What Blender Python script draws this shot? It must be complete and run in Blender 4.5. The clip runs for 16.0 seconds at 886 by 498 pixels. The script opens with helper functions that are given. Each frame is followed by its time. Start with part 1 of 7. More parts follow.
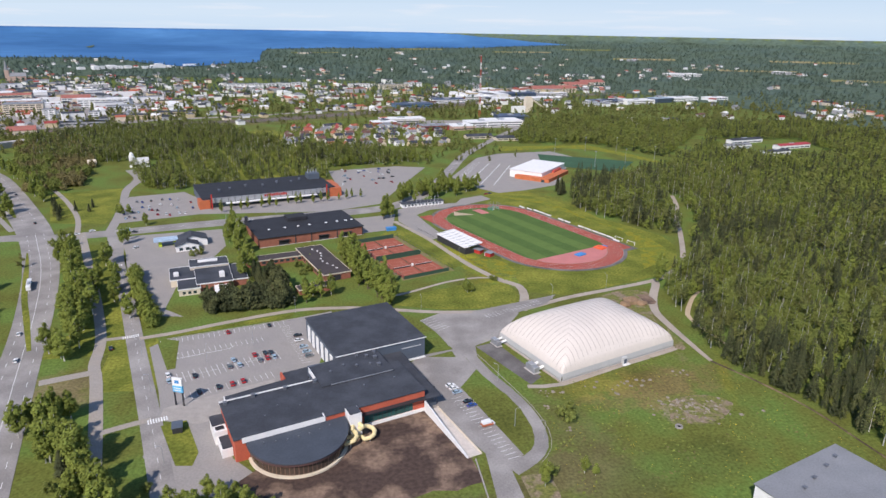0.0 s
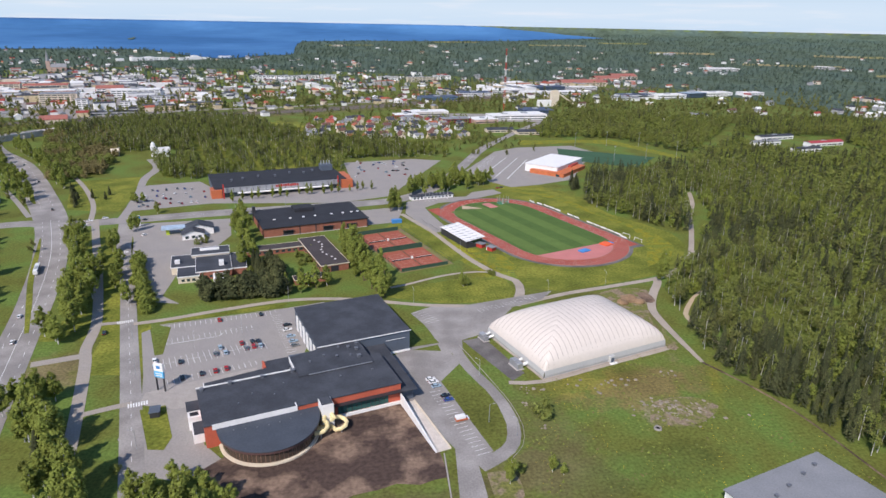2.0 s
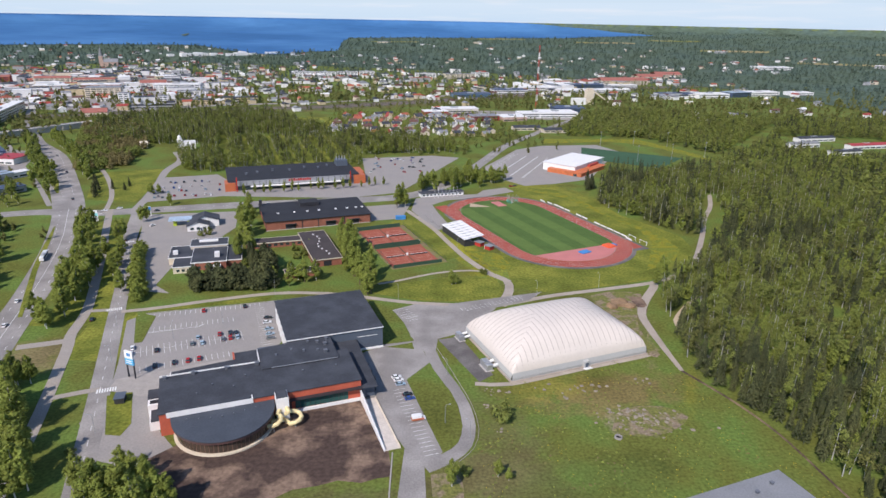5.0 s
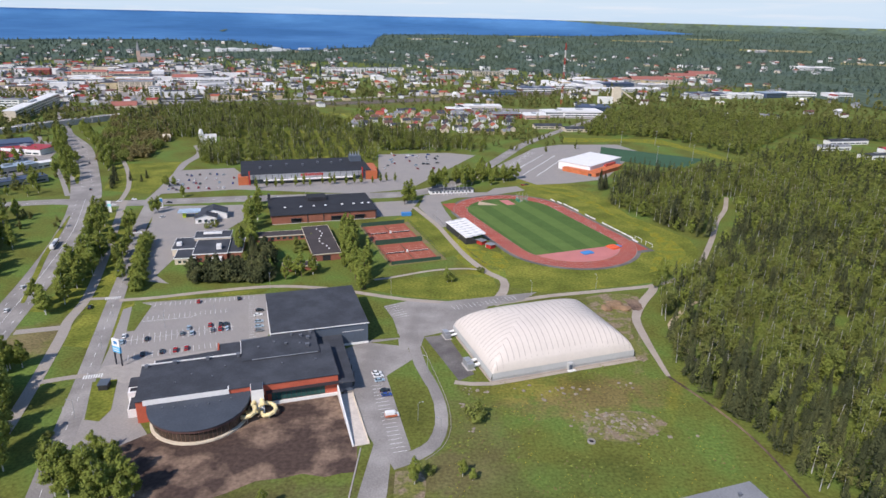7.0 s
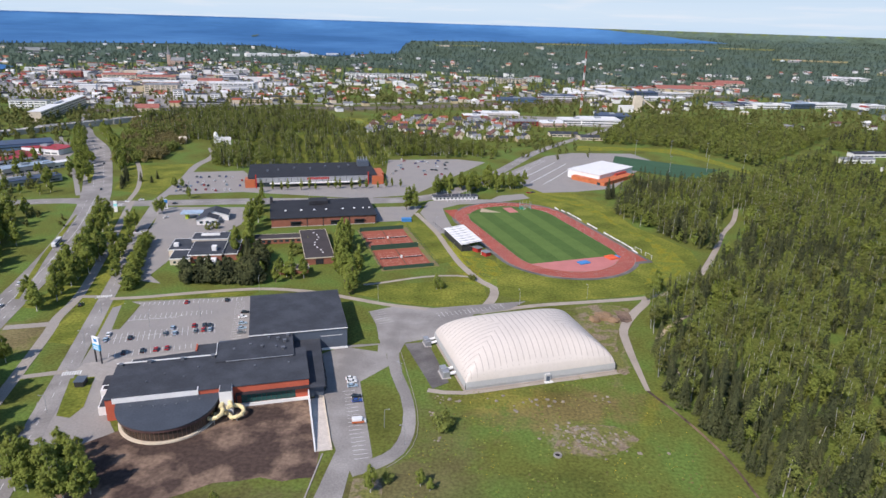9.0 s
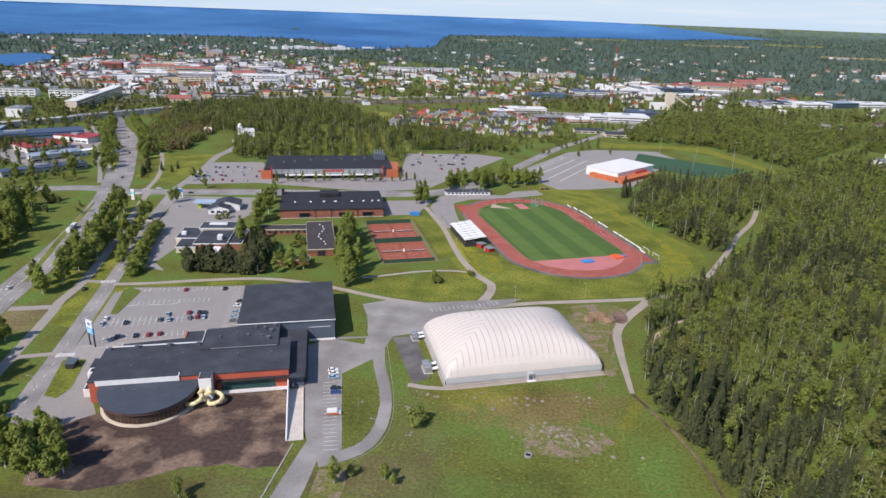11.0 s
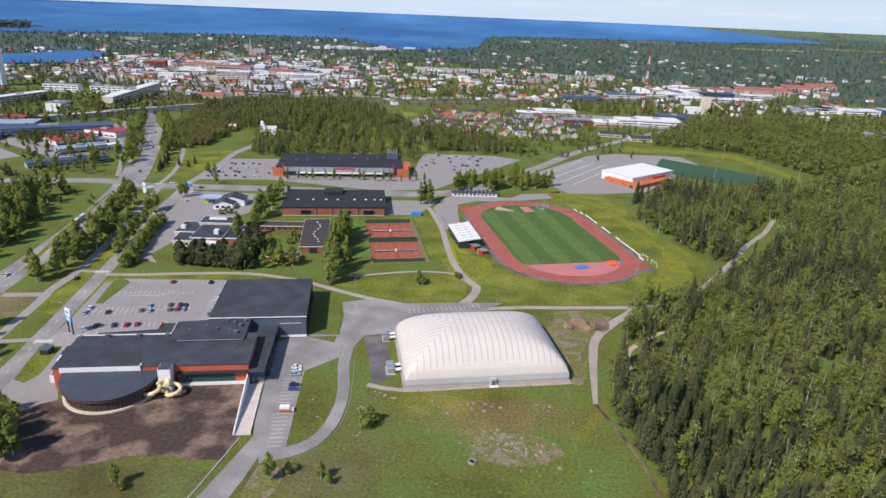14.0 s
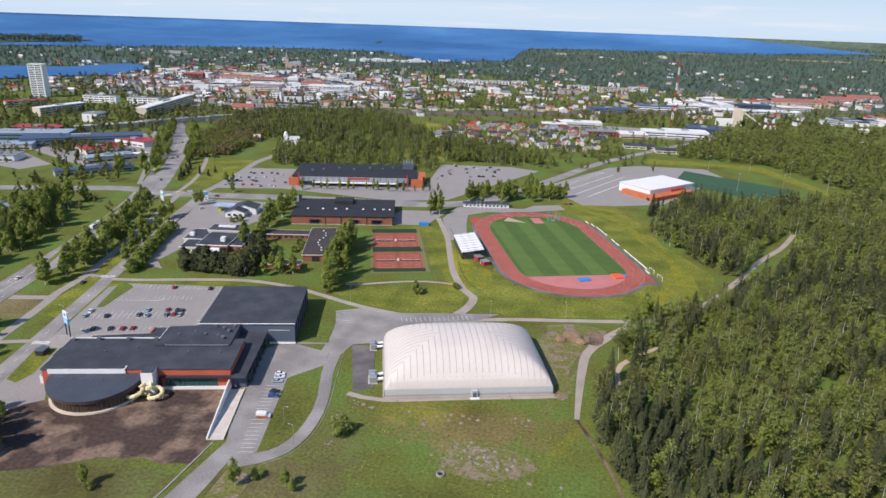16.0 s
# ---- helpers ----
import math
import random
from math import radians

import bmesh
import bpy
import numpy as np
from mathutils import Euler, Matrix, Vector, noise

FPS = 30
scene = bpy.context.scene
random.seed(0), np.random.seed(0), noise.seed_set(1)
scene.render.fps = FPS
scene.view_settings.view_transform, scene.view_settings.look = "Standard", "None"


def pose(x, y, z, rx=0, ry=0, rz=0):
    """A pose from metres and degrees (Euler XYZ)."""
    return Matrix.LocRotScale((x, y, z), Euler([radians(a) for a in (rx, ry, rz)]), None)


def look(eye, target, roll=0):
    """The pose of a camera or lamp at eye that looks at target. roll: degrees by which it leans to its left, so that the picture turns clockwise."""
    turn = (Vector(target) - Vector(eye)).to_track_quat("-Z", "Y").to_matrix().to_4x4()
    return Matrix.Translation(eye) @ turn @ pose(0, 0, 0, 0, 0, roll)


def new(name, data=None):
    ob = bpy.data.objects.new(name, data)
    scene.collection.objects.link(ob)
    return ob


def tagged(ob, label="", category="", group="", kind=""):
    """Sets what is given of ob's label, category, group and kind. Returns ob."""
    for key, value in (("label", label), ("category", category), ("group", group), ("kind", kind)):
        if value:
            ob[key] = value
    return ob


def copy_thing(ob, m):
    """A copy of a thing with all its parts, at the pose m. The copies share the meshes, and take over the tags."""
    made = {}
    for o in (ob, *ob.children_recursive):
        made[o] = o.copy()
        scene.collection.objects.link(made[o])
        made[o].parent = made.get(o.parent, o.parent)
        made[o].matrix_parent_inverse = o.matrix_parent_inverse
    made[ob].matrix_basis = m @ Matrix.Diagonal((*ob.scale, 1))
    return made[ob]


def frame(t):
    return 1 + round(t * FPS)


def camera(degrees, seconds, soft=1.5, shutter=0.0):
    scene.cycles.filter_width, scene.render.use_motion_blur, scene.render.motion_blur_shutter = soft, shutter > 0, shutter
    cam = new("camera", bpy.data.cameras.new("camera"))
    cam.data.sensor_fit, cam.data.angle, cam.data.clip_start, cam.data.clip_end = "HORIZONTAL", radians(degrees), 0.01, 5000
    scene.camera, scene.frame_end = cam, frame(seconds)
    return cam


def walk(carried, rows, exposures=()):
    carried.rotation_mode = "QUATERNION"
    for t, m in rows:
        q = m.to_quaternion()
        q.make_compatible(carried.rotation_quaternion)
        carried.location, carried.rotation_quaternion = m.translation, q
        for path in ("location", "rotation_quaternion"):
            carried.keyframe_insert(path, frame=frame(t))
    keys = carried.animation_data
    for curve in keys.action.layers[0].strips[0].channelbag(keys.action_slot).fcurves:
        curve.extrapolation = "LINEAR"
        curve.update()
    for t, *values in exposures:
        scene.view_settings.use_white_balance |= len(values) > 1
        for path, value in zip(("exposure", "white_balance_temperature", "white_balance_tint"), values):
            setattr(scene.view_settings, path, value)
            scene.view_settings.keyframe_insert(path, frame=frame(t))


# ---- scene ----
cam = camera(69.0, 16.0)
PATH = [
    (0, (-24.682, -3.297, 151.515), (-24.309, -1.441, 150.87), 1.0),
    (0.5, (-18.896, -3.906, 151.22), (-18.551, -2.045, 150.574), 0.9),
    (1, (-13.472, -4.422, 151.007), (-13.158, -2.56, 150.347), 1.0),
    (1.5, (-7.678, -4.599, 151.076), (-7.372, -2.741, 150.402), 1.1),
    (2, (-1.905, -5.136, 150.873), (-1.636, -3.269, 150.208), 1.1),
    (2.5, (3.688, -5.405, 150.889), (3.934, -3.53, 150.239), 1.1),
    (3, (9.371, -5.476, 150.748), (9.568, -3.594, 150.1), 1.1),
    (3.5, (14.706, -5.417, 150.751), (14.874, -3.538, 150.087), 1.2),
    (4, (20.742, -5.623, 150.784), (20.904, -3.747, 150.11), 1.2),
    (6.5, (48.727, -5.612, 150.57), (48.771, -3.731, 149.893), 1.3),
    (7, (54.452, -5.325, 150.807), (54.476, -3.446, 150.122), 1.4),
    (7.5, (60.303, -5.148, 150.643), (60.303, -3.268, 149.961), 1.3),
    (8, (66.059, -4.062, 150.5), (66.038, -2.181, 149.82), 1.4),
    (8.5, (71.263, -3.564, 150.924), (71.22, -1.682, 150.248), 1.6),
    (9, (76.692, -2.856, 150.847), (76.63, -0.972, 150.178), 1.8),
    (11.5, (104.725, 1.071, 151.204), (104.525, 2.937, 150.514), 2.2),
    (12, (110.091, 2.267, 151.142), (109.866, 4.132, 150.456), 2.3),
    (12.5, (116.271, 3.248, 150.769), (116.012, 5.111, 150.089), 2.2),
    (13, (121.753, 4.811, 150.922), (121.473, 6.666, 150.23), 2.3),
    (13.5, (127.411, 6.001, 151.272), (127.121, 7.855, 150.578), 2.4),
    (14, (132.904, 7.517, 151.367), (132.596, 9.369, 150.678), 2.4),
    (14.5, (139.348, 8.785, 151.13), (139.002, 10.631, 150.441), 2.1),
    (15, (144.686, 10.428, 151.71), (144.311, 12.266, 151.015), 2.2),
    (15.5, (150.108, 12.119, 151.735), (149.71, 13.955, 151.05), 2.1),
    (16, (155.916, 13.618, 150.945), (155.49, 15.458, 150.285), 2.0),
]
walk(cam, [(t, look(eye, target, roll)) for t, eye, target, roll in PATH], ((0.0, 0.07, 6500, 15.5), (16.0, 0.07, 6500, 15.5)))
# camera path above; one lens for the whole flight

# ---- light ----
SUN_EL, SUN_AZ = 43.0, 214.0          # degrees; azimuth clockwise from +y, where the sun stands
world = bpy.data.worlds.new("sky")
scene.world = world
world.use_nodes = True
wn = world.node_tree.nodes
sky = wn.new("ShaderNodeTexSky")
sky.sky_type, sky.sun_disc = "NISHITA", False
sky.sun_elevation, sky.sun_rotation = radians(SUN_EL), radians(SUN_AZ)
sky.air_density, sky.dust_density, sky.ozone_density = 1.0, 0.0, 3.0
wn["Background"].inputs["Strength"].default_value = 0.15
world.node_tree.links.new(sky.outputs[0], wn["Background"].inputs["Color"])
sun = new("sun", bpy.data.lights.new("sun", "SUN"))
sun.data.energy, sun.data.angle, sun.data.color = 4.6, radians(0.55), (1.0, 0.935, 0.855)
_a = radians(SUN_AZ)
_toward = Vector((math.sin(_a) * math.cos(radians(SUN_EL)), math.cos(_a) * math.cos(radians(SUN_EL)), math.sin(radians(SUN_EL))))
sun.matrix_world = look(_toward * 300, (0, 0, 0))

# ---- materials ----
MATS = {}


def mat(name, col, rough=0.85, var=0.18, scale=0.3, fine=4.0, fine_var=0.12, metal=0.0, bump=0.0, tint=None, spec=0.3, island=0.0, obj=0.0, edge=(0.42, 0.62), spots=()):
    """A surface with two scales of variation in world metres; tint: a second colour that comes in as large patches."""
    m = bpy.data.materials.new(name)
    m.use_nodes = True
    nt = m.node_tree
    n, l = nt.nodes, nt.links
    b = n["Principled BSDF"]
    b.inputs["Roughness"].default_value, b.inputs["Metallic"].default_value = rough, metal
    b.inputs["Specular IOR Level"].default_value = spec
    geo = n.new("ShaderNodeNewGeometry")
    a, f = n.new("ShaderNodeTexNoise"), n.new("ShaderNodeTexNoise")
    a.inputs["Scale"].default_value, a.inputs["Detail"].default_value = scale, 5
    f.inputs["Scale"].default_value, f.inputs["Detail"].default_value = fine, 3
    l.new(geo.outputs["Position"], a.inputs["Vector"])
    l.new(geo.outputs["Position"], f.inputs["Vector"])
    base = n.new("ShaderNodeMix")
    base.data_type = "RGBA"
    base.inputs[6].default_value = (*col, 1)
    base.inputs[7].default_value = (*(tint or col), 1)
    ramp = n.new("ShaderNodeMapRange")
    ramp.inputs["From Min"].default_value, ramp.inputs["From Max"].default_value = edge
    l.new(a.outputs["Fac"], ramp.inputs["Value"])
    l.new(ramp.outputs[0], base.inputs[0])

    ground_colour = base.outputs[2]
    for (cx, cy, rx, ry, turn, amount, spot) in spots:      # worn places: an uneven ellipse each
        mp = n.new("ShaderNodeMapping")
        mp.vector_type = "TEXTURE"
        mp.inputs["Location"].default_value, mp.inputs["Rotation"].default_value, mp.inputs["Scale"].default_value = (cx, cy, 0), (0, 0, radians(turn)), (rx, ry, 1000)
        l.new(geo.outputs["Position"], mp.inputs["Vector"])
        ln = n.new("ShaderNodeVectorMath")
        ln.operation = "LENGTH"
        l.new(mp.outputs[0], ln.inputs[0])
        wob = n.new("ShaderNodeTexNoise")
        wob.inputs["Scale"].default_value, wob.inputs["Detail"].default_value, wob.inputs["Roughness"].default_value = 0.11, 6, 0.68
        l.new(geo.outputs["Position"], wob.inputs["Vector"])
        add = n.new("ShaderNodeMath")
        add.operation = "MULTIPLY_ADD"
        add.inputs[1].default_value = 2.6
        l.new(wob.outputs["Fac"], add.inputs[0])
        l.new(ln.outputs["Value"], add.inputs[2])
        rg = n.new("ShaderNodeMapRange")
        rg.inputs["From Min"].default_value, rg.inputs["From Max"].default_value = 2.45, 1.75
        rg.inputs["To Min"].default_value, rg.inputs["To Max"].default_value = 0, amount
        l.new(add.outputs[0], rg.inputs["Value"])
        mx = n.new("ShaderNodeMix")
        mx.data_type = "RGBA"
        l.new(rg.outputs[0], mx.inputs[0])
        l.new(ground_colour, mx.inputs[6])
        mx.inputs[7].default_value = (*spot, 1)
        ground_colour = mx.outputs[2]

    def level(src, amount, lo=0.3, hi=0.7):
        r = n.new("ShaderNodeMapRange")
        r.inputs["From Min"].default_value, r.inputs["From Max"].default_value = lo, hi
        r.inputs["To Min"].default_value, r.inputs["To Max"].default_value = 1 - amount, 1 + amount
        l.new(src, r.inputs["Value"])
        return r.outputs[0]

    val = level(a.outputs["Fac"], var)
    for src, amount, lo, hi in ((f.outputs["Fac"], fine_var, 0.3, 0.7), (geo.outputs["Random Per Island"], island, 0, 1)):
        if amount:
            mul = n.new("ShaderNodeMath")
            mul.operation = "MULTIPLY"
            l.new(val, mul.inputs[0])
            l.new(level(src, amount, lo, hi), mul.inputs[1])
            val = mul.outputs[0]
    if obj:
        info = n.new("ShaderNodeObjectInfo")
        mul = n.new("ShaderNodeMath")
        mul.operation = "MULTIPLY"
        l.new(val, mul.inputs[0])
        l.new(level(info.outputs["Random"], obj, 0, 1), mul.inputs[1])
        val = mul.outputs[0]
    hsv = n.new("ShaderNodeHueSaturation")
    l.new(ground_colour, hsv.inputs["Color"])
    l.new(val, hsv.inputs["Value"])
    l.new(hsv.outputs[0], b.inputs["Base Color"])
    if bump:
        bp = n.new("ShaderNodeBump")
        bp.inputs["Strength"].default_value, bp.inputs["Distance"].default_value = 0.6, bump
        l.new(f.outputs["Fac"], bp.inputs["Height"])
        l.new(bp.outputs[0], b.inputs["Normal"])
    if "leaves" in name:
        thin, both = n.new("ShaderNodeBsdfTranslucent"), n.new("ShaderNodeMixShader")
        both.inputs[0].default_value = 0.27
        l.new(hsv.outputs[0], thin.inputs["Color"])
        l.new(b.outputs[0], both.inputs[1])
        l.new(thin.outputs[0], both.inputs[2])
        l.new(both.outputs[0], n["Material Output"].inputs["Surface"])
    MATS[name] = m
    return m


ASPHALT = mat("asphalt", (0.248, 0.230, 0.216), 0.9, 0.14, 0.06, 1.5, 0.14, tint=(0.292, 0.272, 0.254))
ASPHALT_OLD = mat("asphalt_old", (0.312, 0.288, 0.266), 0.92, 0.12, 0.08, 1.2, 0.10, tint=(0.256, 0.238, 0.224))
ASPHALT_DARK = mat("dark_asphalt", (0.115, 0.105, 0.102), 0.9, 0.14, 0.08, 1.5, 0.14, tint=(0.16, 0.148, 0.142))
WORN_PATH = mat("worn_path_asphalt", (0.345, 0.305, 0.262), 0.93, 0.14, 0.1, 1.4, 0.12, tint=(0.29, 0.262, 0.232))
GRAVEL = mat("gravel_path", (0.36, 0.31, 0.26), 0.95, 0.12, 0.1, 2.0, 0.1)
PAINT = mat("road_paint", (0.72, 0.72, 0.70), 0.7, 0.12, 0.5, 4)
KERB = mat("kerb_stone", (0.34, 0.31, 0.28), 0.9, 0.1)
GRASS = mat("grass", (0.140, 0.154, 0.034), 0.95, 0.34, 0.035, 0.8, 0.30, tint=(0.094, 0.140, 0.031), spec=0.1, spots=((122, 229, 36, 15, 15, 0.75, (0.19, 0.135, 0.06)), (98, 234, 24, 9, 10, 0.5, (0.24, 0.20, 0.04)), (150, 305, 12, 26, 10, 0.85, (0.26, 0.20, 0.13)), (152, 284, 7, 26, -8, 0.75, (0.24, 0.19, 0.12)), (128, 208, 14, 8, 20, 0.8, (0.26, 0.22, 0.15)), (60, 178, 22, 14, 20, 0.6, (0.16, 0.12, 0.07)), (-12, 160, 60, 15, 8, 0.75, (0.105, 0.092, 0.038)), (-138, 268, 16, 18, 30, 0.8, (0.22, 0.17, 0.09)), (75, 408, 10, 30, 22, 0.6, (0.33, 0.29, 0.025)), (85, 372, 16, 16, 0, 0.4, (0.33, 0.29, 0.025)), (200, 400, 16, 60, 20, 0.55, (0.30, 0.27, 0.03)), (168, 560, 30, 70, 25, 0.5, (0.30, 0.27, 0.03)), (-120, 960, 60, 60, 0, 0.8, (0.34, 0.30, 0.03)), (158, 232, 3, 22, -24, 0.22, (0.30, 0.26, 0.03)), (74, 186, 17, 44, 8, 0.65, (0.115, 0.100, 0.042)), (105, 176, 34, 12, 10, 0.5, (0.088, 0.122, 0.030))))
LAWN = mat("lawn", (0.138, 0.160, 0.027), 0.95, 0.26, 0.05, 0.7, 0.34, tint=(0.172, 0.178, 0.031), spec=0.1)
DRY = mat("dry_grass", (0.16, 0.135, 0.055), 0.95, 0.25, 0.06, 0.8, 0.3, tint=(0.10, 0.13, 0.03), spec=0.1)
SOIL = mat("bare_soil", (0.232, 0.158, 0.112), 0.95, 0.14, 0.05, 0.6, 0.30, tint=(0.066, 0.043, 0.034), bump=0.3, edge=(0.41, 0.52))
SAND = mat("sand", (0.45, 0.36, 0.25), 0.95, 0.1)
TRACK = mat("red_track", (0.335, 0.078, 0.052), 0.85, 0.10, 0.1, 2, 0.08, tint=(0.365, 0.090, 0.060))
PINK = mat("pink_track", (0.50, 0.185, 0.17), 0.85, 0.08, 0.1, 2, 0.06)
CLAY = mat("red_clay", (0.33, 0.098, 0.06), 0.95, 0.12, 0.12, 1.5, 0.1, tint=(0.29, 0.083, 0.055))
TURF_A = mat("turf_light", (0.105, 0.165, 0.045), 0.95, 0.08, 0.1, 0.8, 0.1, spec=0.1)
TURF_B = mat("turf_dark", (0.078, 0.132, 0.036), 0.95, 0.08, 0.1, 0.8, 0.1, spec=0.1)
TURF_C = mat("artificial_turf", (0.05, 0.105, 0.06), 0.95, 0.1, 0.05, 0.8, 0.1, spec=0.1)
WATER = mat("sea_water", (0.050, 0.142, 0.31), 0.9, 0.12, 0.0012, 0.012, 0.06, spec=0.0, tint=(0.068, 0.175, 0.35))
ROOF = mat("dark_roof_felt", (0.046, 0.050, 0.060), 0.8, 0.12, 0.12, 1.5, 0.12, tint=(0.056, 0.061, 0.072))
ROOF_BLACK = mat("black_roof_felt", (0.028, 0.029, 0.034), 0.8, 0.15, 0.12, 1.5, 0.12)
ROOF_BROWN = mat("brown_roof_felt", (0.06, 0.05, 0.05), 0.85, 0.15, 0.12, 1.5, 0.12)
ROOF_GREY = mat("grey_sheet_roof", (0.22, 0.225, 0.235), 0.6, 0.1, 0.1, 1.5, 0.1)
GREY_WALL = mat("grey_panel_wall", (0.085, 0.105, 0.135), 0.6, 0.08, 0.1, 1, 0.06)
RED_WALL = mat("red_rendered_wall", (0.46, 0.105, 0.06), 0.85, 0.08, 0.2, 2, 0.08)
BRICK = mat("red_brick_wall", (0.27, 0.105, 0.07), 0.9, 0.12, 0.3, 3, 0.15)
WHITE = mat("white_paint", (0.74, 0.73, 0.71), 0.7, 0.05, 0.3, 2, 0.04)
CREAM = mat("cream_wall", (0.62, 0.54, 0.42), 0.85, 0.08, 0.3, 2, 0.06)
CONCRETE = mat("concrete", (0.46, 0.43, 0.40), 0.9, 0.12, 0.2, 2, 0.1)
GLASS = mat("dark_window_glass", (0.03, 0.05, 0.055), 0.08, 0.1, 0.2, 2, 0.05, spec=0.6)
GREEN_GLASS = mat("green_window_glass", (0.035, 0.10, 0.09), 0.12, 0.2, 0.3, 2, 0.1, spec=0.6)
MEMBRANE = mat("white_membrane", (0.635, 0.57, 0.51), 0.55, 0.04, 0.08, 0.8, 0.03, spec=0.4)
MEMBRANE_LOW = mat("grey_membrane_skirt", (0.43, 0.43, 0.42), 0.55, 0.05, 0.1, 1, 0.04, spec=0.4)
SEAM = mat("membrane_seam", (0.42, 0.365, 0.32), 0.7, 0.05)
METAL = mat("galvanised_metal", (0.45, 0.46, 0.47), 0.45, 0.08, 0.4, 3, 0.06, metal=0.6)
DARK_METAL = mat("dark_metal", (0.05, 0.05, 0.055), 0.5, 0.08, 0.4, 3, 0.06, metal=0.3)
RUBBER = mat("black_rubber", (0.015, 0.015, 0.016), 0.8)
ORANGE = mat("orange_paint", (0.46, 0.13, 0.055), 0.6, 0.06)
RED = mat("red_paint", (0.42, 0.04, 0.03), 0.6, 0.06)
BLUE = mat("blue_paint", (0.05, 0.22, 0.50), 0.6, 0.06)
CYAN = mat("light_blue_panel", (0.10, 0.42, 0.68), 0.5, 0.06)
YELLOW = mat("cream_slide", (0.72, 0.60, 0.32), 0.35, 0.05)
GREEN_NET = mat("dark_green_windscreen", (0.035, 0.075, 0.05), 0.9, 0.1)
BARK = mat("brown_bark", (0.14, 0.10, 0.075), 0.9, 0.2, 1, 6, 0.2)
BIRCH_BARK = mat("white_birch_bark", (0.52, 0.50, 0.46), 0.85, 0.2, 1.0, 3, 0.3)
LEAF_BIRCH = mat("birch_leaves", (0.200, 0.224, 0.054), 0.8, 0.24, 0.13, 0.7, 0.16, tint=(0.152, 0.178, 0.046), spec=0.15, island=0.22, obj=0.15)
LEAF_OLIVE = mat("olive_leaves", (0.180, 0.184, 0.056), 0.8, 0.24, 0.13, 0.7, 0.16, tint=(0.126, 0.138, 0.044), spec=0.15, island=0.22)
LEAF_DARK = mat("spruce_needles", (0.056, 0.065, 0.030), 0.85, 0.2, 0.09, 0.6, 0.12, tint=(0.078, 0.084, 0.034), spec=0.1, island=0.4, obj=0.15)
# Fresh leaf green, brightened further to lighten the park birches' shaded crowns.
LEAF_BRIGHT = mat("fresh_and_lit_leaves", (0.226, 0.262, 0.054), 0.8, 0.20, 0.13, 0.7, 0.14, tint=(0.176, 0.212, 0.044), spec=0.15, island=0.22, obj=0.15)
LEAF_BROWN = mat("budding_brown_leaves", (0.215, 0.182, 0.078), 0.85, 0.2, 0.09, 0.6, 0.12, spec=0.1, island=0.3)
# Lightened, bluish green: the haze of distance is put into this leaf colour.
LEAF_FAR = mat("hazed_far_woods", (0.112, 0.152, 0.108), 0.95, 0.35, 0.006, 0.05, 0.25, tint=(0.076, 0.108, 0.090), spec=0.0, island=0.18)

rng0 = np.random.default_rng(11)

# ---- builders ----


def thing(name, x=0.0, y=0.0, z=0.0, rz=0.0, label="", category="", group="", kind=""):
    ob = new(name)
    ob.empty_display_size = 0.5
    ob.matrix_world = pose(x, y, z, 0, 0, rz)
    return tagged(ob, label, category, group, kind)


def part(name, bm, material, parent=None, label=""):
    me = bpy.data.meshes.new(name)
    bm.to_mesh(me)
    bm.free()
    me.materials.append(material)
    ob = new(name, me)
    if parent:
        ob.parent = parent
    return tagged(ob, label)


def raw(name, verts, faces, material, parent=None, smooth=False):
    """A mesh object from arrays: verts (n, 3), faces (m, k) all of one size."""
    v, f = np.asarray(verts, np.float32), np.asarray(faces, np.int32)
    me = bpy.data.meshes.new(name)
    me.vertices.add(len(v))
    me.vertices.foreach_set("co", v.ravel())
    me.loops.add(f.size)
    me.loops.foreach_set("vertex_index", f.ravel())
    me.polygons.add(len(f))
    me.polygons.foreach_set("loop_start", np.arange(0, f.size, f.shape[1], dtype=np.int32))
    me.polygons.foreach_set("loop_total", np.full(len(f), f.shape[1], np.int32))
    me.update(calc_edges=True)
    if not smooth:
        me.shade_flat()
    me.materials.append(material)
    ob = new(name, me)
    if parent:
        ob.parent = parent
    return ob


def box(bm, x0, y0, z0, x1, y1, z1, bevel=0.0):
    made = bmesh.ops.create_cube(bm, size=1, matrix=Matrix.LocRotScale(((x0 + x1) / 2, (y0 + y1) / 2, (z0 + z1) / 2), None, (abs(x1 - x0), abs(y1 - y0), abs(z1 - z0))))
    if bevel:
        edges = {e for v in made["verts"] for e in v.link_edges}
        bmesh.ops.bevel(bm, geom=list(edges), offset=bevel, segments=1, affect="EDGES")
    return bm


def boxes(*rows, bevel=0.0):
    bm = bmesh.new()
    for r in rows:
        box(bm, *r, bevel=bevel)
    return bm


def prism(pts, z0, z1, bm=None):
    """An upright prism over a plan outline; z0 and z1 may be functions of (x, y)."""
    bm = bm or bmesh.new()
    lo = z0 if callable(z0) else (lambda x, y: z0)
    hi = z1 if callable(z1) else (lambda x, y: z1)
    a = [bm.verts.new((x, y, lo(x, y))) for x, y in pts]
    b = [bm.verts.new((x, y, hi(x, y))) for x, y in pts]
    k = len(pts)
    bm.faces.new(a[::-1])
    bm.faces.new(b)
    for i in range(k):
        bm.faces.new((a[i], a[(i + 1) % k], b[(i + 1) % k], b[i]))
    bmesh.ops.recalc_face_normals(bm, faces=bm.faces)
    return bm


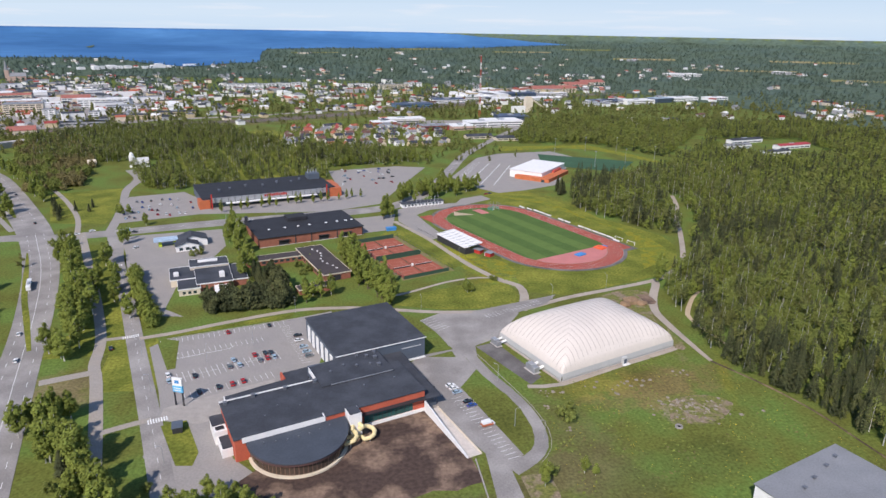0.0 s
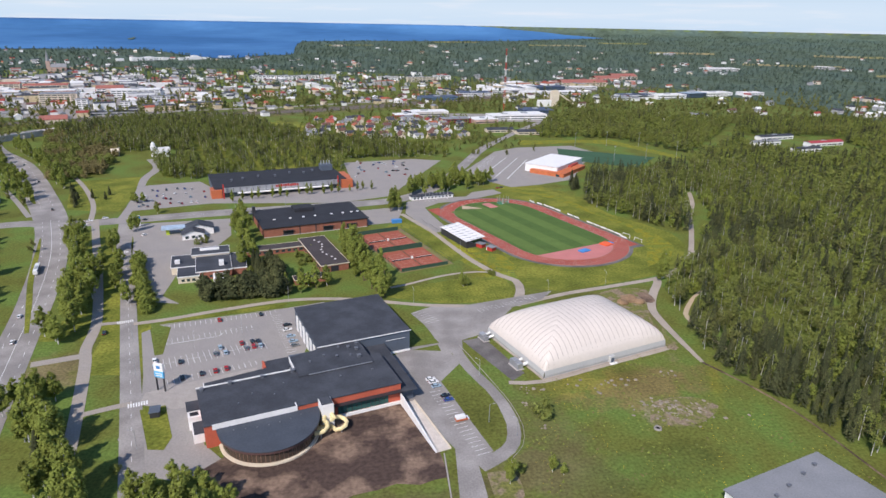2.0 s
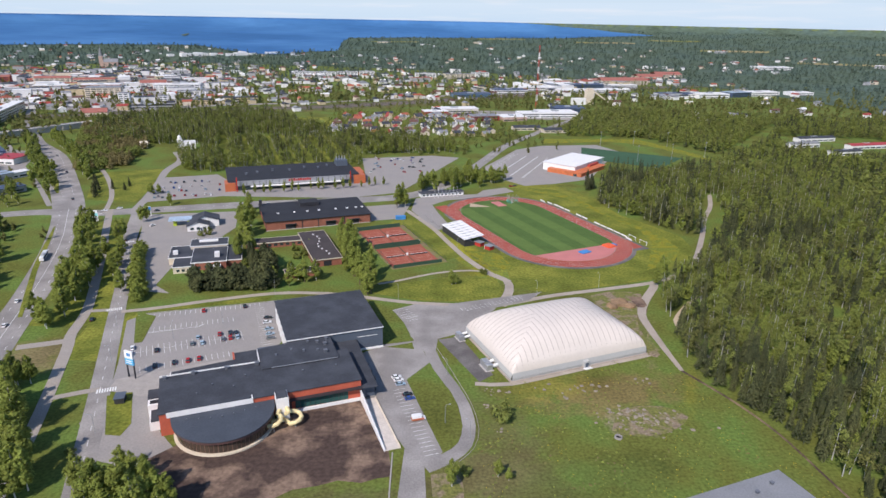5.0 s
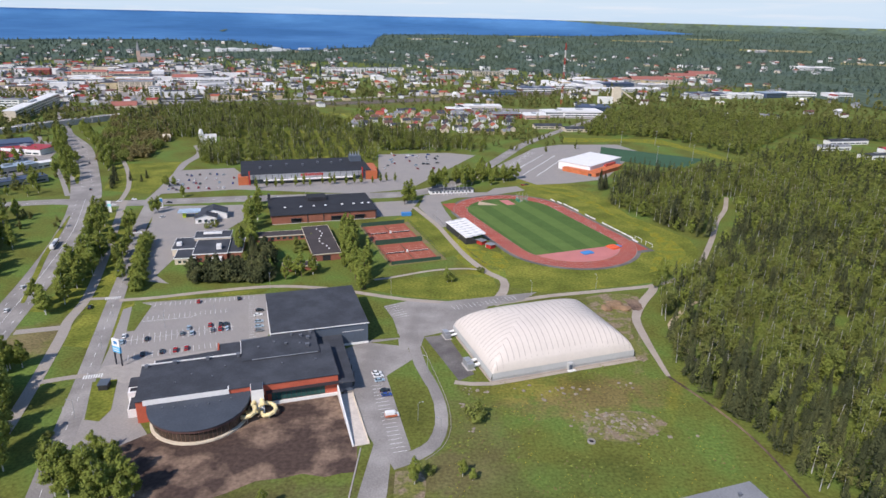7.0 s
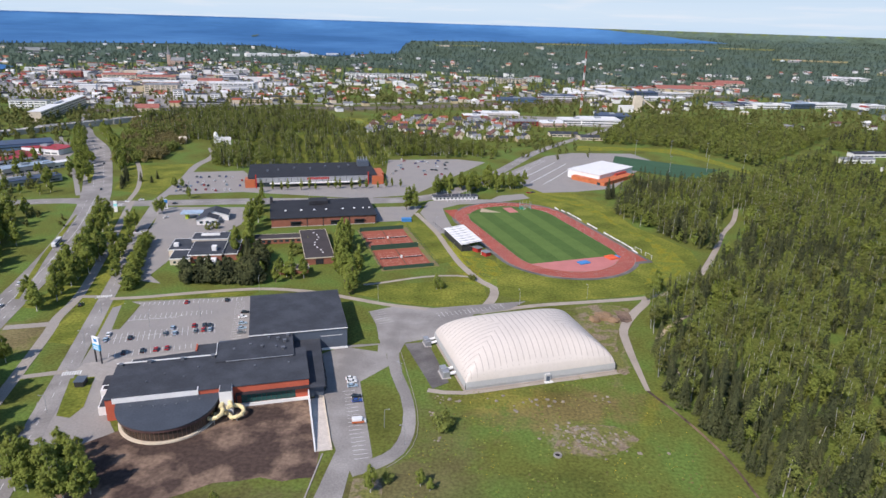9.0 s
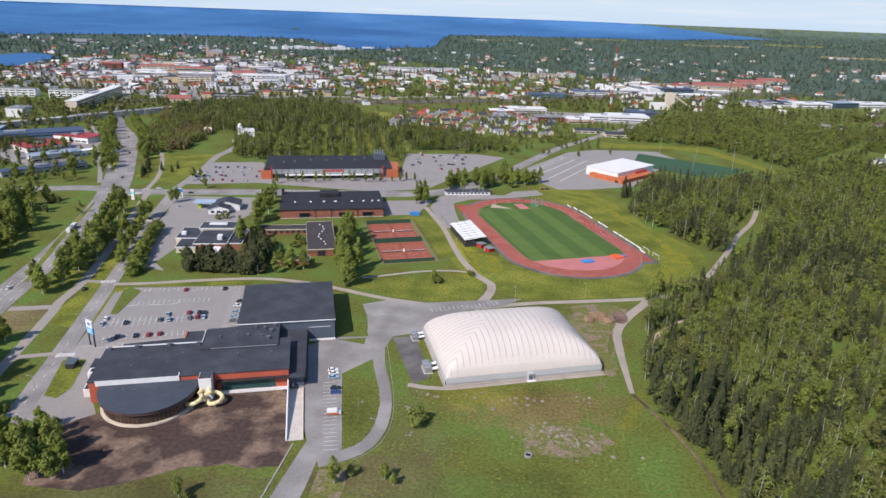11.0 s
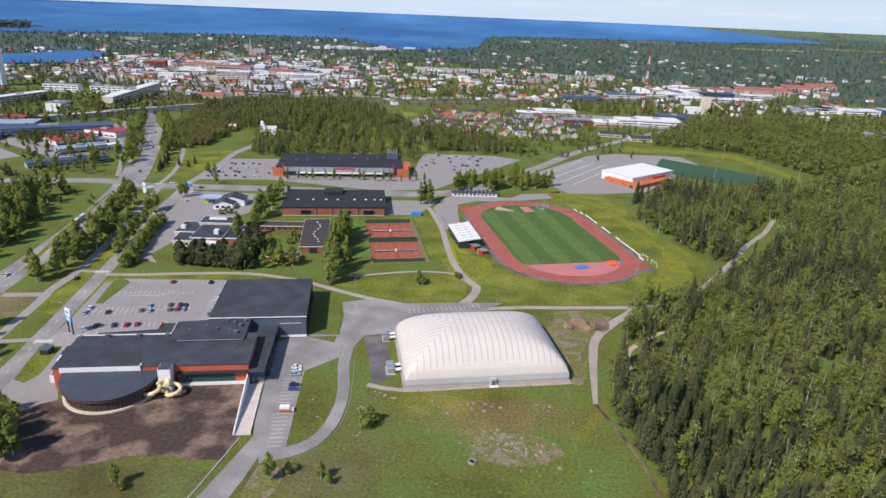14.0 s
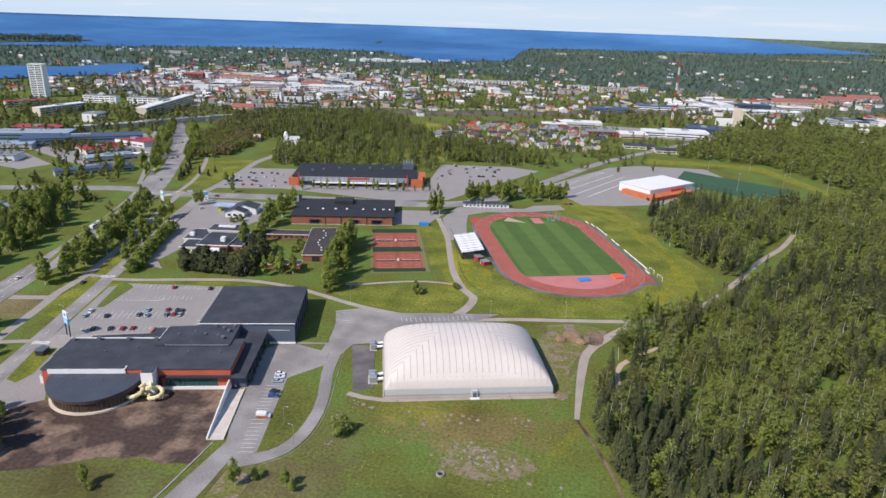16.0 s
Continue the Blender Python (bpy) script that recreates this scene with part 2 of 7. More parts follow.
def tube(bm, pts, r, sides=8):
    """A round bar along points; r a number or one a point."""
    rings = []
    for i, p in enumerate(pts):
        p = Vector(p)
        d = Vector(pts[min(i + 1, len(pts) - 1)]) - Vector(pts[max(i - 1, 0)])
        q = d.to_track_quat("Z", "Y")
        rr = r[i] if isinstance(r, (list, tuple)) else r
        rings.append([bm.verts.new(p + q @ Vector((rr * math.cos(k * math.tau / sides), rr * math.sin(k * math.tau / sides), 0))) for k in range(sides)])
    for a, b in zip(rings, rings[1:]):
        for k in range(sides):
            bm.faces.new((a[k], a[(k + 1) % sides], b[(k + 1) % sides], b[k]))
    bm.faces.new(rings[0][::-1])
    bm.faces.new(rings[-1])
    return bm


def smooth_line(pts, step=6.0):
    """Catmull-Rom through plan points."""
    p = [np.array(q, float) for q in pts]
    p = [2 * p[0] - p[1]] + p + [2 * p[-1] - p[-2]]
    out = []
    for a, b, c, d in zip(p, p[1:], p[2:], p[3:]):
        k = max(2, int(np.linalg.norm(c - b) / step))
        for i in range(k):
            t = i / k
            out.append(0.5 * (2 * b + (c - a) * t + (2 * a - 5 * b + 4 * c - d) * t * t + (3 * b - a - 3 * c + d) * t ** 3))
    return np.array(out + [p[-2]])


def offset_line(line, off):
    d = np.gradient(line, axis=0)
    d /= np.linalg.norm(d, axis=1)[:, None] + 1e-9
    return line + np.stack([-d[:, 1], d[:, 0]], 1) * off


def ribbon(name, pts, width, z, material, label="", kind="structure", parent=None, straight=False):
    """A slab along a plan line; width a number or one a point of the line."""
    line = np.array(pts, float) if straight else smooth_line(pts)
    w = width if not isinstance(width, (list, tuple)) else np.interp(np.linspace(0, 1, len(line)), np.linspace(0, 1, len(width)), width)[:, None]
    a, b = offset_line(line, 1), offset_line(line, -1)
    a, b = line + (a - line) * w / 2, line + (b - line) * w / 2
    k = len(line)
    v = [(x, y, z) for x, y in a] + [(x, y, z) for x, y in b] + [(x, y, -0.3) for x, y in a] + [(x, y, -0.3) for x, y in b]
    f = []
    for i in range(k - 1):
        f += [(k + i, k + i + 1, i + 1, i), (i, i + 1, 2 * k + i + 1, 2 * k + i), (3 * k + i, 3 * k + i + 1, k + i + 1, k + i)]
    ob = raw(name, v, f, material, parent)
    return tagged(ob, label, "", "", kind)


LAYERS = [0]


def patch(name, pts, z, material, label="", kind="structure", smooth=False):
    LAYERS[0] += 1
    z += 0.0012 * (LAYERS[0] % 40)
    if smooth:
        pts = [tuple(q) for q in smooth_line(list(pts) + [pts[0]], 5)[:-1]]
    bm = bmesh.new()
    f = bm.faces.new([bm.verts.new((x, y, z)) for x, y in pts])
    f.normal_update()
    if f.normal.z < 0:
        f.normal_flip()
    bmesh.ops.triangulate(bm, faces=bm.faces)
    return tagged(part(name, bm, material, None, label), kind=kind)


EYE0 = np.array((60.0, 0.0, 150.5))   # middle of the flight line


def far(x, y, h=0.0):
    """Land past 2 km is drawn in along the sight line so that 24 km of flat coast fit within 5 km."""
    d = math.hypot(x - EYE0[0], y - EYE0[1])
    if d <= 2000:
        return np.array((x, y, h))
    k = (2000 + 2900 * (1 - math.exp(-(d - 2000) / 2900))) / d
    return EYE0 + k * (np.array((x, y, h)) - EYE0)


def far_k(x, y):
    d = math.hypot(x - EYE0[0], y - EYE0[1])
    return 1.0 if d <= 2000 else (2000 + 2900 * (1 - math.exp(-(d - 2000) / 2900))) / d


def inside(x, y, poly):
    c, j = False, len(poly) - 1
    for i in range(len(poly)):
        (xi, yi), (xj, yj) = poly[i], poly[j]
        if (yi > y) != (yj > y) and x < (xj - xi) * (y - yi) / (yj - yi) + xi:
            c = not c
        j = i
    return c


def from_sight(deg, d):
    """Plan point at a bearing (degrees right of +y) and distance from the middle of the flight line."""
    return EYE0[0] + d * math.sin(radians(deg)), EYE0[1] + d * math.cos(radians(deg))


def gable(w, d, h, rise, over=0.4):
    """Roof solid over a w x d house, ridge along x."""
    bm = bmesh.new()
    for s in (-1, 1):
        a = [(-w / 2 - over, s * (d / 2 + over), h - 0.15), (w / 2 + over, s * (d / 2 + over), h - 0.15), (w / 2 + over, 0, h + rise), (-w / 2 - over, 0, h + rise)]
        lo = [bm.verts.new(p) for p in a]
        hi = [bm.verts.new((p[0], p[1], p[2] + 0.22)) for p in a]
        bm.faces.new(lo)
        bm.faces.new(hi)
        for i in range(4):
            bm.faces.new((lo[i], lo[(i + 1) % 4], hi[(i + 1) % 4], hi[i]))
    bmesh.ops.recalc_face_normals(bm, faces=bm.faces)
    return bm

# ---- ground, sea and roads ----
NA = 288
RING = [0, 30, 60, 100, 150, 200, 260, 330, 400, 500, 600, 750, 900, 1100, 1300, 1500, 1750, 2000, 2250, 2500, 2750, 3000, 3300, 3600, 4000, 4400, 4900, 5400, 6000, 6800, 7700, 8800, 10000, 11500, 13500, 16000, 19500, 24500, 30000]


def dish(rings, lift=0.0, arc=None):
    v, f = [], []
    n = NA if arc is None else len(arc)
    for r in rings:
        for k in range(n):
            a = 360 * k / NA if arc is None else arc[k]
            rr = r(a) if callable(r) else r
            p = far(*from_sight(a, max(rr, 0.01)))
            v.append((p[0], p[1], p[2] + lift))
    for i in range(len(rings) - 1):
        for k in range(n if arc is None else n - 1):
            j = (k + 1) % n
            f.append((i * n + k, i * n + j, (i + 1) * n + j, (i + 1) * n + k))
    return v, [q[::-1] for q in f]


tagged(raw("ground", *dish(RING), GRASS, None, True), "wide flat grassy coastal plain", "", "", "structure")


def sheet(name, arcs, near, far_edge, material, label, lift=3.0):
    """Water or land laid over the plain between two distances, given as (bearing, distance) rows."""
    b0, b1 = arcs
    arc = np.linspace(b0, b1, int((b1 - b0) * 4) + 2)
    nb, nd = zip(*near)
    fb, fd = zip(*far_edge)
    rings = [(lambda a, t=t: np.exp((1 - t) * np.log(np.interp(a, nb, nd)) + t * np.log(np.interp(a, fb, fd)))) for t in np.linspace(0, 1, 40)]
    return tagged(raw(name, *dish(rings, lift, arc), material, None, True), label, "", "", "structure")


sheet("sea", (-75, 20.6), [(-75, 3300), (-38, 3400), (-31, 3550), (-24, 3600), (-17, 3500), (-14.5, 3000), (-12.7, 2780), (-11.2, 2710), (-8.6, 2927), (-5.9, 3044), (-5.4, 4150), (-4.8, 4850), (0, 5165), (6.8, 5417), (13.2, 5922), (20.6, 7870)],
      [(-75, 29000), (9, 29000), (13, 15500), (17.3, 9700), (20.6, 7900)], WATER, "deep blue sea with faint swell under a clear sky")
sheet("bay", (-58, -34.8), [(-58, 1680), (-45, 1720), (-40.7, 1788), (-37.1, 1812), (-34.8, 2060)], [(-58, 2250), (-46, 2150), (-40.8, 2085), (-36.5, 2245), (-34.8, 2100)], WATER, "calm blue inlet between wooded shores")

arcw = np.linspace(-180, 180, 361)
# Same haze-tinted colour as the distant trees.
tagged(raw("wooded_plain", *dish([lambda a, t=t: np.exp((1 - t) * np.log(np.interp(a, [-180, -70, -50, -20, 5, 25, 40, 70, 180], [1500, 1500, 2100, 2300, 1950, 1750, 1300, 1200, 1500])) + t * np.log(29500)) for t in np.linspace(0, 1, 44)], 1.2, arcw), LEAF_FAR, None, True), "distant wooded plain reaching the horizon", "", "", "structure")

# carriageways
ribbon("road", [(-420, 445), (-359, 466), (-305, 485), (-254, 502), (-210, 500), (-111, 522), (-12, 539), (40, 556), (80, 605), (118, 690), (160, 790), (206, 870), (262, 960), (330, 1060)], [14, 15, 16, 18, 20, 16, 13, 12, 11, 10, 10, 10], 0.10, ASPHALT, "grey asphalt main road")
ribbon("road", [(-120, 120), (-143, 210), (-163, 288), (-180, 355), (-203, 430), (-236, 512), (-290, 615), (-345, 715), (-400, 790), (-440, 855), (-500, 960), (-560, 1080)], [17, 17, 18, 21, 24, 25, 21, 14, 13, 13, 13], 0.11, ASPHALT, "dual carriageway of grey asphalt with a grass median")
ribbon("road", [(-62, 130), (-75, 172), (-95, 238), (-116, 305), (-137, 372), (-160, 440), (-176, 500)], [8.6, 8.6, 8.4, 8.2, 8, 9, 12], 0.12, ASPHALT, "straight grey asphalt street")
ribbon("median", [(-166, 310), (-182, 350), (-196, 385), (-215, 440), (-224, 465)], [2, 3.2, 3.2, 3, 1], 0.20, LAWN, "narrow grass strip between carriageways")
ribbon("median", [(-268, 560), (-290, 600), (-310, 640)], [2, 7, 1], 0.20, LAWN, "grass strip between carriageways")
ribbon("pavement", [(-96, 150), (-107, 205), (-125, 272), (-131, 290), (-137, 322), (-161, 394), (-185, 460), (-203, 510)], 5.2, 0.13, WORN_PATH, "asphalt cycle path along the street")
ribbon("pavement", [(-150, 277), (-137, 281), (-127, 284)], 5, 0.14, WORN_PATH, "asphalt side path")
ribbon("pavement", [(-112, 233), (-101, 237.5), (-95, 239)], 3.4, 0.14, WORN_PATH, "asphalt crossing path")
ribbon("pavement", [(-134, 317), (-121, 319)], 3.2, 0.14, WORN_PATH, "asphalt crossing path")
ribbon("pavement", [(-117, 316), (-98, 321), (-76, 329), (-40, 339), (-10, 338), (11, 332.5), (36, 325), (55, 322), (75, 320)], 3.6, 0.13, GRAVEL, "pale gravel footpath across the lawns")
ribbon("pavement", [(75, 320), (90, 321.5), (120, 333), (154, 342), (190, 353), (212, 369.5), (228, 388), (242, 412), (262, 450), (279, 485), (300, 520), (318, 560)], 3.8, 0.13, GRAVEL, "pale gravel footpath round the sports ground")
ribbon("pavement", [(87, 319), (95, 340), (96, 356), (88, 366), (76, 392), (66, 424), (57, 456), (47, 482), (36.5, 508)], [6, 5, 4.6, 4, 4, 4, 4], 0.12, GRAVEL, "gravel path past the tennis courts")
ribbon("pavement", [(18, 352), (27, 355.5), (54, 369), (75, 373), (86, 370)], 2.2, 0.11, GRAVEL, "narrow gravel path")
ribbon("track_path", [(186, 350), (183, 343), (172, 326), (163, 307), (161, 288), (160.5, 260), (160.5, 247)], [5, 5, 5, 4.5, 4, 3, 2], 0.11, GRAVEL, "worn gravel track beside the wood")
ribbon("track_path", [(206, 330), (196, 321.5), (182, 304), (177.5, 294), (177.6, 276), (179, 258)], [1.6, 2.4, 2.8, 2.4, 2.4, 1.4], 0.12, SAND, "pale sandy trail through the trees")
ribbon("ditch", [(160.5, 247), (172, 222), (179, 199), (182, 174), (186, 140)], [1.4, 1.0, 1.0], 0.05, SOIL, "narrow dark ditch at the wood's edge")
ribbon("road", [(-182, 500), (-187, 545), (-196, 600), (-205, 650), (-206, 700), (-225, 745)], [7, 7, 6, 8, 10, 10], 0.13, ASPHALT_OLD, "side road into the churchyard")
ribbon("pavement", [(-203, 500), (-222, 560), (-262, 640), (-320, 730), (-380, 800)], 4, 0.11, WORN_PATH, "cycle path beside the carriageway")
ribbon("road", [(-255, 520), (-300, 590), (-370, 690), (-430, 780)], 4, 0.12, ASPHALT_OLD, "narrow road beside the carriageway")

# lots and yards
patch("car_park", [(-110, 305), (-103, 313), (-43, 327), (-20, 335), (-26, 285), (-30, 262), (-75, 240), (-92, 242), (-97, 262)], 0.09, ASPHALT_OLD, "asphalt car park beside the sports hall")
patch("forecourt", [(-92, 247), (-70, 256), (-48, 264), (-44, 244), (-76, 233), (-92, 238)], 0.13, KERB, "pale paved forecourt")
patch("yard", [(-84, 236), (-72, 240), (-60, 208), (-45, 190), (-60, 186), (-80, 193), (-93, 215)], 0.05, ASPHALT_OLD, "asphalt delivery yard")
patch("driveway", [(8, 262), (20, 274), (42, 270), (45, 258), (34, 243), (47, 192), (40, 184), (40, 170), (38, 120), (26, 120), (31, 174), (33, 195), (18, 226)], 0.08, ASPHALT, "grey asphalt yard and parking strip")
patch("driveway", [(38, 270), (36, 287), (33, 300), (27, 315), (40, 323), (80, 321), (84, 316), (64, 288), (50, 281), (48, 268)], 0.085, ASPHALT, "grey asphalt yard beside the air dome")
ribbon("pavement", [(21, 274), (28, 276), (40, 280)], 2.6, 0.10, ASPHALT, "narrow asphalt path")
ribbon("driveway", [(40, 286), (44, 276), (46, 266), (49, 252), (54, 237), (57.5, 222), (58.3, 208), (55.5, 196), (49, 189), (40, 184)], [6, 6, 5.5, 5.2, 5.2, 5.2, 5.4, 6, 7], 0.12, ASPHALT, "curving asphalt driveway")
patch("grass_island", [(35.5, 240.5), (48.5, 243), (52.5, 234), (55.2, 222), (55.8, 208), (53.5, 199), (49, 193), (43.5, 214)], 0.16, GRASS, "lawn island inside the driveway")
patch("grass_island", [(22, 279), (17, 318), (26, 316), (33, 299), (35, 286), (36, 282)], 0.17, GRASS, "lawn beside the hall")
patch("grass_island", [(24, 276), (25, 281), (37, 283), (38, 279)], 0.18, GRASS, "small lawn strip")
patch("apron", [(50, 280), (61, 283), (73, 246), (66, 240)], 0.14, ASPHALT_DARK, "dark asphalt apron beside the air dome")
patch("soil_field", [(-60, 191), (-47, 204), (-22, 208), (-10, 222), (18.5, 230), (27, 194), (28.6, 179.5), (23, 178.5), (18, 176.5), (10, 178), (3, 175.5), (-5, 174), (-13, 168), (-21, 163), (-32, 158), (-52, 158), (-62, 178)], 0.06, SOIL, "bare brown soil, partly wet", smooth=False)
patch("car_park", [(-189, 530), (-196, 620), (-150, 634), (-128, 600), (-123, 552)], 0.09, ASPHALT_OLD, "asphalt car park of the retail hall")
patch("car_park", [(-18, 545), (-2, 606), (-12, 715), (66, 733), (98, 722), (62, 640), (30, 566)], 0.09, ASPHALT_OLD, "wide pale asphalt car park")
patch("forecourt", [(-128, 552), (-123, 572), (0, 606), (-12, 546)], 0.08, ASPHALT_OLD, "asphalt strip in front of the retail hall")
patch("forecourt", [(-172, 495), (-100, 505), (-92, 462), (-98, 435), (-112, 395), (-112, 352), (-100, 340), (-122, 345), (-150, 425), (-158, 455)], 0.08, ASPHALT_OLD, "worn asphalt forecourt")
patch("forecourt", [(-6, 475), (2, 520), (40, 530), (32, 485)], 0.08, ASPHALT_OLD, "asphalt yard beside the brick hall")
patch("car_park", [(118, 668), (172, 772), (206, 798), (282, 808), (300, 760), (262, 700), (222, 620), (180, 600), (150, 592), (136, 612)], 0.09, ASPHALT_OLD, "asphalt car park of the ice hall")
patch("turf_pitch", [(258, 790), (362, 728), (315, 671), (240, 722)], 0.15, TURF_C, "dark green artificial turf pitch")
patch("yard", [(40, 508), (44, 545), (60, 556), (100, 560), (108, 575), (130, 585), (136, 570), (95, 545), (72, 540), (58, 525), (62, 500), (70, 462), (58, 455)], 0.07, ASPHALT_OLD, "asphalt apron of the stadium")
for pts, lab in (([(-160, 300), (-150, 340), (-196, 470), (-190, 480), (-168, 470), (-120, 325), (-124, 300)], "mown lawn between the roads"),
                 ([(-125, 265), (-90, 262), (-110, 320), (-128, 310)], "mown lawn strip by the street"),
                 ([(-160, 455), (-150, 430), (-118, 345), (-112, 330), (-118, 326), (-146, 420), (-166, 480)], "mown verge"),
                 ([(15, 338), (40, 328), (85, 323), (92, 340), (90, 360), (60, 362), (30, 352)], "mown lawn by the footpath"),
                 ([(-235, 540), (-192, 530), (-200, 660), (-270, 640)], "mown lawn beside the churchyard"),
                 ([(-185, 650), (-15, 680), (-12, 735), (-55, 864), (-205, 860), (-200, 700)], "grass lanes between the rows of the churchyard"),
                 ([(30, 380), (62, 392), (72, 400), (40, 500), (20, 470)], "grass verge round the tennis courts")):
    patch("lawn", pts, 0.045, LAWN, lab, smooth=False)
patch("flower_meadow", [(-145, 1009), (-92, 1017), (-70, 940), (-57, 868), (-113, 944)], 0.05, mat("yellow_meadow", (0.30, 0.27, 0.03), 0.95, 0.2, 0.05, 0.4, 0.2, tint=(0.13, 0.17, 0.03)), "yellow flowering meadow")

DANDY = mat("dandelion_lawn", (0.25, 0.232, 0.027), 0.95, 0.2, 0.14, 0.9, 0.34, tint=(0.146, 0.168, 0.028), spec=0.1, edge=(0.42, 0.54))
ribbon("flower_strip", [(88, 359), (80, 374), (72, 391), (62, 423), (53, 455), (45, 476)], [2, 6, 6, 6, 5, 3], 0.06, DANDY, "yellow dandelion strip beside the path")
patch("flower_bank", [(50, 482), (61, 455), (70, 424), (79, 394), (90, 371), (104, 377), (98, 404), (84, 408), (74, 412), (61, 448)], 0.055, DANDY, "grassy bank full of dandelions")
patch("flower_bank", [(190, 372), (212, 385), (228, 410), (226, 440), (214, 470), (200, 500), (192, 540), (176, 566), (150, 580), (146, 576), (178, 548), (196, 500), (214, 455), (213, 425), (200, 395)], 0.055, DANDY, "grassy bank full of dandelions")
patch("flower_bank", [(222, 850), (352, 850), (402, 722), (388, 716), (345, 815), (300, 832), (215, 815)], 0.055, DANDY, "yellow green bank behind the turf pitch")
patch("lawn", [(98, 345), (120, 337), (154, 346), (190, 357), (210, 373), (226, 392), (238, 414), (240, 440), (226, 470), (212, 495), (204, 535), (190, 570), (150, 588), (132, 582), (100, 420)], 0.002, LAWN, "grass slope round the running track")
FN = thing("path_fence", 0, 0, 0, 0, "thin green wire fence along the gravel path", "fence")
fence_line = smooth_line([(98, 368), (90, 374), (80, 396), (70, 428), (61, 460), (51, 486)], 4)
for p, q in zip(fence_line, fence_line[1:]):
    part("post", boxes((p[0] - 0.05, p[1] - 0.05, 0, p[0] + 0.05, p[1] + 0.05, 1.7)), DARK_METAL, FN)
    for z in (0.5, 1.6):
        part("rail", tube(bmesh.new(), [(p[0], p[1], z), (q[0], q[1], z)], 0.035, 4), DARK_METAL, FN)

# ---- the stadium ----
ST = thing("stadium_track", 132.4, 464.2, 0, -68.3, "red running track round a striped grass pitch", "running track")


def oval(r, half=42.2, n=28, x0=None):
    pts = [(half + r * math.cos(a), r * math.sin(a)) for a in np.linspace(-math.pi / 2, math.pi / 2, n)]
    return pts + [(-half + r * math.cos(a), r * math.sin(a)) for a in np.linspace(math.pi / 2, 3 * math.pi / 2, n)]


part("apron", prism(oval(50.4), 0.0, 0.108), ASPHALT_DARK, ST)
part("track_surface", prism(oval(47.5), 0.0, 0.12), TRACK, ST)
for q in ((40, 36.5, 0, 71, 47.4, 0.1165), (-78, -47.4, 0, -40, -36.5, 0.1165)):
    part("sprint_extension", boxes(q), TRACK, ST)
part("apron", boxes((40, 36.5, 0, 75, 49.9, 0.113)), ASPHALT_DARK, ST)
for k in range(1, 8):
    r = 36.5 + k * 1.34
    a, b = oval(r), oval(r + 0.05)
    n = len(a)
    raw("lane_line", [(x, y, 0.13) for x, y in a + b], [(i, n + i, n + (i + 1) % n, (i + 1) % n)[::-1] for i in range(n)], PAINT, ST)
for nm, r, w in (("inner_kerb", 36.3, 0.25), ("outer_kerb", 47.5, 0.3)):
    a, b = oval(r), oval(r + w)
    n = len(a)
    raw(nm, [(x, y, 0.17) for x, y in a + b], [(i, n + i, n + (i + 1) % n, (i + 1) % n)[::-1] for i in range(n)], KERB, ST)
part("infield", prism(oval(36.4), 0.0, 0.14), TURF_B, ST)
dee = [(46 + 0, -36.2)] + [(42.2 + 36.2 * math.cos(a), 36.2 * math.sin(a)) for a in np.linspace(-math.pi / 2, math.pi / 2, 24)]
part("end_zone", prism([(56.5, -33)] + [q for q in dee[1:] if q[0] > 56.5] + [(56.5, 33)], 0.0, 0.18), PINK, ST, "pale red end zone")
for k in range(6):
    y0 = -33 + k * 11
    if k % 2 == 0:
        part("mown_stripe", boxes((-62 - 8 * (1 - abs(y0 + 5.5) / 33), y0, 0, 56.5, y0 + 11, 0.155)), TURF_A, ST, "lighter mown stripe")
part("sand_sector", prism([(-66, -20), (-60, -3), (-76, -14)], 0, 0.19), SAND, ST)
part("jump_run", boxes((-73, 4, 0, -58, 12, 0.185)), PINK, ST)

# ---- air dome ----
DOME = thing("air_dome", 106.8, 275.0, 0, 19.0, "white inflated sports dome with ribbed membrane", "air dome")
DL, DW, DH, DS = 36.4, 24.6, 18.4, 4.0


def dome_z(x, y):
    """Pillow over a rectangle: height grows with the distance from the nearest eave, softened along the hips."""
    p = [(1 - (1 - min(1.0, t)) ** 2.3) ** 0.72 for t in ((DW - abs(y)) / DW, (DL - abs(x)) / (DW * 1.38))]
    k = 9.0
    f = -math.log(math.exp(-k * p[0]) + math.exp(-k * p[1])) / k + math.log(2) / k * min(1, 6 * min(p))
    return DS + (DH - DS) * max(0.0, f)


def dome_panel(x, y):
    """Distance from the nearest seam, 0 to 1; seams follow the hips at the short ends."""
    end = (DL - abs(x)) < (DW - abs(y)) * 1.0
    s = (y if end else x) / 2.82 + 0.5
    return abs(2 * (s - math.floor(s)) - 1)


nx, ny = 208, 140
xs, ys = [DL * math.sin(t) for t in np.linspace(-math.pi / 2, math.pi / 2, nx)], [DW * math.sin(t) for t in np.linspace(-math.pi / 2, math.pi / 2, ny)]
dv = []
for x in xs:
    for y in ys:
        edge = min(1.0, (DL - abs(x)) / 3, (DW - abs(y)) / 3)
        s = 1 - dome_panel(x, y)
        z = dome_z(x, y) - 0.06 * (s ** 2) * edge
        dv.append((x, y, z))
raw("membrane", dv, [(i * ny + j, (i + 1) * ny + j, (i + 1) * ny + j + 1, i * ny + j + 1) for i in range(nx - 1) for j in range(ny - 1)], MEMBRANE, DOME, True)


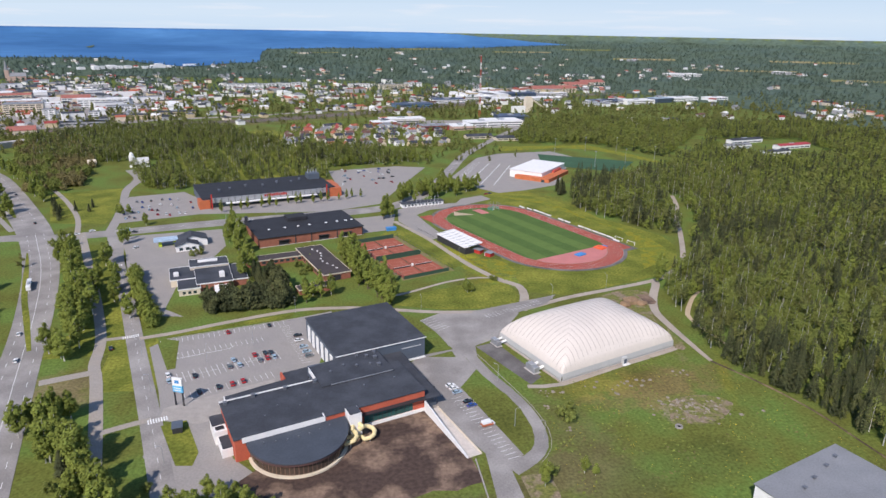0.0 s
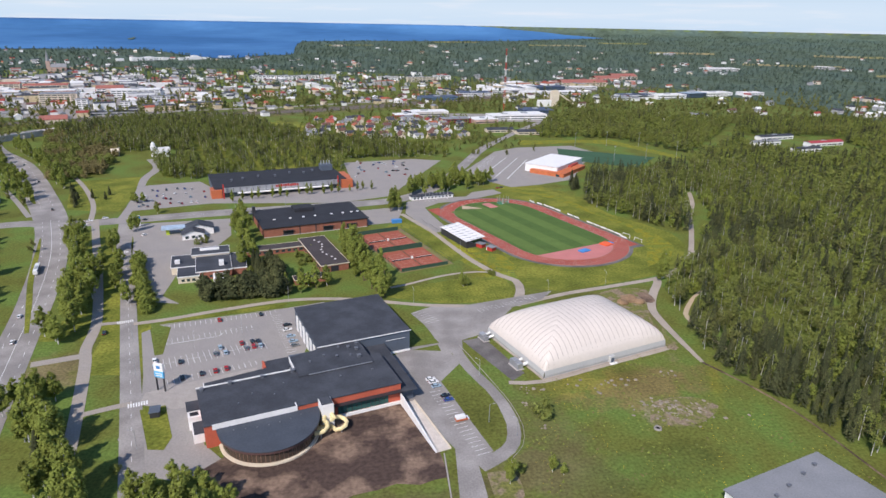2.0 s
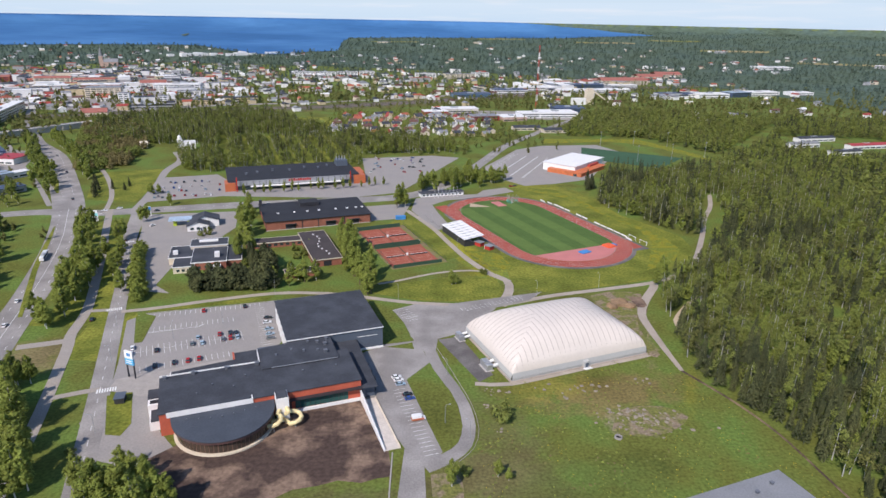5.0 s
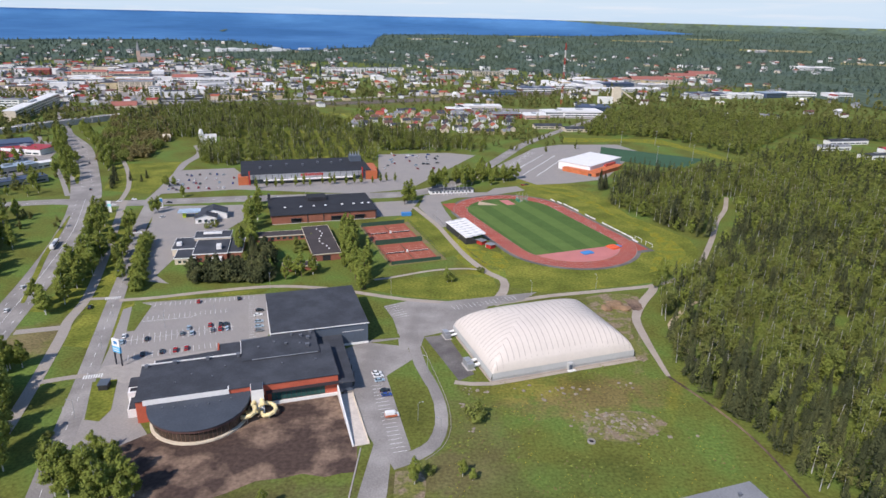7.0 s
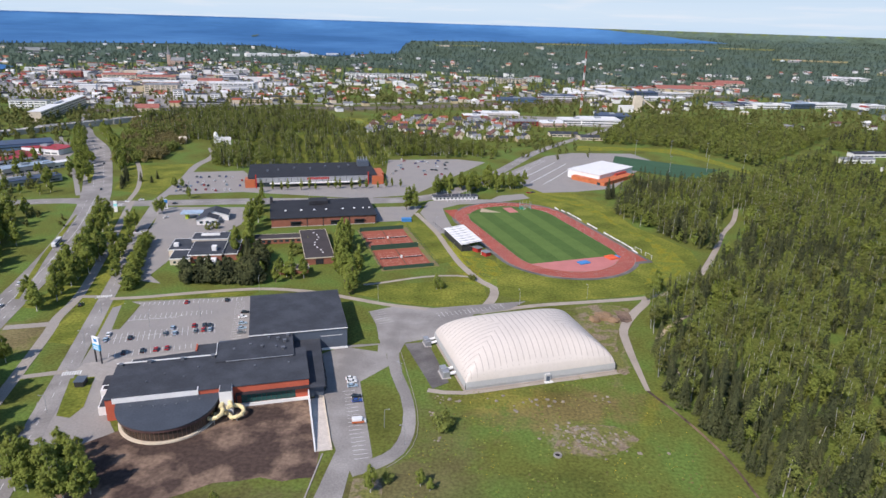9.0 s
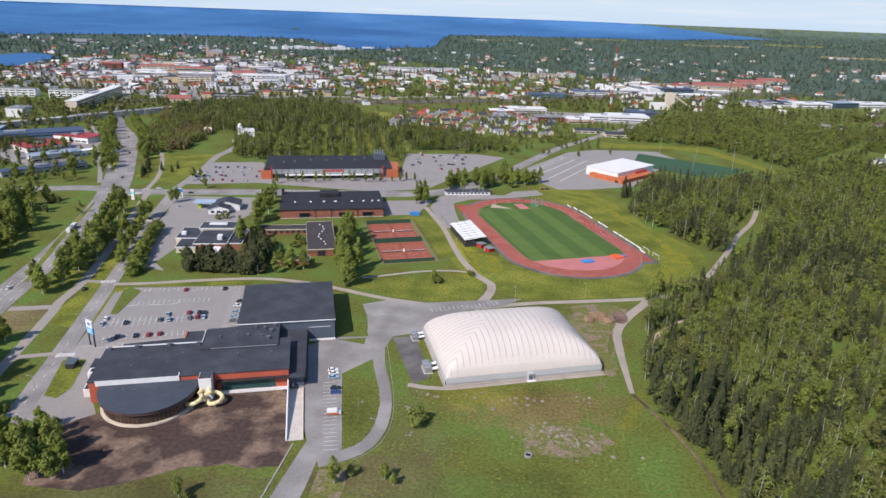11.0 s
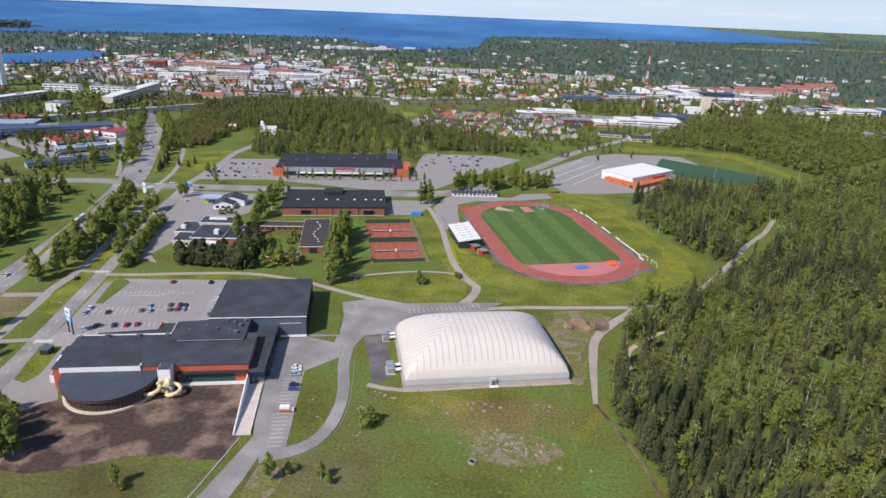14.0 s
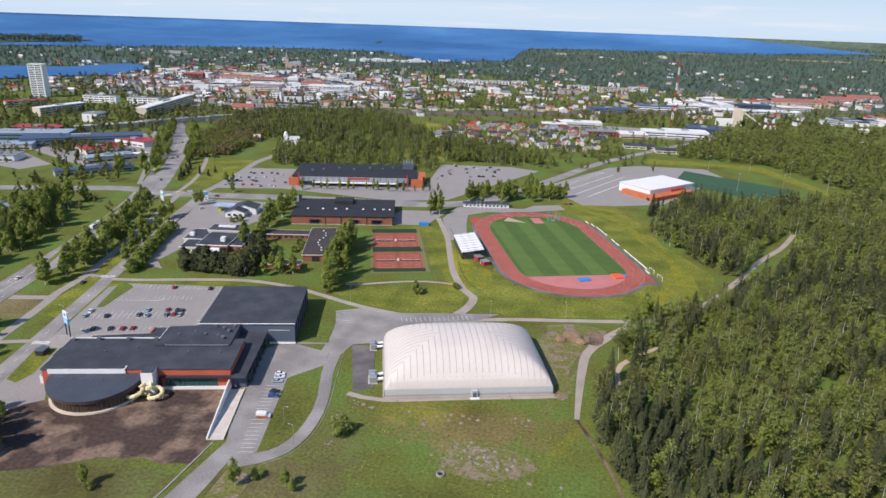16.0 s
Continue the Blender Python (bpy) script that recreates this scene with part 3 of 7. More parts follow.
def seam(pts):
    """A narrow welded strip lying in a groove of the membrane."""
    p = np.array(pts)
    d = np.gradient(p[:, :2], axis=0)
    d /= np.linalg.norm(d, axis=1)[:, None]
    n = np.stack([-d[:, 1], d[:, 0], np.zeros(len(d))], 1) * 0.15
    k = len(p)
    raw("seam", np.concatenate([p + n, p - n]), [(i, k + i, k + i + 1, i + 1) for i in range(k - 1)], SEAM, DOME)


for k in range(-13, 14):
    c = k * 2.82
    if abs(c) < DL - 1:
        reach = min(DW - 0.1, DL - abs(c))
        if reach > 2:
            lo = max(0.0, DW - (DL - abs(c)))
            for sg in ((-1, 1) if lo > 0 else (0,)):
                ys2 = np.linspace(lo, DW - 0.05, 16) * sg if sg else np.linspace(-DW + 0.05, DW - 0.05, 34)
                if abs(ys2[-1] - ys2[0]) > 2:
                    seam([(c, y, dome_z(c, y) + 0.02 * min(1, (DW - abs(y)) / 3)) for y in ys2])
    if abs(c) < DW - 1:
        for sg in (-1, 1):
            xs2 = np.linspace(DL - (DW - abs(c)), DL - 0.05, 16) * sg
            seam([(x, c, dome_z(x, c) + 0.02 * min(1, (DL - abs(x)) / 3)) for x in xs2])
bm = bmesh.new()
for x0, y0, x1, y1 in ((-DL, -DW, DL, -DW), (DL, -DW, DL, DW), (DL, DW, -DL, DW), (-DL, DW, -DL, -DW)):
    n = 26 if y0 == y1 else 18
    rows = []
    for i in range(n + 1):
        t = i / n
        x, y = x0 + (x1 - x0) * t, y0 + (y1 - y0) * t
        ox, oy = (0, 0.35 * math.copysign(1, y0)) if y0 == y1 else (0.35 * math.copysign(1, x0), 0)
        rows.append([bm.verts.new((x, y, DS + 0.02)), bm.verts.new((x + ox, y + oy, 1.7)), bm.verts.new((x, y, 0))])
    for a, b in zip(rows, rows[1:]):
        for j in range(2):
            bm.faces.new((a[j], a[j + 1], b[j + 1], b[j]))
part("skirt", bm, MEMBRANE_LOW, DOME)
part("footing", boxes((-DL - 0.9, -DW - 0.9, 0, DL + 0.9, -DW + 0.1, 0.35), (-DL - 0.9, DW - 0.1, 0, DL + 0.9, DW + 0.9, 0.35), (-DL - 0.9, -DW, 0, -DL + 0.1, DW, 0.35), (DL - 0.1, -DW, 0, DL + 0.9, DW, 0.35)), GRAVEL, DOME)

# ---- sky over the horizon ----
m = bpy.data.materials.new("sky_haze")
m.use_nodes = True
nt = m.node_tree
nt.nodes.clear()
em, out = nt.nodes.new("ShaderNodeEmission"), nt.nodes.new("ShaderNodeOutputMaterial")
geo, sep, ramp = nt.nodes.new("ShaderNodeNewGeometry"), nt.nodes.new("ShaderNodeSeparateXYZ"), nt.nodes.new("ShaderNodeValToRGB")
cl, mp, mx, rg = nt.nodes.new("ShaderNodeTexNoise"), nt.nodes.new("ShaderNodeMapping"), nt.nodes.new("ShaderNodeMix"), nt.nodes.new("ShaderNodeMapRange")
rg.inputs["From Min"].default_value, rg.inputs["From Max"].default_value = 110, 700
ramp.color_ramp.elements[0].color, ramp.color_ramp.elements[1].color = (0.56, 0.72, 0.86, 1), (0.40, 0.62, 0.84, 1)
e = ramp.color_ramp.elements.new(0.22)
e.color = (0.62, 0.76, 0.87, 1)
mp.inputs["Scale"].default_value = (0.0016, 0.0016, 0.02)
cl.inputs["Scale"].default_value, cl.inputs["Detail"].default_value = 1.0, 6
crg = nt.nodes.new("ShaderNodeMapRange")
crg.inputs["From Min"].default_value, crg.inputs["From Max"].default_value, crg.inputs["To Max"].default_value = 0.54, 0.72, 0.55
mx.data_type = "RGBA"
mx.inputs[7].default_value = (0.78, 0.83, 0.88, 1)
for a, b in ((geo.outputs["Position"], sep.inputs[0]), (sep.outputs["Z"], rg.inputs["Value"]), (rg.outputs[0], ramp.inputs[0]), (geo.outputs["Position"], mp.inputs["Vector"]), (mp.outputs[0], cl.inputs["Vector"]), (cl.outputs["Fac"], crg.inputs["Value"]), (crg.outputs[0], mx.inputs[0]), (ramp.outputs[0], mx.inputs[6]), (mx.outputs[2], em.inputs["Color"]), (em.outputs[0], out.inputs["Surface"])):
    nt.links.new(a, b)
v = [(EYE0[0] + 4905 * math.sin(k * math.tau / 180), EYE0[1] + 4905 * math.cos(k * math.tau / 180), z) for z in (90, 400, 900) for k in range(180)]
f = [(i * 180 + k, i * 180 + (k + 1) % 180, (i + 1) * 180 + (k + 1) % 180, (i + 1) * 180 + k) for i in range(2) for k in range(180)]
tagged(raw("sky_backdrop", v, f, m, None, True), "pale blue sky with faint clouds above the horizon", "", "", "structure")

# ---- the sports hall ----
HALL = thing("sports_hall", 17.5, 229.0, 0, 17.3, "swimming and sports hall with dark flat roofs, red and white walls", "sports hall")
gym = part("gym_wall", boxes((-26.5, 41, 0, 18.3, 87, 10.7)), GREY_WALL, HALL, "blue-grey panel walls")
part("gym_roof", prism([(-26.9, 40.6), (18.7, 40.6), (18.7, 87.4), (-26.9, 87.4)], 10.7, lambda x, y: 11.0 + 0.5 * (1 - abs(x + 4) / 23)), ROOF, HALL)
part("roof_trim", boxes((-26.95, 40.35, 10.75, 18.75, 40.6, 11.15)), WHITE, HALL, "pale metal roof edge")
for v in np.linspace(45, 84, 7):
    part("pilaster", boxes((18.3, v, 0, 18.75, v + 0.9, 10.4)), DARK_METAL, gym)
for v in np.linspace(46, 80, 6):
    part("door_panel", boxes((-26.85, v, 0.2, -26.5, v + 3.6, 8.4)), WHITE, gym, "tall white panel")
part("gym_plinth", boxes((6, 40.6, 0, 18.5, 41, 1.0)), WHITE, HALL)
part("gym_seam", boxes((6, 40.86, 7.2, 16, 41, 7.4)), WHITE, HALL)
main = part("main_wall", boxes((-79.6, 0, 0, -2.5, 27.4, 9.4)), RED_WALL, HALL, "red rendered walls")
part("main_roof", prism([(-80, -0.4), (-2.1, -0.4), (-2.1, 27.4), (-80, 27.4)], 9.4, lambda x, y: 9.75 + 0.25 * (1 - abs(y - 13) / 13)), ROOF, HALL)
part("roof_trim", boxes((-80.1, 27.4, 9.2, -40, 27.75, 10.2)), WHITE, HALL, "white parapet")
part("upper_wall", boxes((-40, 27.8, 0, -7.6, 40.9, 9.6)), GREY_WALL, HALL)
part("upper_roof", prism([(-40.2, 20), (-7.3, 20), (-7.3, 41), (-26.9, 41), (-26.9, 40.3), (-40.2, 38)], 9.7, 10.35), ROOF, HALL)
part("roof_trim", boxes((-40.45, 27.8, 8.2, -40.2, 38, 10.5)), WHITE, HALL, "white parapet")
part("roof_trim", boxes((-36, 19.75, 10.2, -8, 20, 10.45)), METAL, HALL)
part("entrance_wing", prism([(-7.5, 21), (-2.4, 21), (-2.4, 1.0), (3.6, 1.0), (4.8, 40.9), (-7.5, 40.9)], 0, 5.9), GREY_WALL, HALL)
part("entrance_roof", prism([(-7.5, 21), (-2.4, 21), (-2.4, -1.8), (4.2, -1.8), (5.3, 40.9), (-7.5, 40.9)], 5.9, 6.3), ROOF, HALL)
part("entrance_glazing", boxes((4.0, 4, 0.4, 4.75, 36, 5.2)), GLASS, HALL, "dark glazed entrance side")
for v in (6, 12, 18, 24, 30, 35):
    part("canopy_post", boxes((5.0, v, 0, 5.35, v + 0.4, 5.9)), DARK_METAL, HALL)
part("canopy", boxes((-31.6, -2.0, 6.1, -2.4, 0, 6.45)), DARK_METAL, HALL, "dark flat canopy over the windows")
for k in range(11):
    part("window", boxes((-29.4 + k * 1.95, -0.18, 1.5, -27.55 + k * 1.95, 0, 5.9)), GREEN_GLASS, HALL, "tall green-tinted window")
    part("mullion", boxes((-29.56 + k * 1.95, -0.32, 1.3, -29.42 + k * 1.95, 0, 6.0)), DARK_METAL, HALL)
part("base_course", boxes((-31.6, -0.9, 0, -2.5, -0.02, 1.25)), WHITE, HALL, "white base course")
part("wing_return", boxes((-31.6, -2.0, 0, -31.2, -0.02, 6.1)), DARK_METAL, HALL)
part("fascia", boxes((-77, -0.55, 7.6, -46, -0.42, 9.9)), WHITE, HALL, "long white fascia board")
part("fascia_end", boxes((-46, -0.55, 7.6, -45.6, 2.2, 9.9)), WHITE, HALL)
PC, PR = (-56.7, -1.3), 19.0


def arc(r, n=44, a0=math.pi * 0.985, a1=math.pi * 2.015):
    return [(PC[0] + r * math.cos(a), PC[1] + r * math.sin(a)) for a in np.linspace(a0, a1, n)]


part("pool_wall", prism(arc(17.5) + [(-38.6, -0.05), (-74.6, -0.05)], 0, 5.4), mat("brown_timber", (0.17, 0.105, 0.075), 0.85, 0.15, 0.3, 3, 0.15), HALL, "brown curved pool wall")
part("pool_plinth", prism(arc(18.6) + [(-38.3, -0.06), (-75, -0.06)], 0, 0.75), CREAM, HALL, "pale concrete plinth")
part("eave_band", prism(arc(18.7) + [(-38.2, -0.07), (-75.2, -0.07)], 5.1, 6.2), mat("copper_brown_band", (0.10, 0.055, 0.05), 0.7, 0.1), HALL)
part("pool_roof", prism(arc(PR) + [(-37.6, -0.45), (-75.8, -0.45)], 6.2, lambda x, y: 6.45 + 0.062 * (y + 21)), mat("blue_grey_roof_sheet", (0.058, 0.068, 0.085), 0.65, 0.12, 0.12, 1.5, 0.12), HALL)
for k in range(32):
    a = math.pi * (1.045 + 0.91 * k / 31)
    w = bmesh.new()
    box(w, -0.62, -0.12, 1.1, 0.62, 0.12, 4.3)
    ob = part("pool_window", w, mat("bronze_window_glass", (0.075, 0.055, 0.042), 0.1, 0.2, 0.3, 2, 0.1, spec=0.6) if k == 0 else MATS["bronze_window_glass"], HALL)
    ob.matrix_local = pose(PC[0] + 17.55 * math.cos(a), PC[1] + 17.55 * math.sin(a), 0, 0, 0, math.degrees(a) + 90)
part("slide_tower", boxes((-37.4, -5.6, 0, -32.6, -0.05, 10.7)), WHITE, HALL, "white stair tower")
part("tower_roof", boxes((-37.2, -5.4, 10.7, -32.8, -0.05, 10.9)), ROOF, HALL)
bm = bmesh.new()
loop = [(-36 - 0.4, -5.4, 5.6), (-37.5, -7.5, 5.0)] + [(-39.2 + 3.0 * math.cos(a), -8.6 + 3.0 * math.sin(a), 4.8 - 0.45 * i) for i, a in enumerate(np.linspace(0.8, -4.6, 9))]
loop += [(-34.5, -6.6, 1.9)]
tube(bm, loop, 0.85, 10)
part("water_slide", bm, YELLOW, HALL, "cream tubular water slide")
bm = bmesh.new()
tube(bm, [(-33.6, -5.4, 6.0), (-33.0, -7.6, 5.4)] + [(-31.4 + 3.0 * math.cos(a), -7.9 + 2.7 * math.sin(a), 5.0 - 0.42 * i) for i, a in enumerate(np.linspace(math.pi, -math.pi * 0.7, 9))] + [(-34.4, -6.9, 1.6)], 0.85, 10)
part("water_slide", bm, YELLOW, HALL, "cream tubular water slide")
for x, y in ((-39.5, -11.2), (-41.6, -8.0), (-31.2, -10.2), (-28.8, -7.6)):
    part("slide_post", boxes((x - 0.15, y - 0.15, 0, x + 0.15, y + 0.15, 3.2)), METAL, HALL)
part("ramp_floor", prism([(-2.6, -1), (3.0, -1), (3.0, -36.5), (-2.6, -36.5)], 0, 0.25), mat("pale_ramp_concrete", (0.56, 0.50, 0.44), 0.9, 0.1, 0.3, 2, 0.1), HALL, "pale concrete ramp floor")
part("ramp_wall", prism([(-3.1, -1), (-2.6, -1), (-2.6, -36.5), (-3.1, -36.5)], 0, lambda x, y: 0.9 + 4.2 * (1 + (y + 1) / 35.5)), WHITE, HALL, "white tapering ramp wall")
part("ramp_kerb", boxes((3.0, -36.5, 0, 3.4, -1, 0.7)), CREAM, HALL, "low pale ramp kerb")
part("changing_wing", prism([(-76, 27.8), (-40.6, 27.8), (-40.6, 38), (-27, 40.8), (-27, 47.5), (-49.5, 47), (-49.5, 41), (-76, 38.3)], 0, 5.0), WHITE, HALL)
part("changing_roof", prism([(-76.3, 27.8), (-40.5, 27.8), (-40.5, 38.1), (-27, 40.9), (-27, 47.8), (-49.8, 47.3), (-49.8, 41.3), (-76.3, 38.6)], 5.0, 5.45), ROOF, HALL)
part("roof_trim", boxes((-76.6, 27.8, 4.2, -76.3, 38.6, 5.7)), WHITE, HALL, "white parapet")
part("red_annex", boxes((-50.6, 41.6, 0, -49.9, 47.6, 5.9)), RED_WALL, HALL)
part("side_annex", boxes((-84.4, 14, 0, -79.7, 25.6, 5.6)), WHITE, HALL, "white side annex")
part("annex_roof", boxes((-84.6, 18.5, 5.6, -79.6, 25.8, 5.9)), ROOF, HALL)
part("annex_well", boxes((-83.7, 15.1, 5.55, -80.5, 17.8, 5.64)), ROOF_BLACK, HALL)
part("side_annex", boxes((-83.6, 4.6, 0, -79.7, 13.9, 3.6)), WHITE, HALL, "low white annex")
part("annex_roof", boxes((-83.2, 5, 3.6, -79.6, 13.6, 3.75)), ROOF, HALL)
vent = boxes((-0.5, -0.5, 0, 0.5, 0.5, 0.9), (-0.7, -0.7, 0.9, 0.7, 0.7, 1.15))
vent_mesh = bpy.data.meshes.new("roof_vent")
vent.to_mesh(vent_mesh)
vent_mesh.materials.append(mat("painted_vent_metal", (0.16, 0.17, 0.19), 0.5, 0.1, metal=0.3))
for u, v, z, s in ((-14, 36, 10.3, 1.2), (-11, 33, 10.3, 1.4), (-18, 38, 10.3, 1), (-21, 30, 10.3, 1), (-12, 26, 10.3, 1.5), (-15, 29, 10.3, 0.8), (-26, 33, 10.3, 0.8), (-33, 30, 10.3, 0.8), (-9.5, 38, 10.3, 1.2), (-24, 14, 9.8, 0.7), (-10, 14, 9.8, 0.7),
                   (-60, 15, 9.8, 0.5), (-52, 11, 9.8, 0.5), (-66, 10, 9.8, 0.5), (-47, 18, 9.8, 0.6), (-78, 25.5, 9.6, 1.4), (-67, 26, 9.8, 1.5), (-54, 26, 9.8, 1.4), (-41.5, 25.5, 9.8, 1.6)):
    ob = new("roof_vent", vent_mesh)
    ob.parent = HALL
    ob.matrix_local = pose(u, v, z, 0, 0, 0) @ Matrix.Diagonal((s * 0.8, s * 0.8, s * 0.8, 1))
for k, u in enumerate(np.linspace(-70, -45, 7)):
    ob = new("roof_vent", vent_mesh)
    ob.parent = HALL
    ob.matrix_local = pose(u, -3.5 - 2.0 * math.sin(k / 6 * math.pi), 7.4, 0, 0, 0) @ Matrix.Diagonal((0.35, 0.35, 0.4, 1))

# ---- other buildings near by ----


def slab_roof(b, x0, y0, x1, y1, z, material, trim=WHITE, over=0.4):
    part("roof", boxes((x0 - over, y0 - over, z, x1 + over, y1 + over, z + 0.35)), material, b)
    for q in ((x0 - over - 0.2, y0 - over - 0.2, z - 0.15, x1 + over + 0.2, y0 - over, z + 0.5), (x0 - over - 0.2, y1 + over, z - 0.15, x1 + over + 0.2, y1 + over + 0.2, z + 0.5),
              (x0 - over - 0.2, y0 - over, z - 0.15, x0 - over, y1 + over, z + 0.5), (x1 + over, y0 - over, z - 0.15, x1 + over + 0.2, y1 + over, z + 0.5)):
        part("roof_edge", boxes(q), trim, b)


BH = thing("brick_hall", -67.5, 453, 0, 16.8, "red brick hall with a flat black roof", "hall")
part("wall", boxes((0, 0, 0, 79, 50, 6.8)), BRICK, BH)
part("roof", prism([(-0.8, -0.8), (79.8, -0.8), (79.8, 50.8), (-0.8, 50.8)], 6.8, lambda x, y: 7.2 + 1.6 * (1 - abs(y - 25) / 26)), ROOF_BLACK, BH)
part("roof_box", boxes((30, 34, 7.5, 45, 46, 10.0)), ROOF_BLACK, BH)
part("chimney", boxes((-0.6, 44, 0, 1.6, 46.5, 12)), DARK_METAL, BH)
for u in (10, 22, 32, 41, 54, 63, 70, 75):
    part("skylight", boxes((u, 15, 8.2, u + 1.6, 16.6, 8.75)), WHITE, BH)
for u in (14, 44, 62):
    part("loading_recess", boxes((u, -0.12, 0.3, u + 7.5, 0.1, 3.9)), ROOF_BLACK, BH, "dark loading bay")
    part("door_canopy", boxes((u - 0.3, -1.6, 4.0, u + 7.8, 0, 4.25)), DARK_METAL, BH)
for u in (26, 38, 58, 78.2):
    part("downpipe", boxes((u, -0.3, 0, u + 0.6, 0, 6.8)), DARK_METAL, BH)
part("plinth", boxes((-0.15, -0.2, 0, 79.1, -0.13, 0.5)), CONCRETE, BH)

RT = thing("retail_hall", -125.5, 566, 0, 16.2, "long retail hall with grey front, orange ends and black roof", "shop")
part("wall", boxes((3, 3, 0, 122, 62, 8.4)), GREY_WALL, RT)
part("roof", prism([(2.5, 2.5), (122.5, 2.5), (122.5, 62.5), (2.5, 62.5)], 8.4, lambda x, y: 8.8 + 2.2 * (1 - abs(y - 32) / 31)), ROOF_BLACK, RT)
part("front_band", boxes((10, 1.2, 4.4, 114, 3, 8.6)), METAL, RT, "pale grey metal front band")
part("canopy", boxes((22, -3.0, 3.5, 104, 1.2, 4.1)), WHITE, RT, "white entrance canopy")
part("glazing", boxes((10, 2.4, 0.3, 114, 2.99, 3.4)), GLASS, RT)
for q in ((0, 0, 0, 9, 14, 7.4), (117, 0, 0, 128, 18, 8.0), (122.6, 18.2, 0, 131, 40, 7.0)):
    part("end_block", boxes(q), ORANGE, RT, "orange rendered end block")
for u in (10, 113):
    part("red_pylon", boxes((u - 0.5, -2.6, 0, u + 0.5, -1.6, 13)), RED, RT)
for k in range(10):
    part("sign_letter", boxes((56 + k * 2.1, 1.0, 6.2, 57.6 + k * 2.1, 1.18, 8.0 + 0.3 * (k % 3))), RED, RT)
for u, v in ((30, 24), (45, 30), (60, 26), (75, 34), (88, 30), (20, 20), (98, 38)):
    ob = new("roof_vent", vent_mesh)
    ob.parent = RT
    ob.matrix_local = pose(u, v, 10.3) @ Matrix.Diagonal((1.6, 1.6, 1.5, 1))
for k in range(18):
    part("front_mullion", boxes((13 + k * 5.7, 1.0, 0.3, 13.3 + k * 5.7, 1.19, 8.5)), DARK_METAL, RT)
part("plant_room", boxes((108, 40, 9, 119, 52, 14.5)), GREY_WALL, RT)
for k in range(4):
    part("flue", tube(bmesh.new(), [(109 + k * 2.8, 46, 14), (109 + k * 2.8, 46, 18)], 0.5, 8), METAL, RT)

SW = thing("school_wing", -23.3, 379.6, 0, 18, "low brick wing with a dark flat roof", "school")
part("wall", boxes((0, 0, 0, 17.6, 58, 4.6)), BRICK, SW)
slab_roof(SW, 0, 0, 17.6, 58, 4.6, ROOF_BROWN, CREAM)
part("doorway", boxes((6, -0.15, 0.2, 11, 0.05, 3.6)), ROOF_BLACK, SW)
for v in np.linspace(8, 50, 9):
    part("skylight", boxes((9 + math.sin(v) * 2, v, 4.9, 10 + math.sin(v) * 2, v + 1, 5.4)), WHITE, SW)
for v in np.linspace(3, 52, 12):
    part("window", boxes((-0.08, v, 1.2, 0.02, v + 2.6, 3.2)), GLASS, SW)
LK = thing("school_link", -73, 413, 0, 15, "low link building with a dark flat roof", "school")
part("wall", boxes((0, 0, 0, 38, 9.5, 3.6)), BRICK, LK)
slab_roof(LK, 0, 0, 38, 9.5, 3.6, ROOF_BROWN, CREAM)
for u in np.linspace(2, 34, 9):
    part("window", boxes((u, -0.08, 1.1, u + 2.4, 0.02, 2.7)), GLASS, LK)
PV = thing("garden_pavilion", -38, 361, 0, 16, "small low pavilion with a dark flat roof", "building")
part("wall", boxes((0, 0, 0, 20, 7, 3)), BRICK, PV)
slab_roof(PV, 0, 0, 20, 7, 3, ROOF_BROWN, CREAM)
LB = thing("low_building", -107.5, 369.5, 0, 12, "low brown building with stepped dark roofs and white edges", "building")
for q, m in (((0, 0, 0, 12, 16, 4.0), CREAM), ((10.5, 3, 0, 31, 30, 5.0), BRICK), ((-4, 16.2, 0, 11, 38, 4.4), CREAM), ((8, 30.2, 0, 31, 44, 6.6), CREAM), ((31.2, 6, 0, 40, 34, 4.2), BRICK)):
    part("wall", boxes(q), m, LB)
    slab_roof(LB, q[0], q[1], q[3], q[4], q[5], ROOF, WHITE, 0.2)
part("roof_plant", boxes((24, 10, 5.3, 27, 14, 8.2)), WHITE, LB)
part("roof_plant", boxes((13, 37, 6.9, 25, 40, 7.9)), WHITE, LB)
part("roof_plant", boxes((-2, 22, 4.7, 1, 25, 6.8)), WHITE, LB)
for u in (2, 5, 8, 14, 18, 22, 26):
    part("window", boxes((u, -0.08 if u < 10 else 2.92, 1, u + 1.8, 0.02 if u < 10 else 3.02, 2.6)), GLASS, LB)
part("lean_to", prism([(20, -6), (28, -6), (28, 2.9), (20, 2.9)], 0, lambda x, y: 3.2 + 0.1 * y), WHITE, LB, "white lean-to shed")

FS = thing("service_station", -124, 452, 0, 15, "small white service building with dark gabled roofs", "service station")
for x0, y0, w, d, h, rise in ((0, 0, 15, 9.5, 4.2, 2.6), (2, 9.7, 20, 13, 4.8, 3.2)):
    shell = boxes((x0, y0, 0, x0 + w, y0 + d, h))
    for y in (y0, y0 + d):
        shell.faces.new([shell.verts.new(p) for p in ((x0, y, h), (x0 + w, y, h), (x0 + w / 2, y, h + rise))])
    part("wall", shell, WHITE, FS)
    ob = part("roof", gable(d, w, h, rise, 0.7), ROOF, FS)
    ob.matrix_local = pose(x0 + w / 2, y0 + d / 2, 0.05, 0, 0, 90)
for u in (2, 6.3, 10.6):
    part("window", boxes((u, -0.1, 1.0, u + 2.4, 0.02, 3.0)), GLASS, FS)
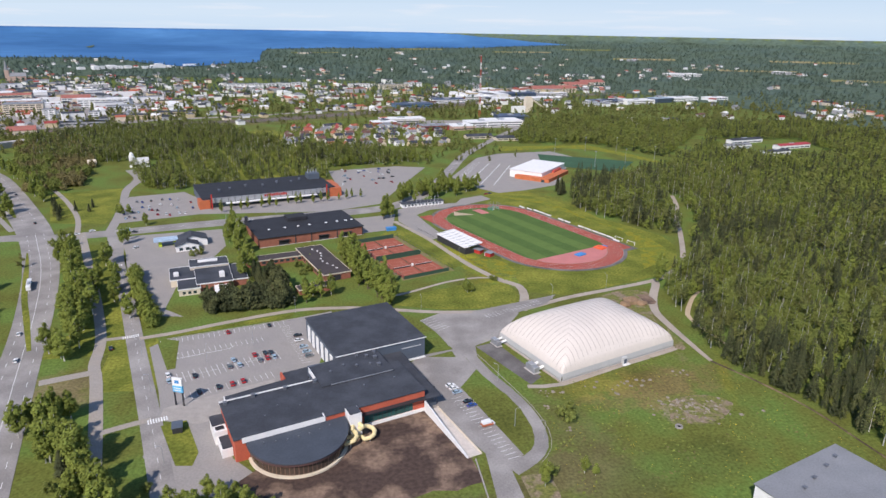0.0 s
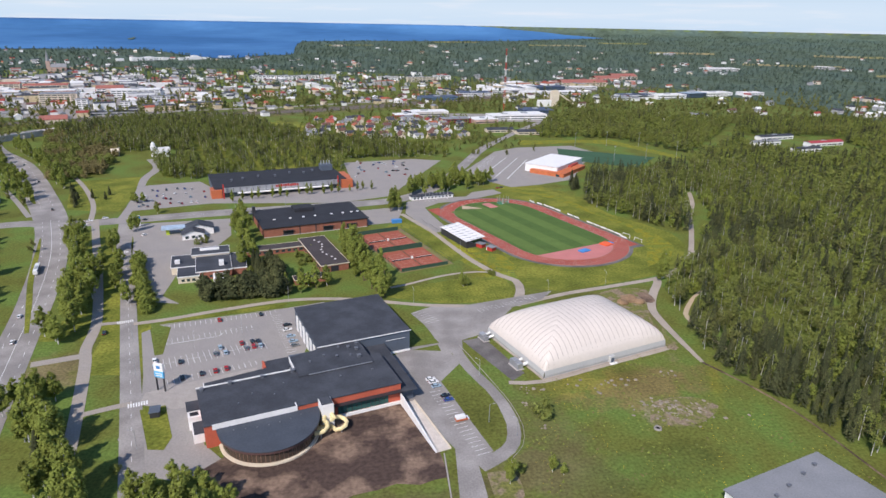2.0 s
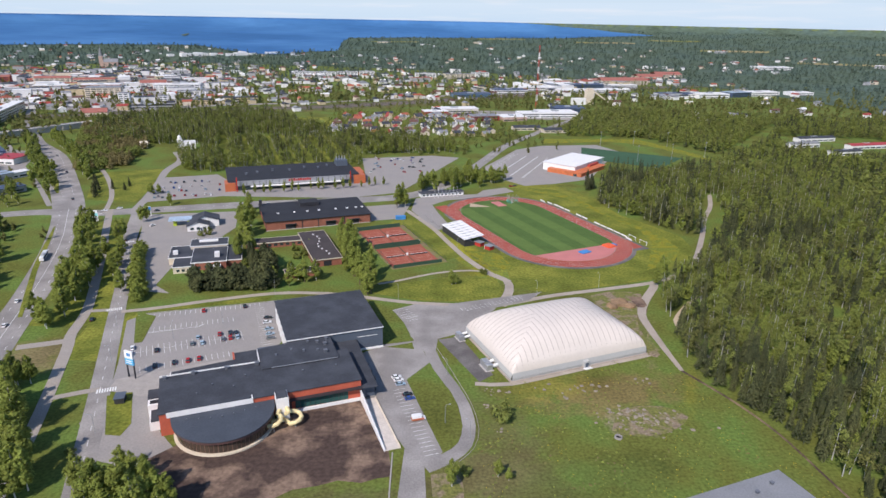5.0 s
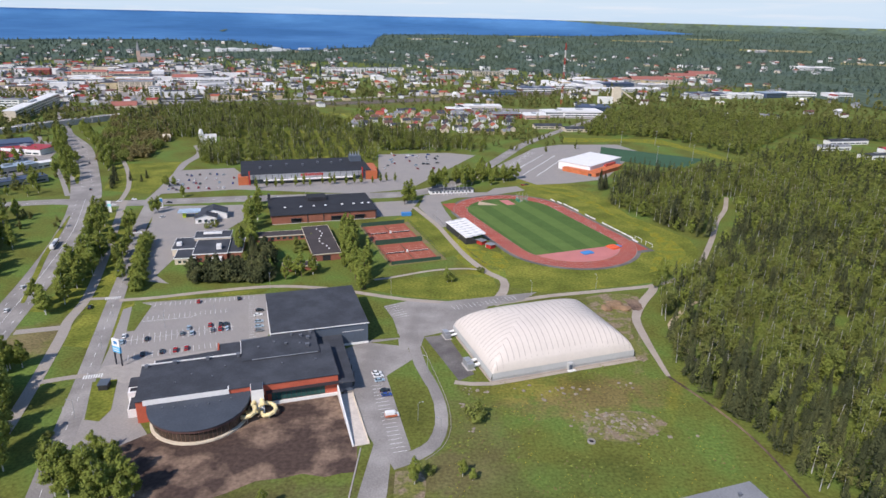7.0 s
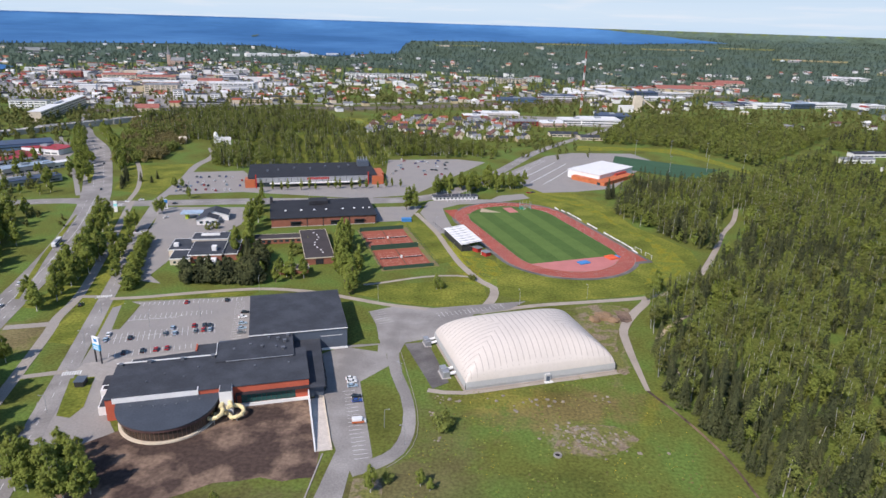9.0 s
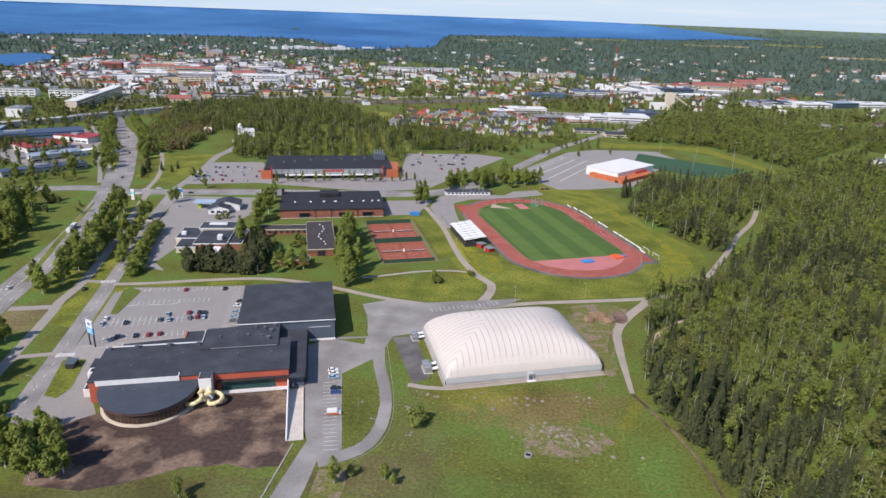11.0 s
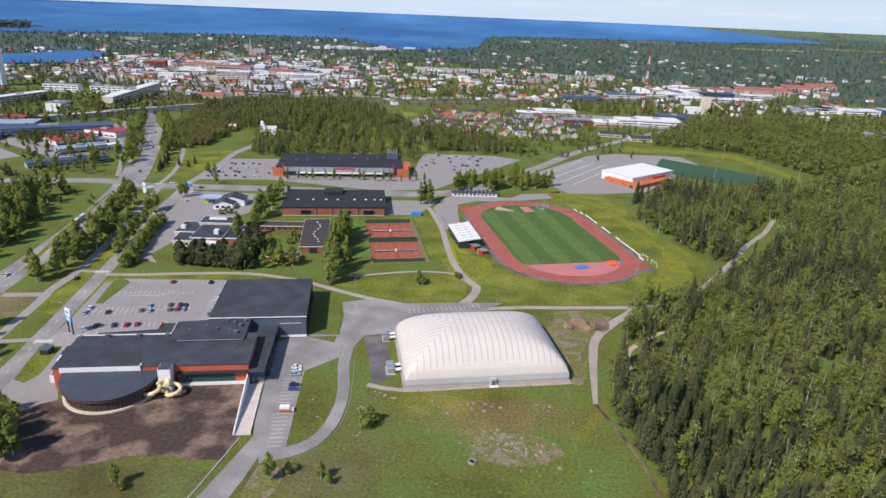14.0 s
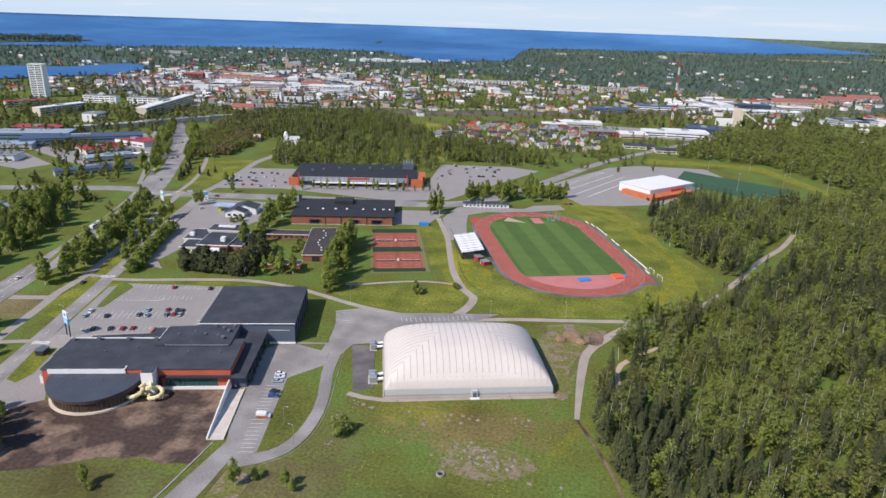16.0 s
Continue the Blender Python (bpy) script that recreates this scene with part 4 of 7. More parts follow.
part("door", boxes((8.9, -0.12, 0.1, 10.2, 0.02, 2.3)), GREY_WALL, FS)
FC = thing("fuel_canopy", -141, 463, 0, 12, "flat pale blue fuel canopy over two pumps", "canopy")
part("canopy_roof", boxes((0, 0, 4.4, 18, 9, 5.4)), mat("pale_blue_panel", (0.35, 0.45, 0.55), 0.6), FC)
for u in (3, 13):
    part("pump", boxes((u, 2, 0, u + 2.2, 6.5, 4.4)), mat("lime_panel" if u < 5 else "lime_panel_b", (0.45, 0.55, 0.05), 0.6), FC)
PS = thing("price_sign", -164, 488, 0, 10, "tall blue and white price sign", "sign")
part("panel", boxes((-1.6, -0.3, 1, 1.6, 0.3, 9)), WHITE, PS)
part("panel_band", boxes((-1.63, -0.34, 5.5, 1.63, 0.34, 8.6)), BLUE, PS)
for k in range(3):
    part("price_bar", boxes((-1.1, -0.4, 1.8 + k * 1.1, 1.1, -0.31, 2.3 + k * 1.1)), DARK_METAL, PS)
WS = thing("roadside_sign", -199, 477, 0, 5, "slim white and turquoise pylon sign", "sign")
part("panel", boxes((-1.3, -0.3, 0, 1.3, 0.3, 9)), WHITE, WS)
part("panel_band", boxes((-1.33, -0.33, 4.6, 1.33, 0.33, 6.8)), mat("turquoise_panel", (0.25, 0.6, 0.6), 0.6), WS)

IH = thing("ice_hall", 220, 676, 0, 48, "white ice hall with low orange-red base", "ice hall")
part("wall", boxes((-41, -22, 0, 41, 26, 9)), WHITE, IH)
part("roof", prism([(-42, -23), (42, -23), (42, 27), (-42, 27)], 9, lambda x, y: 9.4 + 2.4 * (1 - abs(y - 2) / 25)), WHITE, IH)
part("base_wing", boxes((-50, -36, 0, 22, -22.2, 4.2)), mat("orange_brick", (0.50, 0.15, 0.06), 0.85), IH, "orange-red low wing")
part("base_roof", boxes((-50.5, -36.5, 4.2, 22.4, -22.2, 4.6)), mat("orange_sheet_roof", (0.52, 0.15, 0.06), 0.7), IH)
part("base_wing", boxes((-50, -22, 0, -41.2, 14, 4.2)), MATS["orange_brick"], IH)
part("base_roof", boxes((-50.5, -22, 4.2, -41.2, 14.4, 4.6)), MATS["orange_sheet_roof"], IH)
part("glazed_front", boxes((-6, -26, 4.6, 20, -22.2, 7)), mat("red_sheet", (0.42, 0.08, 0.06), 0.6), IH)
part("plant_wing", boxes((41.2, -10, 0, 52, 20, 6.5)), GREY_WALL, IH)
part("door", boxes((-50.1, -30, 0.2, -49.9, -25, 3)), GLASS, IH)
IH.scale = (0.8, 0.78, 0.9)
CL = thing("club_house", 49, 549, 0, 14, "long low white club house with grey roof", "club house")
part("wall", boxes((0, 0, 0, 40, 7, 3.2)), WHITE, CL)
part("roof", prism([(-0.6, -0.8), (40.6, -0.8), (40.6, 7.8), (-0.6, 7.8)], 3.2, lambda x, y: 3.5 + 1.6 * (1 - abs(y - 3.5) / 4.4)), ROOF, CL)
for u in np.linspace(2, 36, 11):
    part("window", boxes((u, -0.08, 0.9, u + 1.6, 0.02, 2.4)), GLASS, CL)
GS = thing("spectator_stand", 63, 452.5, 0, -69, "roofed spectator stand with white sheet roof", "stand")
part("roof", prism([(-1, -1), (37.5, -1), (37.5, 14.5), (-1, 14.5)], lambda x, y: 5.2 + 0.12 * y, lambda x, y: 5.5 + 0.12 * y), WHITE, GS, "white ribbed sheet roof")
for u in np.linspace(0, 36, 8):
    part("post", boxes((u - 0.15, 12.2, 0, u + 0.15, 12.5, 6.65)), DARK_METAL, GS)
    part("roof_rib", prism([(u - 0.2, -1), (u + 0.2, -1), (u + 0.2, 14.5), (u - 0.2, 14.5)], lambda x, y: 5.5 + 0.12 * y, lambda x, y: 5.6 + 0.12 * y), METAL, GS)
    for t in (3, 8):
        part("roof_brace", prism([(u, t), (u + 1.6, t + 2.6), (u + 1.9, t + 2.4), (u + 0.3, t - 0.2)], lambda x, y: 5.5 + 0.12 * y, lambda x, y: 5.62 + 0.12 * y), ROOF_GREY, GS)
part("back_wall", boxes((-0.5, -0.4, 0, 36.5, 0, 5.1)), DARK_METAL, GS)
for u in (-0.5, 36.2):
    part("side_wall", prism([(u, 0), (u + 0.3, 0), (u + 0.3, 9), (u, 9)], 0, lambda x, y: 5.1 - 0.33 * y), DARK_METAL, GS)
for k in range(5):
    part("seat_row", boxes((0, 0.1 + k * 1.9, 0, 36, 1.9 + k * 1.9, 3.2 - 0.6 * k)), CONCRETE, GS)
for x, y, w in ((86.5, 421, 6), (92.5, 413, 5)):
    cb = thing("timing_cabin", x, y, 0, -50, "small red timber cabin with grey roof", "cabin", "trackside cabins")
    part("wall", boxes((-w / 2, -2.2, 0, w / 2, 2.2, 2.7)), RED, cb)
    part("roof", boxes((-w / 2 - 0.4, -2.6, 2.7, w / 2 + 0.4, 2.6, 3.0)), ROOF_GREY, cb)
    part("trim", boxes((-w / 2 - 0.05, -2.27, 0, -w / 2 + 0.3, -2.2, 2.7)), WHITE, cb)
NH = thing("near_hall", 116, 153.2, 0, 18.3, "industrial hall with a grey ribbed roof and white walls", "industrial hall")
part("wall", boxes((0, -60, 0, 46, 0, 7.6)), WHITE, NH)
part("roof", prism([(-0.5, -60.5), (46.5, -60.5), (46.5, 0.5), (-0.5, 0.5)], 7.6, lambda x, y: 8.0 + 0.6 * (1 - abs(x - 23) / 23)), ROOF_GREY, NH)
for u in (12, 20, 30, 38):
    ob = new("roof_vent", vent_mesh)
    ob.parent = NH
    ob.matrix_local = pose(u, -12 + u * 0.2, 8.3) @ Matrix.Diagonal((0.9, 0.9, 0.8, 1))
for k in range(5):
    cr = thing("crate", 112 - k * 2.4, 151.4 - k * 0.7, 0, 18 + k * 9, "blue and grey storage crate beside the hall", "crate", "crates beside the hall")
    part("body", boxes((-1, -1, 0, 1, 1, 1.6 + 0.3 * (k % 2)), bevel=0.05), BLUE if k % 2 else ROOF_GREY, cr)
    part("lid", boxes((-1.06, -1.06, 1.6 + 0.3 * (k % 2), 1.06, 1.06, 1.75 + 0.3 * (k % 2))), METAL, cr)

# ---- trees ----
rng = np.random.default_rng(7)


def leaf_cloud(centres, radii, n, size, squash=0.8):
    """n small leaf sprays (triangles) spread over ball-shaped clumps: an (n, 3, 3) array."""
    w = radii ** 2 / np.sum(radii ** 2)
    k = rng.choice(len(centres), n, p=w)
    d = rng.normal(size=(n, 3))
    d /= np.linalg.norm(d, axis=1)[:, None]
    r = radii[k][:, None] * rng.uniform(0.25, 1.1, (n, 1))
    c = centres[k] + d * r * np.array((1, 1, squash))
    nrm = d + rng.normal(scale=0.32, size=(n, 3)) + np.array((0.0, 0.0, 0.55))
    nrm /= np.linalg.norm(nrm, axis=1)[:, None]
    t = np.cross(nrm, rng.normal(size=(n, 3)))
    t /= np.linalg.norm(t, axis=1)[:, None]
    b = np.cross(nrm, t)
    s = size * rng.uniform(0.6, 1.4, (n, 1))
    return np.stack([c + t * s, c - t * s * 0.5 + b * s * 0.85, c - t * s * 0.5 - b * s * 0.85], 1)


def birch_crown(n, size, h=14.0, width=2.6, low=0.25, clumps=16):
    z = np.linspace(low, 0.97, clumps) * h
    u = np.clip((z / h - low) / (1.02 - low), 0.04, 1)
    prof = np.sin(np.pi * u ** 0.62) ** 0.75
    a = rng.uniform(0, math.tau, clumps)
    r = width * prof * rng.uniform(0.3, 0.75, clumps)
    c = np.stack([r * np.cos(a), r * np.sin(a), z], 1)
    return leaf_cloud(c, np.maximum(0.6, width * 0.52 * prof * rng.uniform(0.6, 1.25, clumps)), n, size, 0.95)


def spruce_crown(n, size, h=15.0, width=2.8, low=0.06):
    """Boughs drooping from a stem, narrowing to the tip."""
    t = rng.uniform(0, 1, n) ** 0.75
    lay = np.floor(t * 14) / 14
    z = h * (low + (1 - low) * t)
    rr = width * (1 - t) ** 0.85 * (0.72 + 0.28 * np.cos((t - lay) * 14 * math.pi)) * rng.uniform(0.5, 1.05, n) + 0.12
    a = rng.uniform(0, math.tau, n)
    c = np.stack([rr * np.cos(a), rr * np.sin(a), z], 1)
    out = np.stack([np.cos(a), np.sin(a), np.full(n, -0.35)], 1)
    side = np.stack([-np.sin(a), np.cos(a), np.zeros(n)], 1)
    s = size * rng.uniform(0.7, 1.3, (n, 1)) * (0.5 + 0.7 * (1 - t))[:, None]
    lift = rng.normal(scale=0.25, size=(n, 3))
    return np.stack([c + out * s * 1.3, c - out * s * 0.6 + (side + lift) * s * 0.7, c - out * s * 0.6 - (side - lift) * s * 0.7], 1)


def soup(name, tris, material, parent=None):
    v = tris.reshape(-1, 3)
    return raw(name, v, np.arange(len(v)).reshape(-1, 3), material, parent)


def trunk(h, r, material, parent, limbs=5):
    bm = bmesh.new()
    tube(bm, [(0, 0, -0.2), (0.08, 0.02, h * 0.3), (-0.05, 0.08, h * 0.65), (0, 0, h * 0.94)], [r, r * 0.8, r * 0.5, r * 0.12], 6)
    for k in range(limbs):
        a, z = k * 2.4, h * (0.3 + 0.1 * k)
        tube(bm, [(0, 0, z), (math.cos(a) * h * 0.06, math.sin(a) * h * 0.06, z + h * 0.07), (math.cos(a) * h * 0.11, math.sin(a) * h * 0.11, z + h * 0.16)], [r * 0.4, r * 0.25, r * 0.08], 4)
    return part("trunk", bm, material, parent)


def tree(kind, h, width, n, size, label):
    name = {"birch": "birch_tree", "spruce": "spruce_tree", "bush": "bush", "poplar": "poplar_tree", "pine": "pine_tree", "rowan": "rowan_tree"}[kind]
    t = thing(name, 0, 0, 0, 0, label, "bush" if kind == "bush" else "tree", "")
    if kind == "spruce":
        trunk(h, 0.22, BARK, t, 0)
        soup("crown", spruce_crown(n, size, h, width), LEAF_DARK, t)
    elif kind == "pine":
        trunk(h, 0.26, BARK, t)
        soup("crown", birch_crown(n, size, h, width, 0.08, 26), LEAF_DARK, t)
    elif kind == "bush":
        trunk(h * 0.6, 0.10, BARK, t, 4)
        soup("crown", birch_crown(n, size, h, width, 0.12, 9), LEAF_BIRCH, t)
    else:
        trunk(h, 0.2, BIRCH_BARK if kind == "birch" else BARK, t)
        # Birches take the brighter leaf colour too, lifting the shade inside their dense crowns.
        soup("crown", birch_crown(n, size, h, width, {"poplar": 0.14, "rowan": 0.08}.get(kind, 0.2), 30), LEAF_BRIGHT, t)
    return t


PROTO = {}
for kind, variants in (("birch", [(13, 3.0), (15, 3.4), (11, 2.6)]), ("spruce", [(11, 2.5), (14, 2.9)]), ("bush", [(4.5, 2.4)]), ("poplar", [(17, 2.6), (14, 2.4)]), ("rowan", [(7.5, 3.3), (6.8, 3.0)]), ("pine", [(11, 3.6), (9.5, 3.2)])):
    for i, (h, w) in enumerate(variants):
        PROTO[kind, i] = [h, w, None]


def plant(kind, x, y, scale=1.0, i=None):
    i = int(rng.integers(0, sum(1 for k in PROTO if k[0] == kind))) if i is None else i
    row = PROTO[kind, i]
    m = pose(x, y, 0, 0, 0, float(rng.uniform(0, 360)))
    words = {"birch": "leafy green birch tree with a pale trunk on grass", "spruce": "dark green conical spruce tree on grass", "pine": "broad dark green pine tree beside the school", "bush": "rounded green bush growing on grass", "poplar": "tall slender bright green tree on grass", "rowan": "low rounded bright green tree in a row"}[kind]
    if row[2] is None:
        row[2] = tree(kind, row[0], row[1], {"birch": 2600, "spruce": 1800, "bush": 700, "poplar": 2600, "pine": 2400, "rowan": 1800}[kind], {"birch": 0.34, "spruce": 0.46, "bush": 0.28, "poplar": 0.33, "pine": 0.38, "rowan": 0.34}[kind], words)
        tagged(row[2], group="park trees")
        row[2].matrix_world = m
        t = row[2]
    else:
        t = copy_thing(row[2], m)
    scale *= 1.0 if kind == "bush" else 1.22
    t.scale = (scale * 1.1, scale * 1.1, scale * float(rng.uniform(0.92, 1.1)))
    return t


def grove(kind, pts, n, jitter, s0=0.85, s1=1.15):
    """Trees scattered along a plan line."""
    line = np.array(pts, float)
    seg = np.r_[0, np.cumsum(np.linalg.norm(np.diff(line, axis=0), axis=1))]
    for d in np.linspace(0, seg[-1], n):
        x, y = np.interp(d, seg, line[:, 0]), np.interp(d, seg, line[:, 1])
        plant(kind, x + rng.normal() * jitter, y + rng.normal() * jitter, rng.uniform(s0, s1))


# along the carriageways and the street
grove("birch", [(-146, 296), (-152, 330), (-164, 375), (-178, 415), (-192, 452)], 26, 3.2, 0.95, 1.3)
grove("birch", [(-144, 320), (-150, 350), (-164, 400)], 10, 3, 0.9, 1.2)
grove("birch", [(-128, 338), (-140, 365), (-152, 400), (-165, 440)], 9, 2.5, 0.7, 0.95)
grove("birch", [(-92, 170), (-98, 182), (-110, 200), (-122, 220), (-139, 246)], 27, 4.2, 0.85, 1.2)
grove("spruce", [(-110, 192), (-124, 222), (-136, 236)], 5, 4, 0.6, 0.85)
grove("rowan", [(-113, 331), (-143, 408)], 26, 1.3, 0.85, 1.05)
grove("pine", [(-86, 344), (-62, 345), (-44, 348)], 16, 1.4, 0.95, 1.2)
grove("pine", [(-78, 351), (-60, 354), (-46, 357), (-50, 372), (-56, 385)], 18, 1.8, 0.95, 1.2)
grove("birch", [(-52, 372), (-50, 356), (-20, 356)], 6, 3, 0.6, 0.8)
grove("poplar", [(12, 338), (10, 352), (2, 380), (-6, 405), (-8, 425)], 34, 2.8, 0.9, 1.2)
grove("poplar", [(-44, 350), (-28, 352)], 3, 2, 0.7, 0.9)
grove("birch", [(-92, 500), (-86, 470), (-78, 445), (-72, 425), (-66, 395)], 12, 3, 0.9, 1.2)
grove("spruce", [(-64, 392), (-58, 378)], 5, 3, 0.7, 0.9)
grove("bush", [(-62, 386), (-40, 398), (-34, 420)], 7, 4, 0.8, 1.4)
grove("birch", [(-72, 176), (-62, 171), (-52, 169), (-44, 162)], 17, 3.5, 0.8, 1.05)
grove("birch", [(-64, 186), (-58, 180)], 3, 2, 0.5, 0.7)
for kind, x, y, s in (("bush", -87, 195, 0.8), ("bush", -119.8, 200, 0.9), ("birch", 1, 160, 0.45), ("bush", 4, 158.5, 0.7), ("birch", 49, 173.5, 0.6), ("bush", 54, 179.5, 0.9), ("birch", 65.5, 178, 0.45), ("birch", 69, 176, 0.4), ("bush", 72.5, 211, 1.8), ("bush", 75, 214.5, 0.8), ("bush", 62.5, 352, 1.4), ("birch", 61.5, 353, 0.55), ("birch", 64.5, 350.5, 0.5), ("birch", 62, 350, 0.5), ("bush", 83.6, 366, 0.9), ("bush", 82, 368, 0.8),
                      ("birch", -165, 475, 0.75), ("birch", -162, 478, 0.7), ("bush", -212, 478, 1.4), ("birch", -186, 556, 0.8), ("birch", -190, 561, 0.7), ("birch", -181, 559, 0.7), ("birch", -160, 524, 0.6), ("poplar", 30, 521, 1.1), ("poplar", 33, 528, 1.0), ("poplar", 28, 515, 0.95), ("birch", 35, 518, 0.8), ("bush", -112, 442, 1.0), ("bush", -107, 445, 1.3)):
    plant(kind, x, y, s)
grove("poplar", [(-106, 558), (-89, 563), (-70, 569), (-53, 573), (-30, 578), (-8, 586), (16, 592)], 17, 2, 0.42, 0.62)
grove("spruce", [(-232, 548), (-240, 570), (-250, 592)], 9, 1.5, 0.5, 0.7)
grove("spruce", [(-222, 574), (-216, 580)], 3, 3, 0.5, 0.6)
grove("birch", [(48, 572), (70, 585), (100, 598), (125, 604), (135, 612)], 28, 6, 0.8, 1.1)
grove("birch", [(58, 600), (85, 612), (108, 624)], 16, 5, 0.8, 1.1)
grove("birch", [(-10, 738), (40, 752), (92, 748), (112, 770)], 16, 5, 0.6, 0.9)
grove("birch", [(-240, 380), (-250, 400), (-262, 420), (-272, 445)], 34, 9, 0.95, 1.3)
grove("birch", [(-222, 340), (-236, 372), (-252, 404)], 22, 8, 1.0, 1.3)
grove("birch", [(-205, 300), (-215, 340), (-228, 370)], 18, 6, 0.95, 1.25)
grove("birch", [(-275, 565), (-320, 640), (-370, 720), (-410, 785)], 34, 4, 0.75, 1.05)
grove("birch", [(-266, 610), (-308, 690), (-350, 752), (-392, 808)], 26, 3, 0.8, 1.1)
grove("birch", [(-300, 545), (-320, 560), (-345, 590), (-372, 640)], 14, 9, 0.6, 0.9)
grove("birch", [(-330, 520), (-300, 515), (-285, 525)], 8, 5, 0.5, 0.8)
grove("spruce", [(205, 575), (215, 590)], 4, 4, 0.8, 1.0)
grove("birch", [(195, 352), (205, 362), (190, 345)], 6, 4, 0.7, 0.95)


def merged_wood(name, polys, spacing, near_tris, label, mix=(0.55, 0.8), hs=(11, 17), holes=(), belts=()):
    """One mass of many trees: pale birches, dark spruces and fresh leaves, each its own stuff mesh under one piece of woodland."""
    sets = {"birch": [], "spruce": [], "fresh": [], "olive": []}
    q = math.sqrt(300 / near_tris)
    slim = [birch_crown(near_tris, 0.43 * q, 14, rng.uniform(3.0, 4.4), rng.uniform(0.22, 0.42), 20) for _ in range(10)]
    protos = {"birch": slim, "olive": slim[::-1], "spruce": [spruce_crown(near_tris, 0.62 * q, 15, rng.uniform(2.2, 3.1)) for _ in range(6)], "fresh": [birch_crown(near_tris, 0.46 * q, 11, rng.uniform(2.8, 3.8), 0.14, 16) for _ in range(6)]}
    stems = []
    for poly in polys:
        p = np.array(poly)
        (x0, y0), (x1, y1) = p.min(0), p.max(0)
        for x in np.arange(x0, x1, spacing):
            for y in np.arange(y0, y1, spacing):
                px, py = x + rng.uniform(-0.5, 0.5) * spacing, y + rng.uniform(-0.5, 0.5) * spacing
                if not inside(px, py, poly) or any(inside(px, py, h) for h in holes):
                    continue
                patchy = noise.noise((px * 0.012, py * 0.012, 3.0)) * 0.4 + noise.noise((px * 0.05, py * 0.05, 7.0)) * 0.35
                u = rng.uniform() + patchy
                if any(inside(px, py, b) for b in belts) and rng.uniform() < 0.62:
                    u = (mix[0] + mix[1]) / 2
                kind = ("birch" if rng.uniform() < 0.72 else "olive") if u < mix[0] else "spruce" if u < mix[1] else "fresh"
                pr = protos[kind][int(rng.integers(len(protos[kind])))]
                s, a = (rng.uniform(*hs) + 2.5 * noise.noise((px * 0.03, py * 0.03, 1.0))) / 14, rng.uniform(0, math.tau)
                wide = s * rng.uniform(0.8, 1.3)
                ca, sa = math.cos(a), math.sin(a)
                k = far_k(px, py)
                q = far(px, py)
                t = pr @ np.array(((ca * wide, sa * wide, 0), (-sa * wide, ca * wide, 0), (0, 0, s))) * k + q
                sets[kind].append(t)
                if kind in ("birch", "olive") and rng.uniform() < 0.75:
                    stems.append((q, s * 13 * k))
    wood = tagged(new(name), label, "woodland", "", "stuff")
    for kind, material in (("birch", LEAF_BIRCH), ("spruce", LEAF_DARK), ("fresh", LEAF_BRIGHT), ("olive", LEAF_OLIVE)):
        if sets[kind]:
            tagged(soup(kind + "_crowns", np.concatenate(sets[kind]), material, wood), kind="stuff")
    if near_tris > 100 and stems:
        v, f = [], []
        for q, h in stems:
            lean = rng.normal(scale=0.7, size=2)
            h = h * (1.2 if rng.uniform() < 0.16 else 1.0)
            i = len(v)
            for z, r in ((0, 0.24), (h * 0.95, 0.09)):
                for k in range(3):
                    v.append((q[0] + r * math.cos(k * 2.1) + lean[0] * z / h, q[1] + r * math.sin(k * 2.1) + lean[1] * z / h, q[2] + z))
            f += [(i + k, i + (k + 1) % 3, i + 3 + (k + 1) % 3, i + 3 + k) for k in range(3)]
        tagged(raw("pale_stems", v, f, BIRCH_BARK, wood), kind="stuff")
    return wood


E_EDGE = [(188, 150), (184, 190), (179, 209), (172, 228), (165, 245), (168, 265), (175, 295), (181, 330), (196, 350), (222, 372), (246, 402), (262, 440), (246, 445), (236, 455), (226, 480), (212, 500), (204, 535), (225, 600), (250, 640)]
TRAIL = [(255, 436), (275, 440), (300, 500), (322, 560), (312, 562), (285, 510)]
GAPS = [TRAIL, [(175, 254), (182, 256), (181, 276), (181, 292), (187, 301), (202, 319), (199, 326), (180, 308), (174, 296)], [(245, 205), (256, 210), (254, 222), (244, 218)], [(262, 292), (275, 296), (278, 310), (266, 305)], [(248, 232), (256, 232), (256, 246), (248, 244)], [(300, 280), (312, 284), (310, 296), (298, 292)]]
BELTS = [[(164, 246), (176, 205), (188, 140), (222, 140), (222, 180), (214, 215), (204, 240), (190, 262), (170, 262)], [(172, 262), (178, 262), (178, 300), (172, 296)], [(208, 205), (232, 205), (236, 240), (212, 246)], [(240, 385), (330, 395), (345, 450), (285, 470), (250, 440)], [(204, 520), (250, 560), (290, 640), (240, 640), (212, 590)], [(226, 480), (246, 445), (262, 440), (270, 470), (236, 500)], [(330, 300), (400, 320), (410, 400), (340, 380)]]
merged_wood("woodland", [[q for q in E_EDGE if q[1] < 440] + [(300, 400), (320, 300), (310, 150)]], 5.2, 560, "mixed birch and spruce wood with pale stems", mix=(0.57, 0.80), hs=(7, 19), holes=GAPS, belts=BELTS)
merged_wood("woodland", [[(310, 150), (320, 300), (300, 400), (246, 402), (262, 440)] + [q for q in E_EDGE if q[1] > 441] + [(300, 640), (440, 640), (440, 150)]], 5.6, 210, "mixed birch and spruce wood behind the sports ground", mix=(0.54, 0.80), hs=(7, 19), holes=GAPS, belts=BELTS)
ROW_GLADE = [(515, 765), (575, 720), (660, 725), (700, 860), (560, 885)]
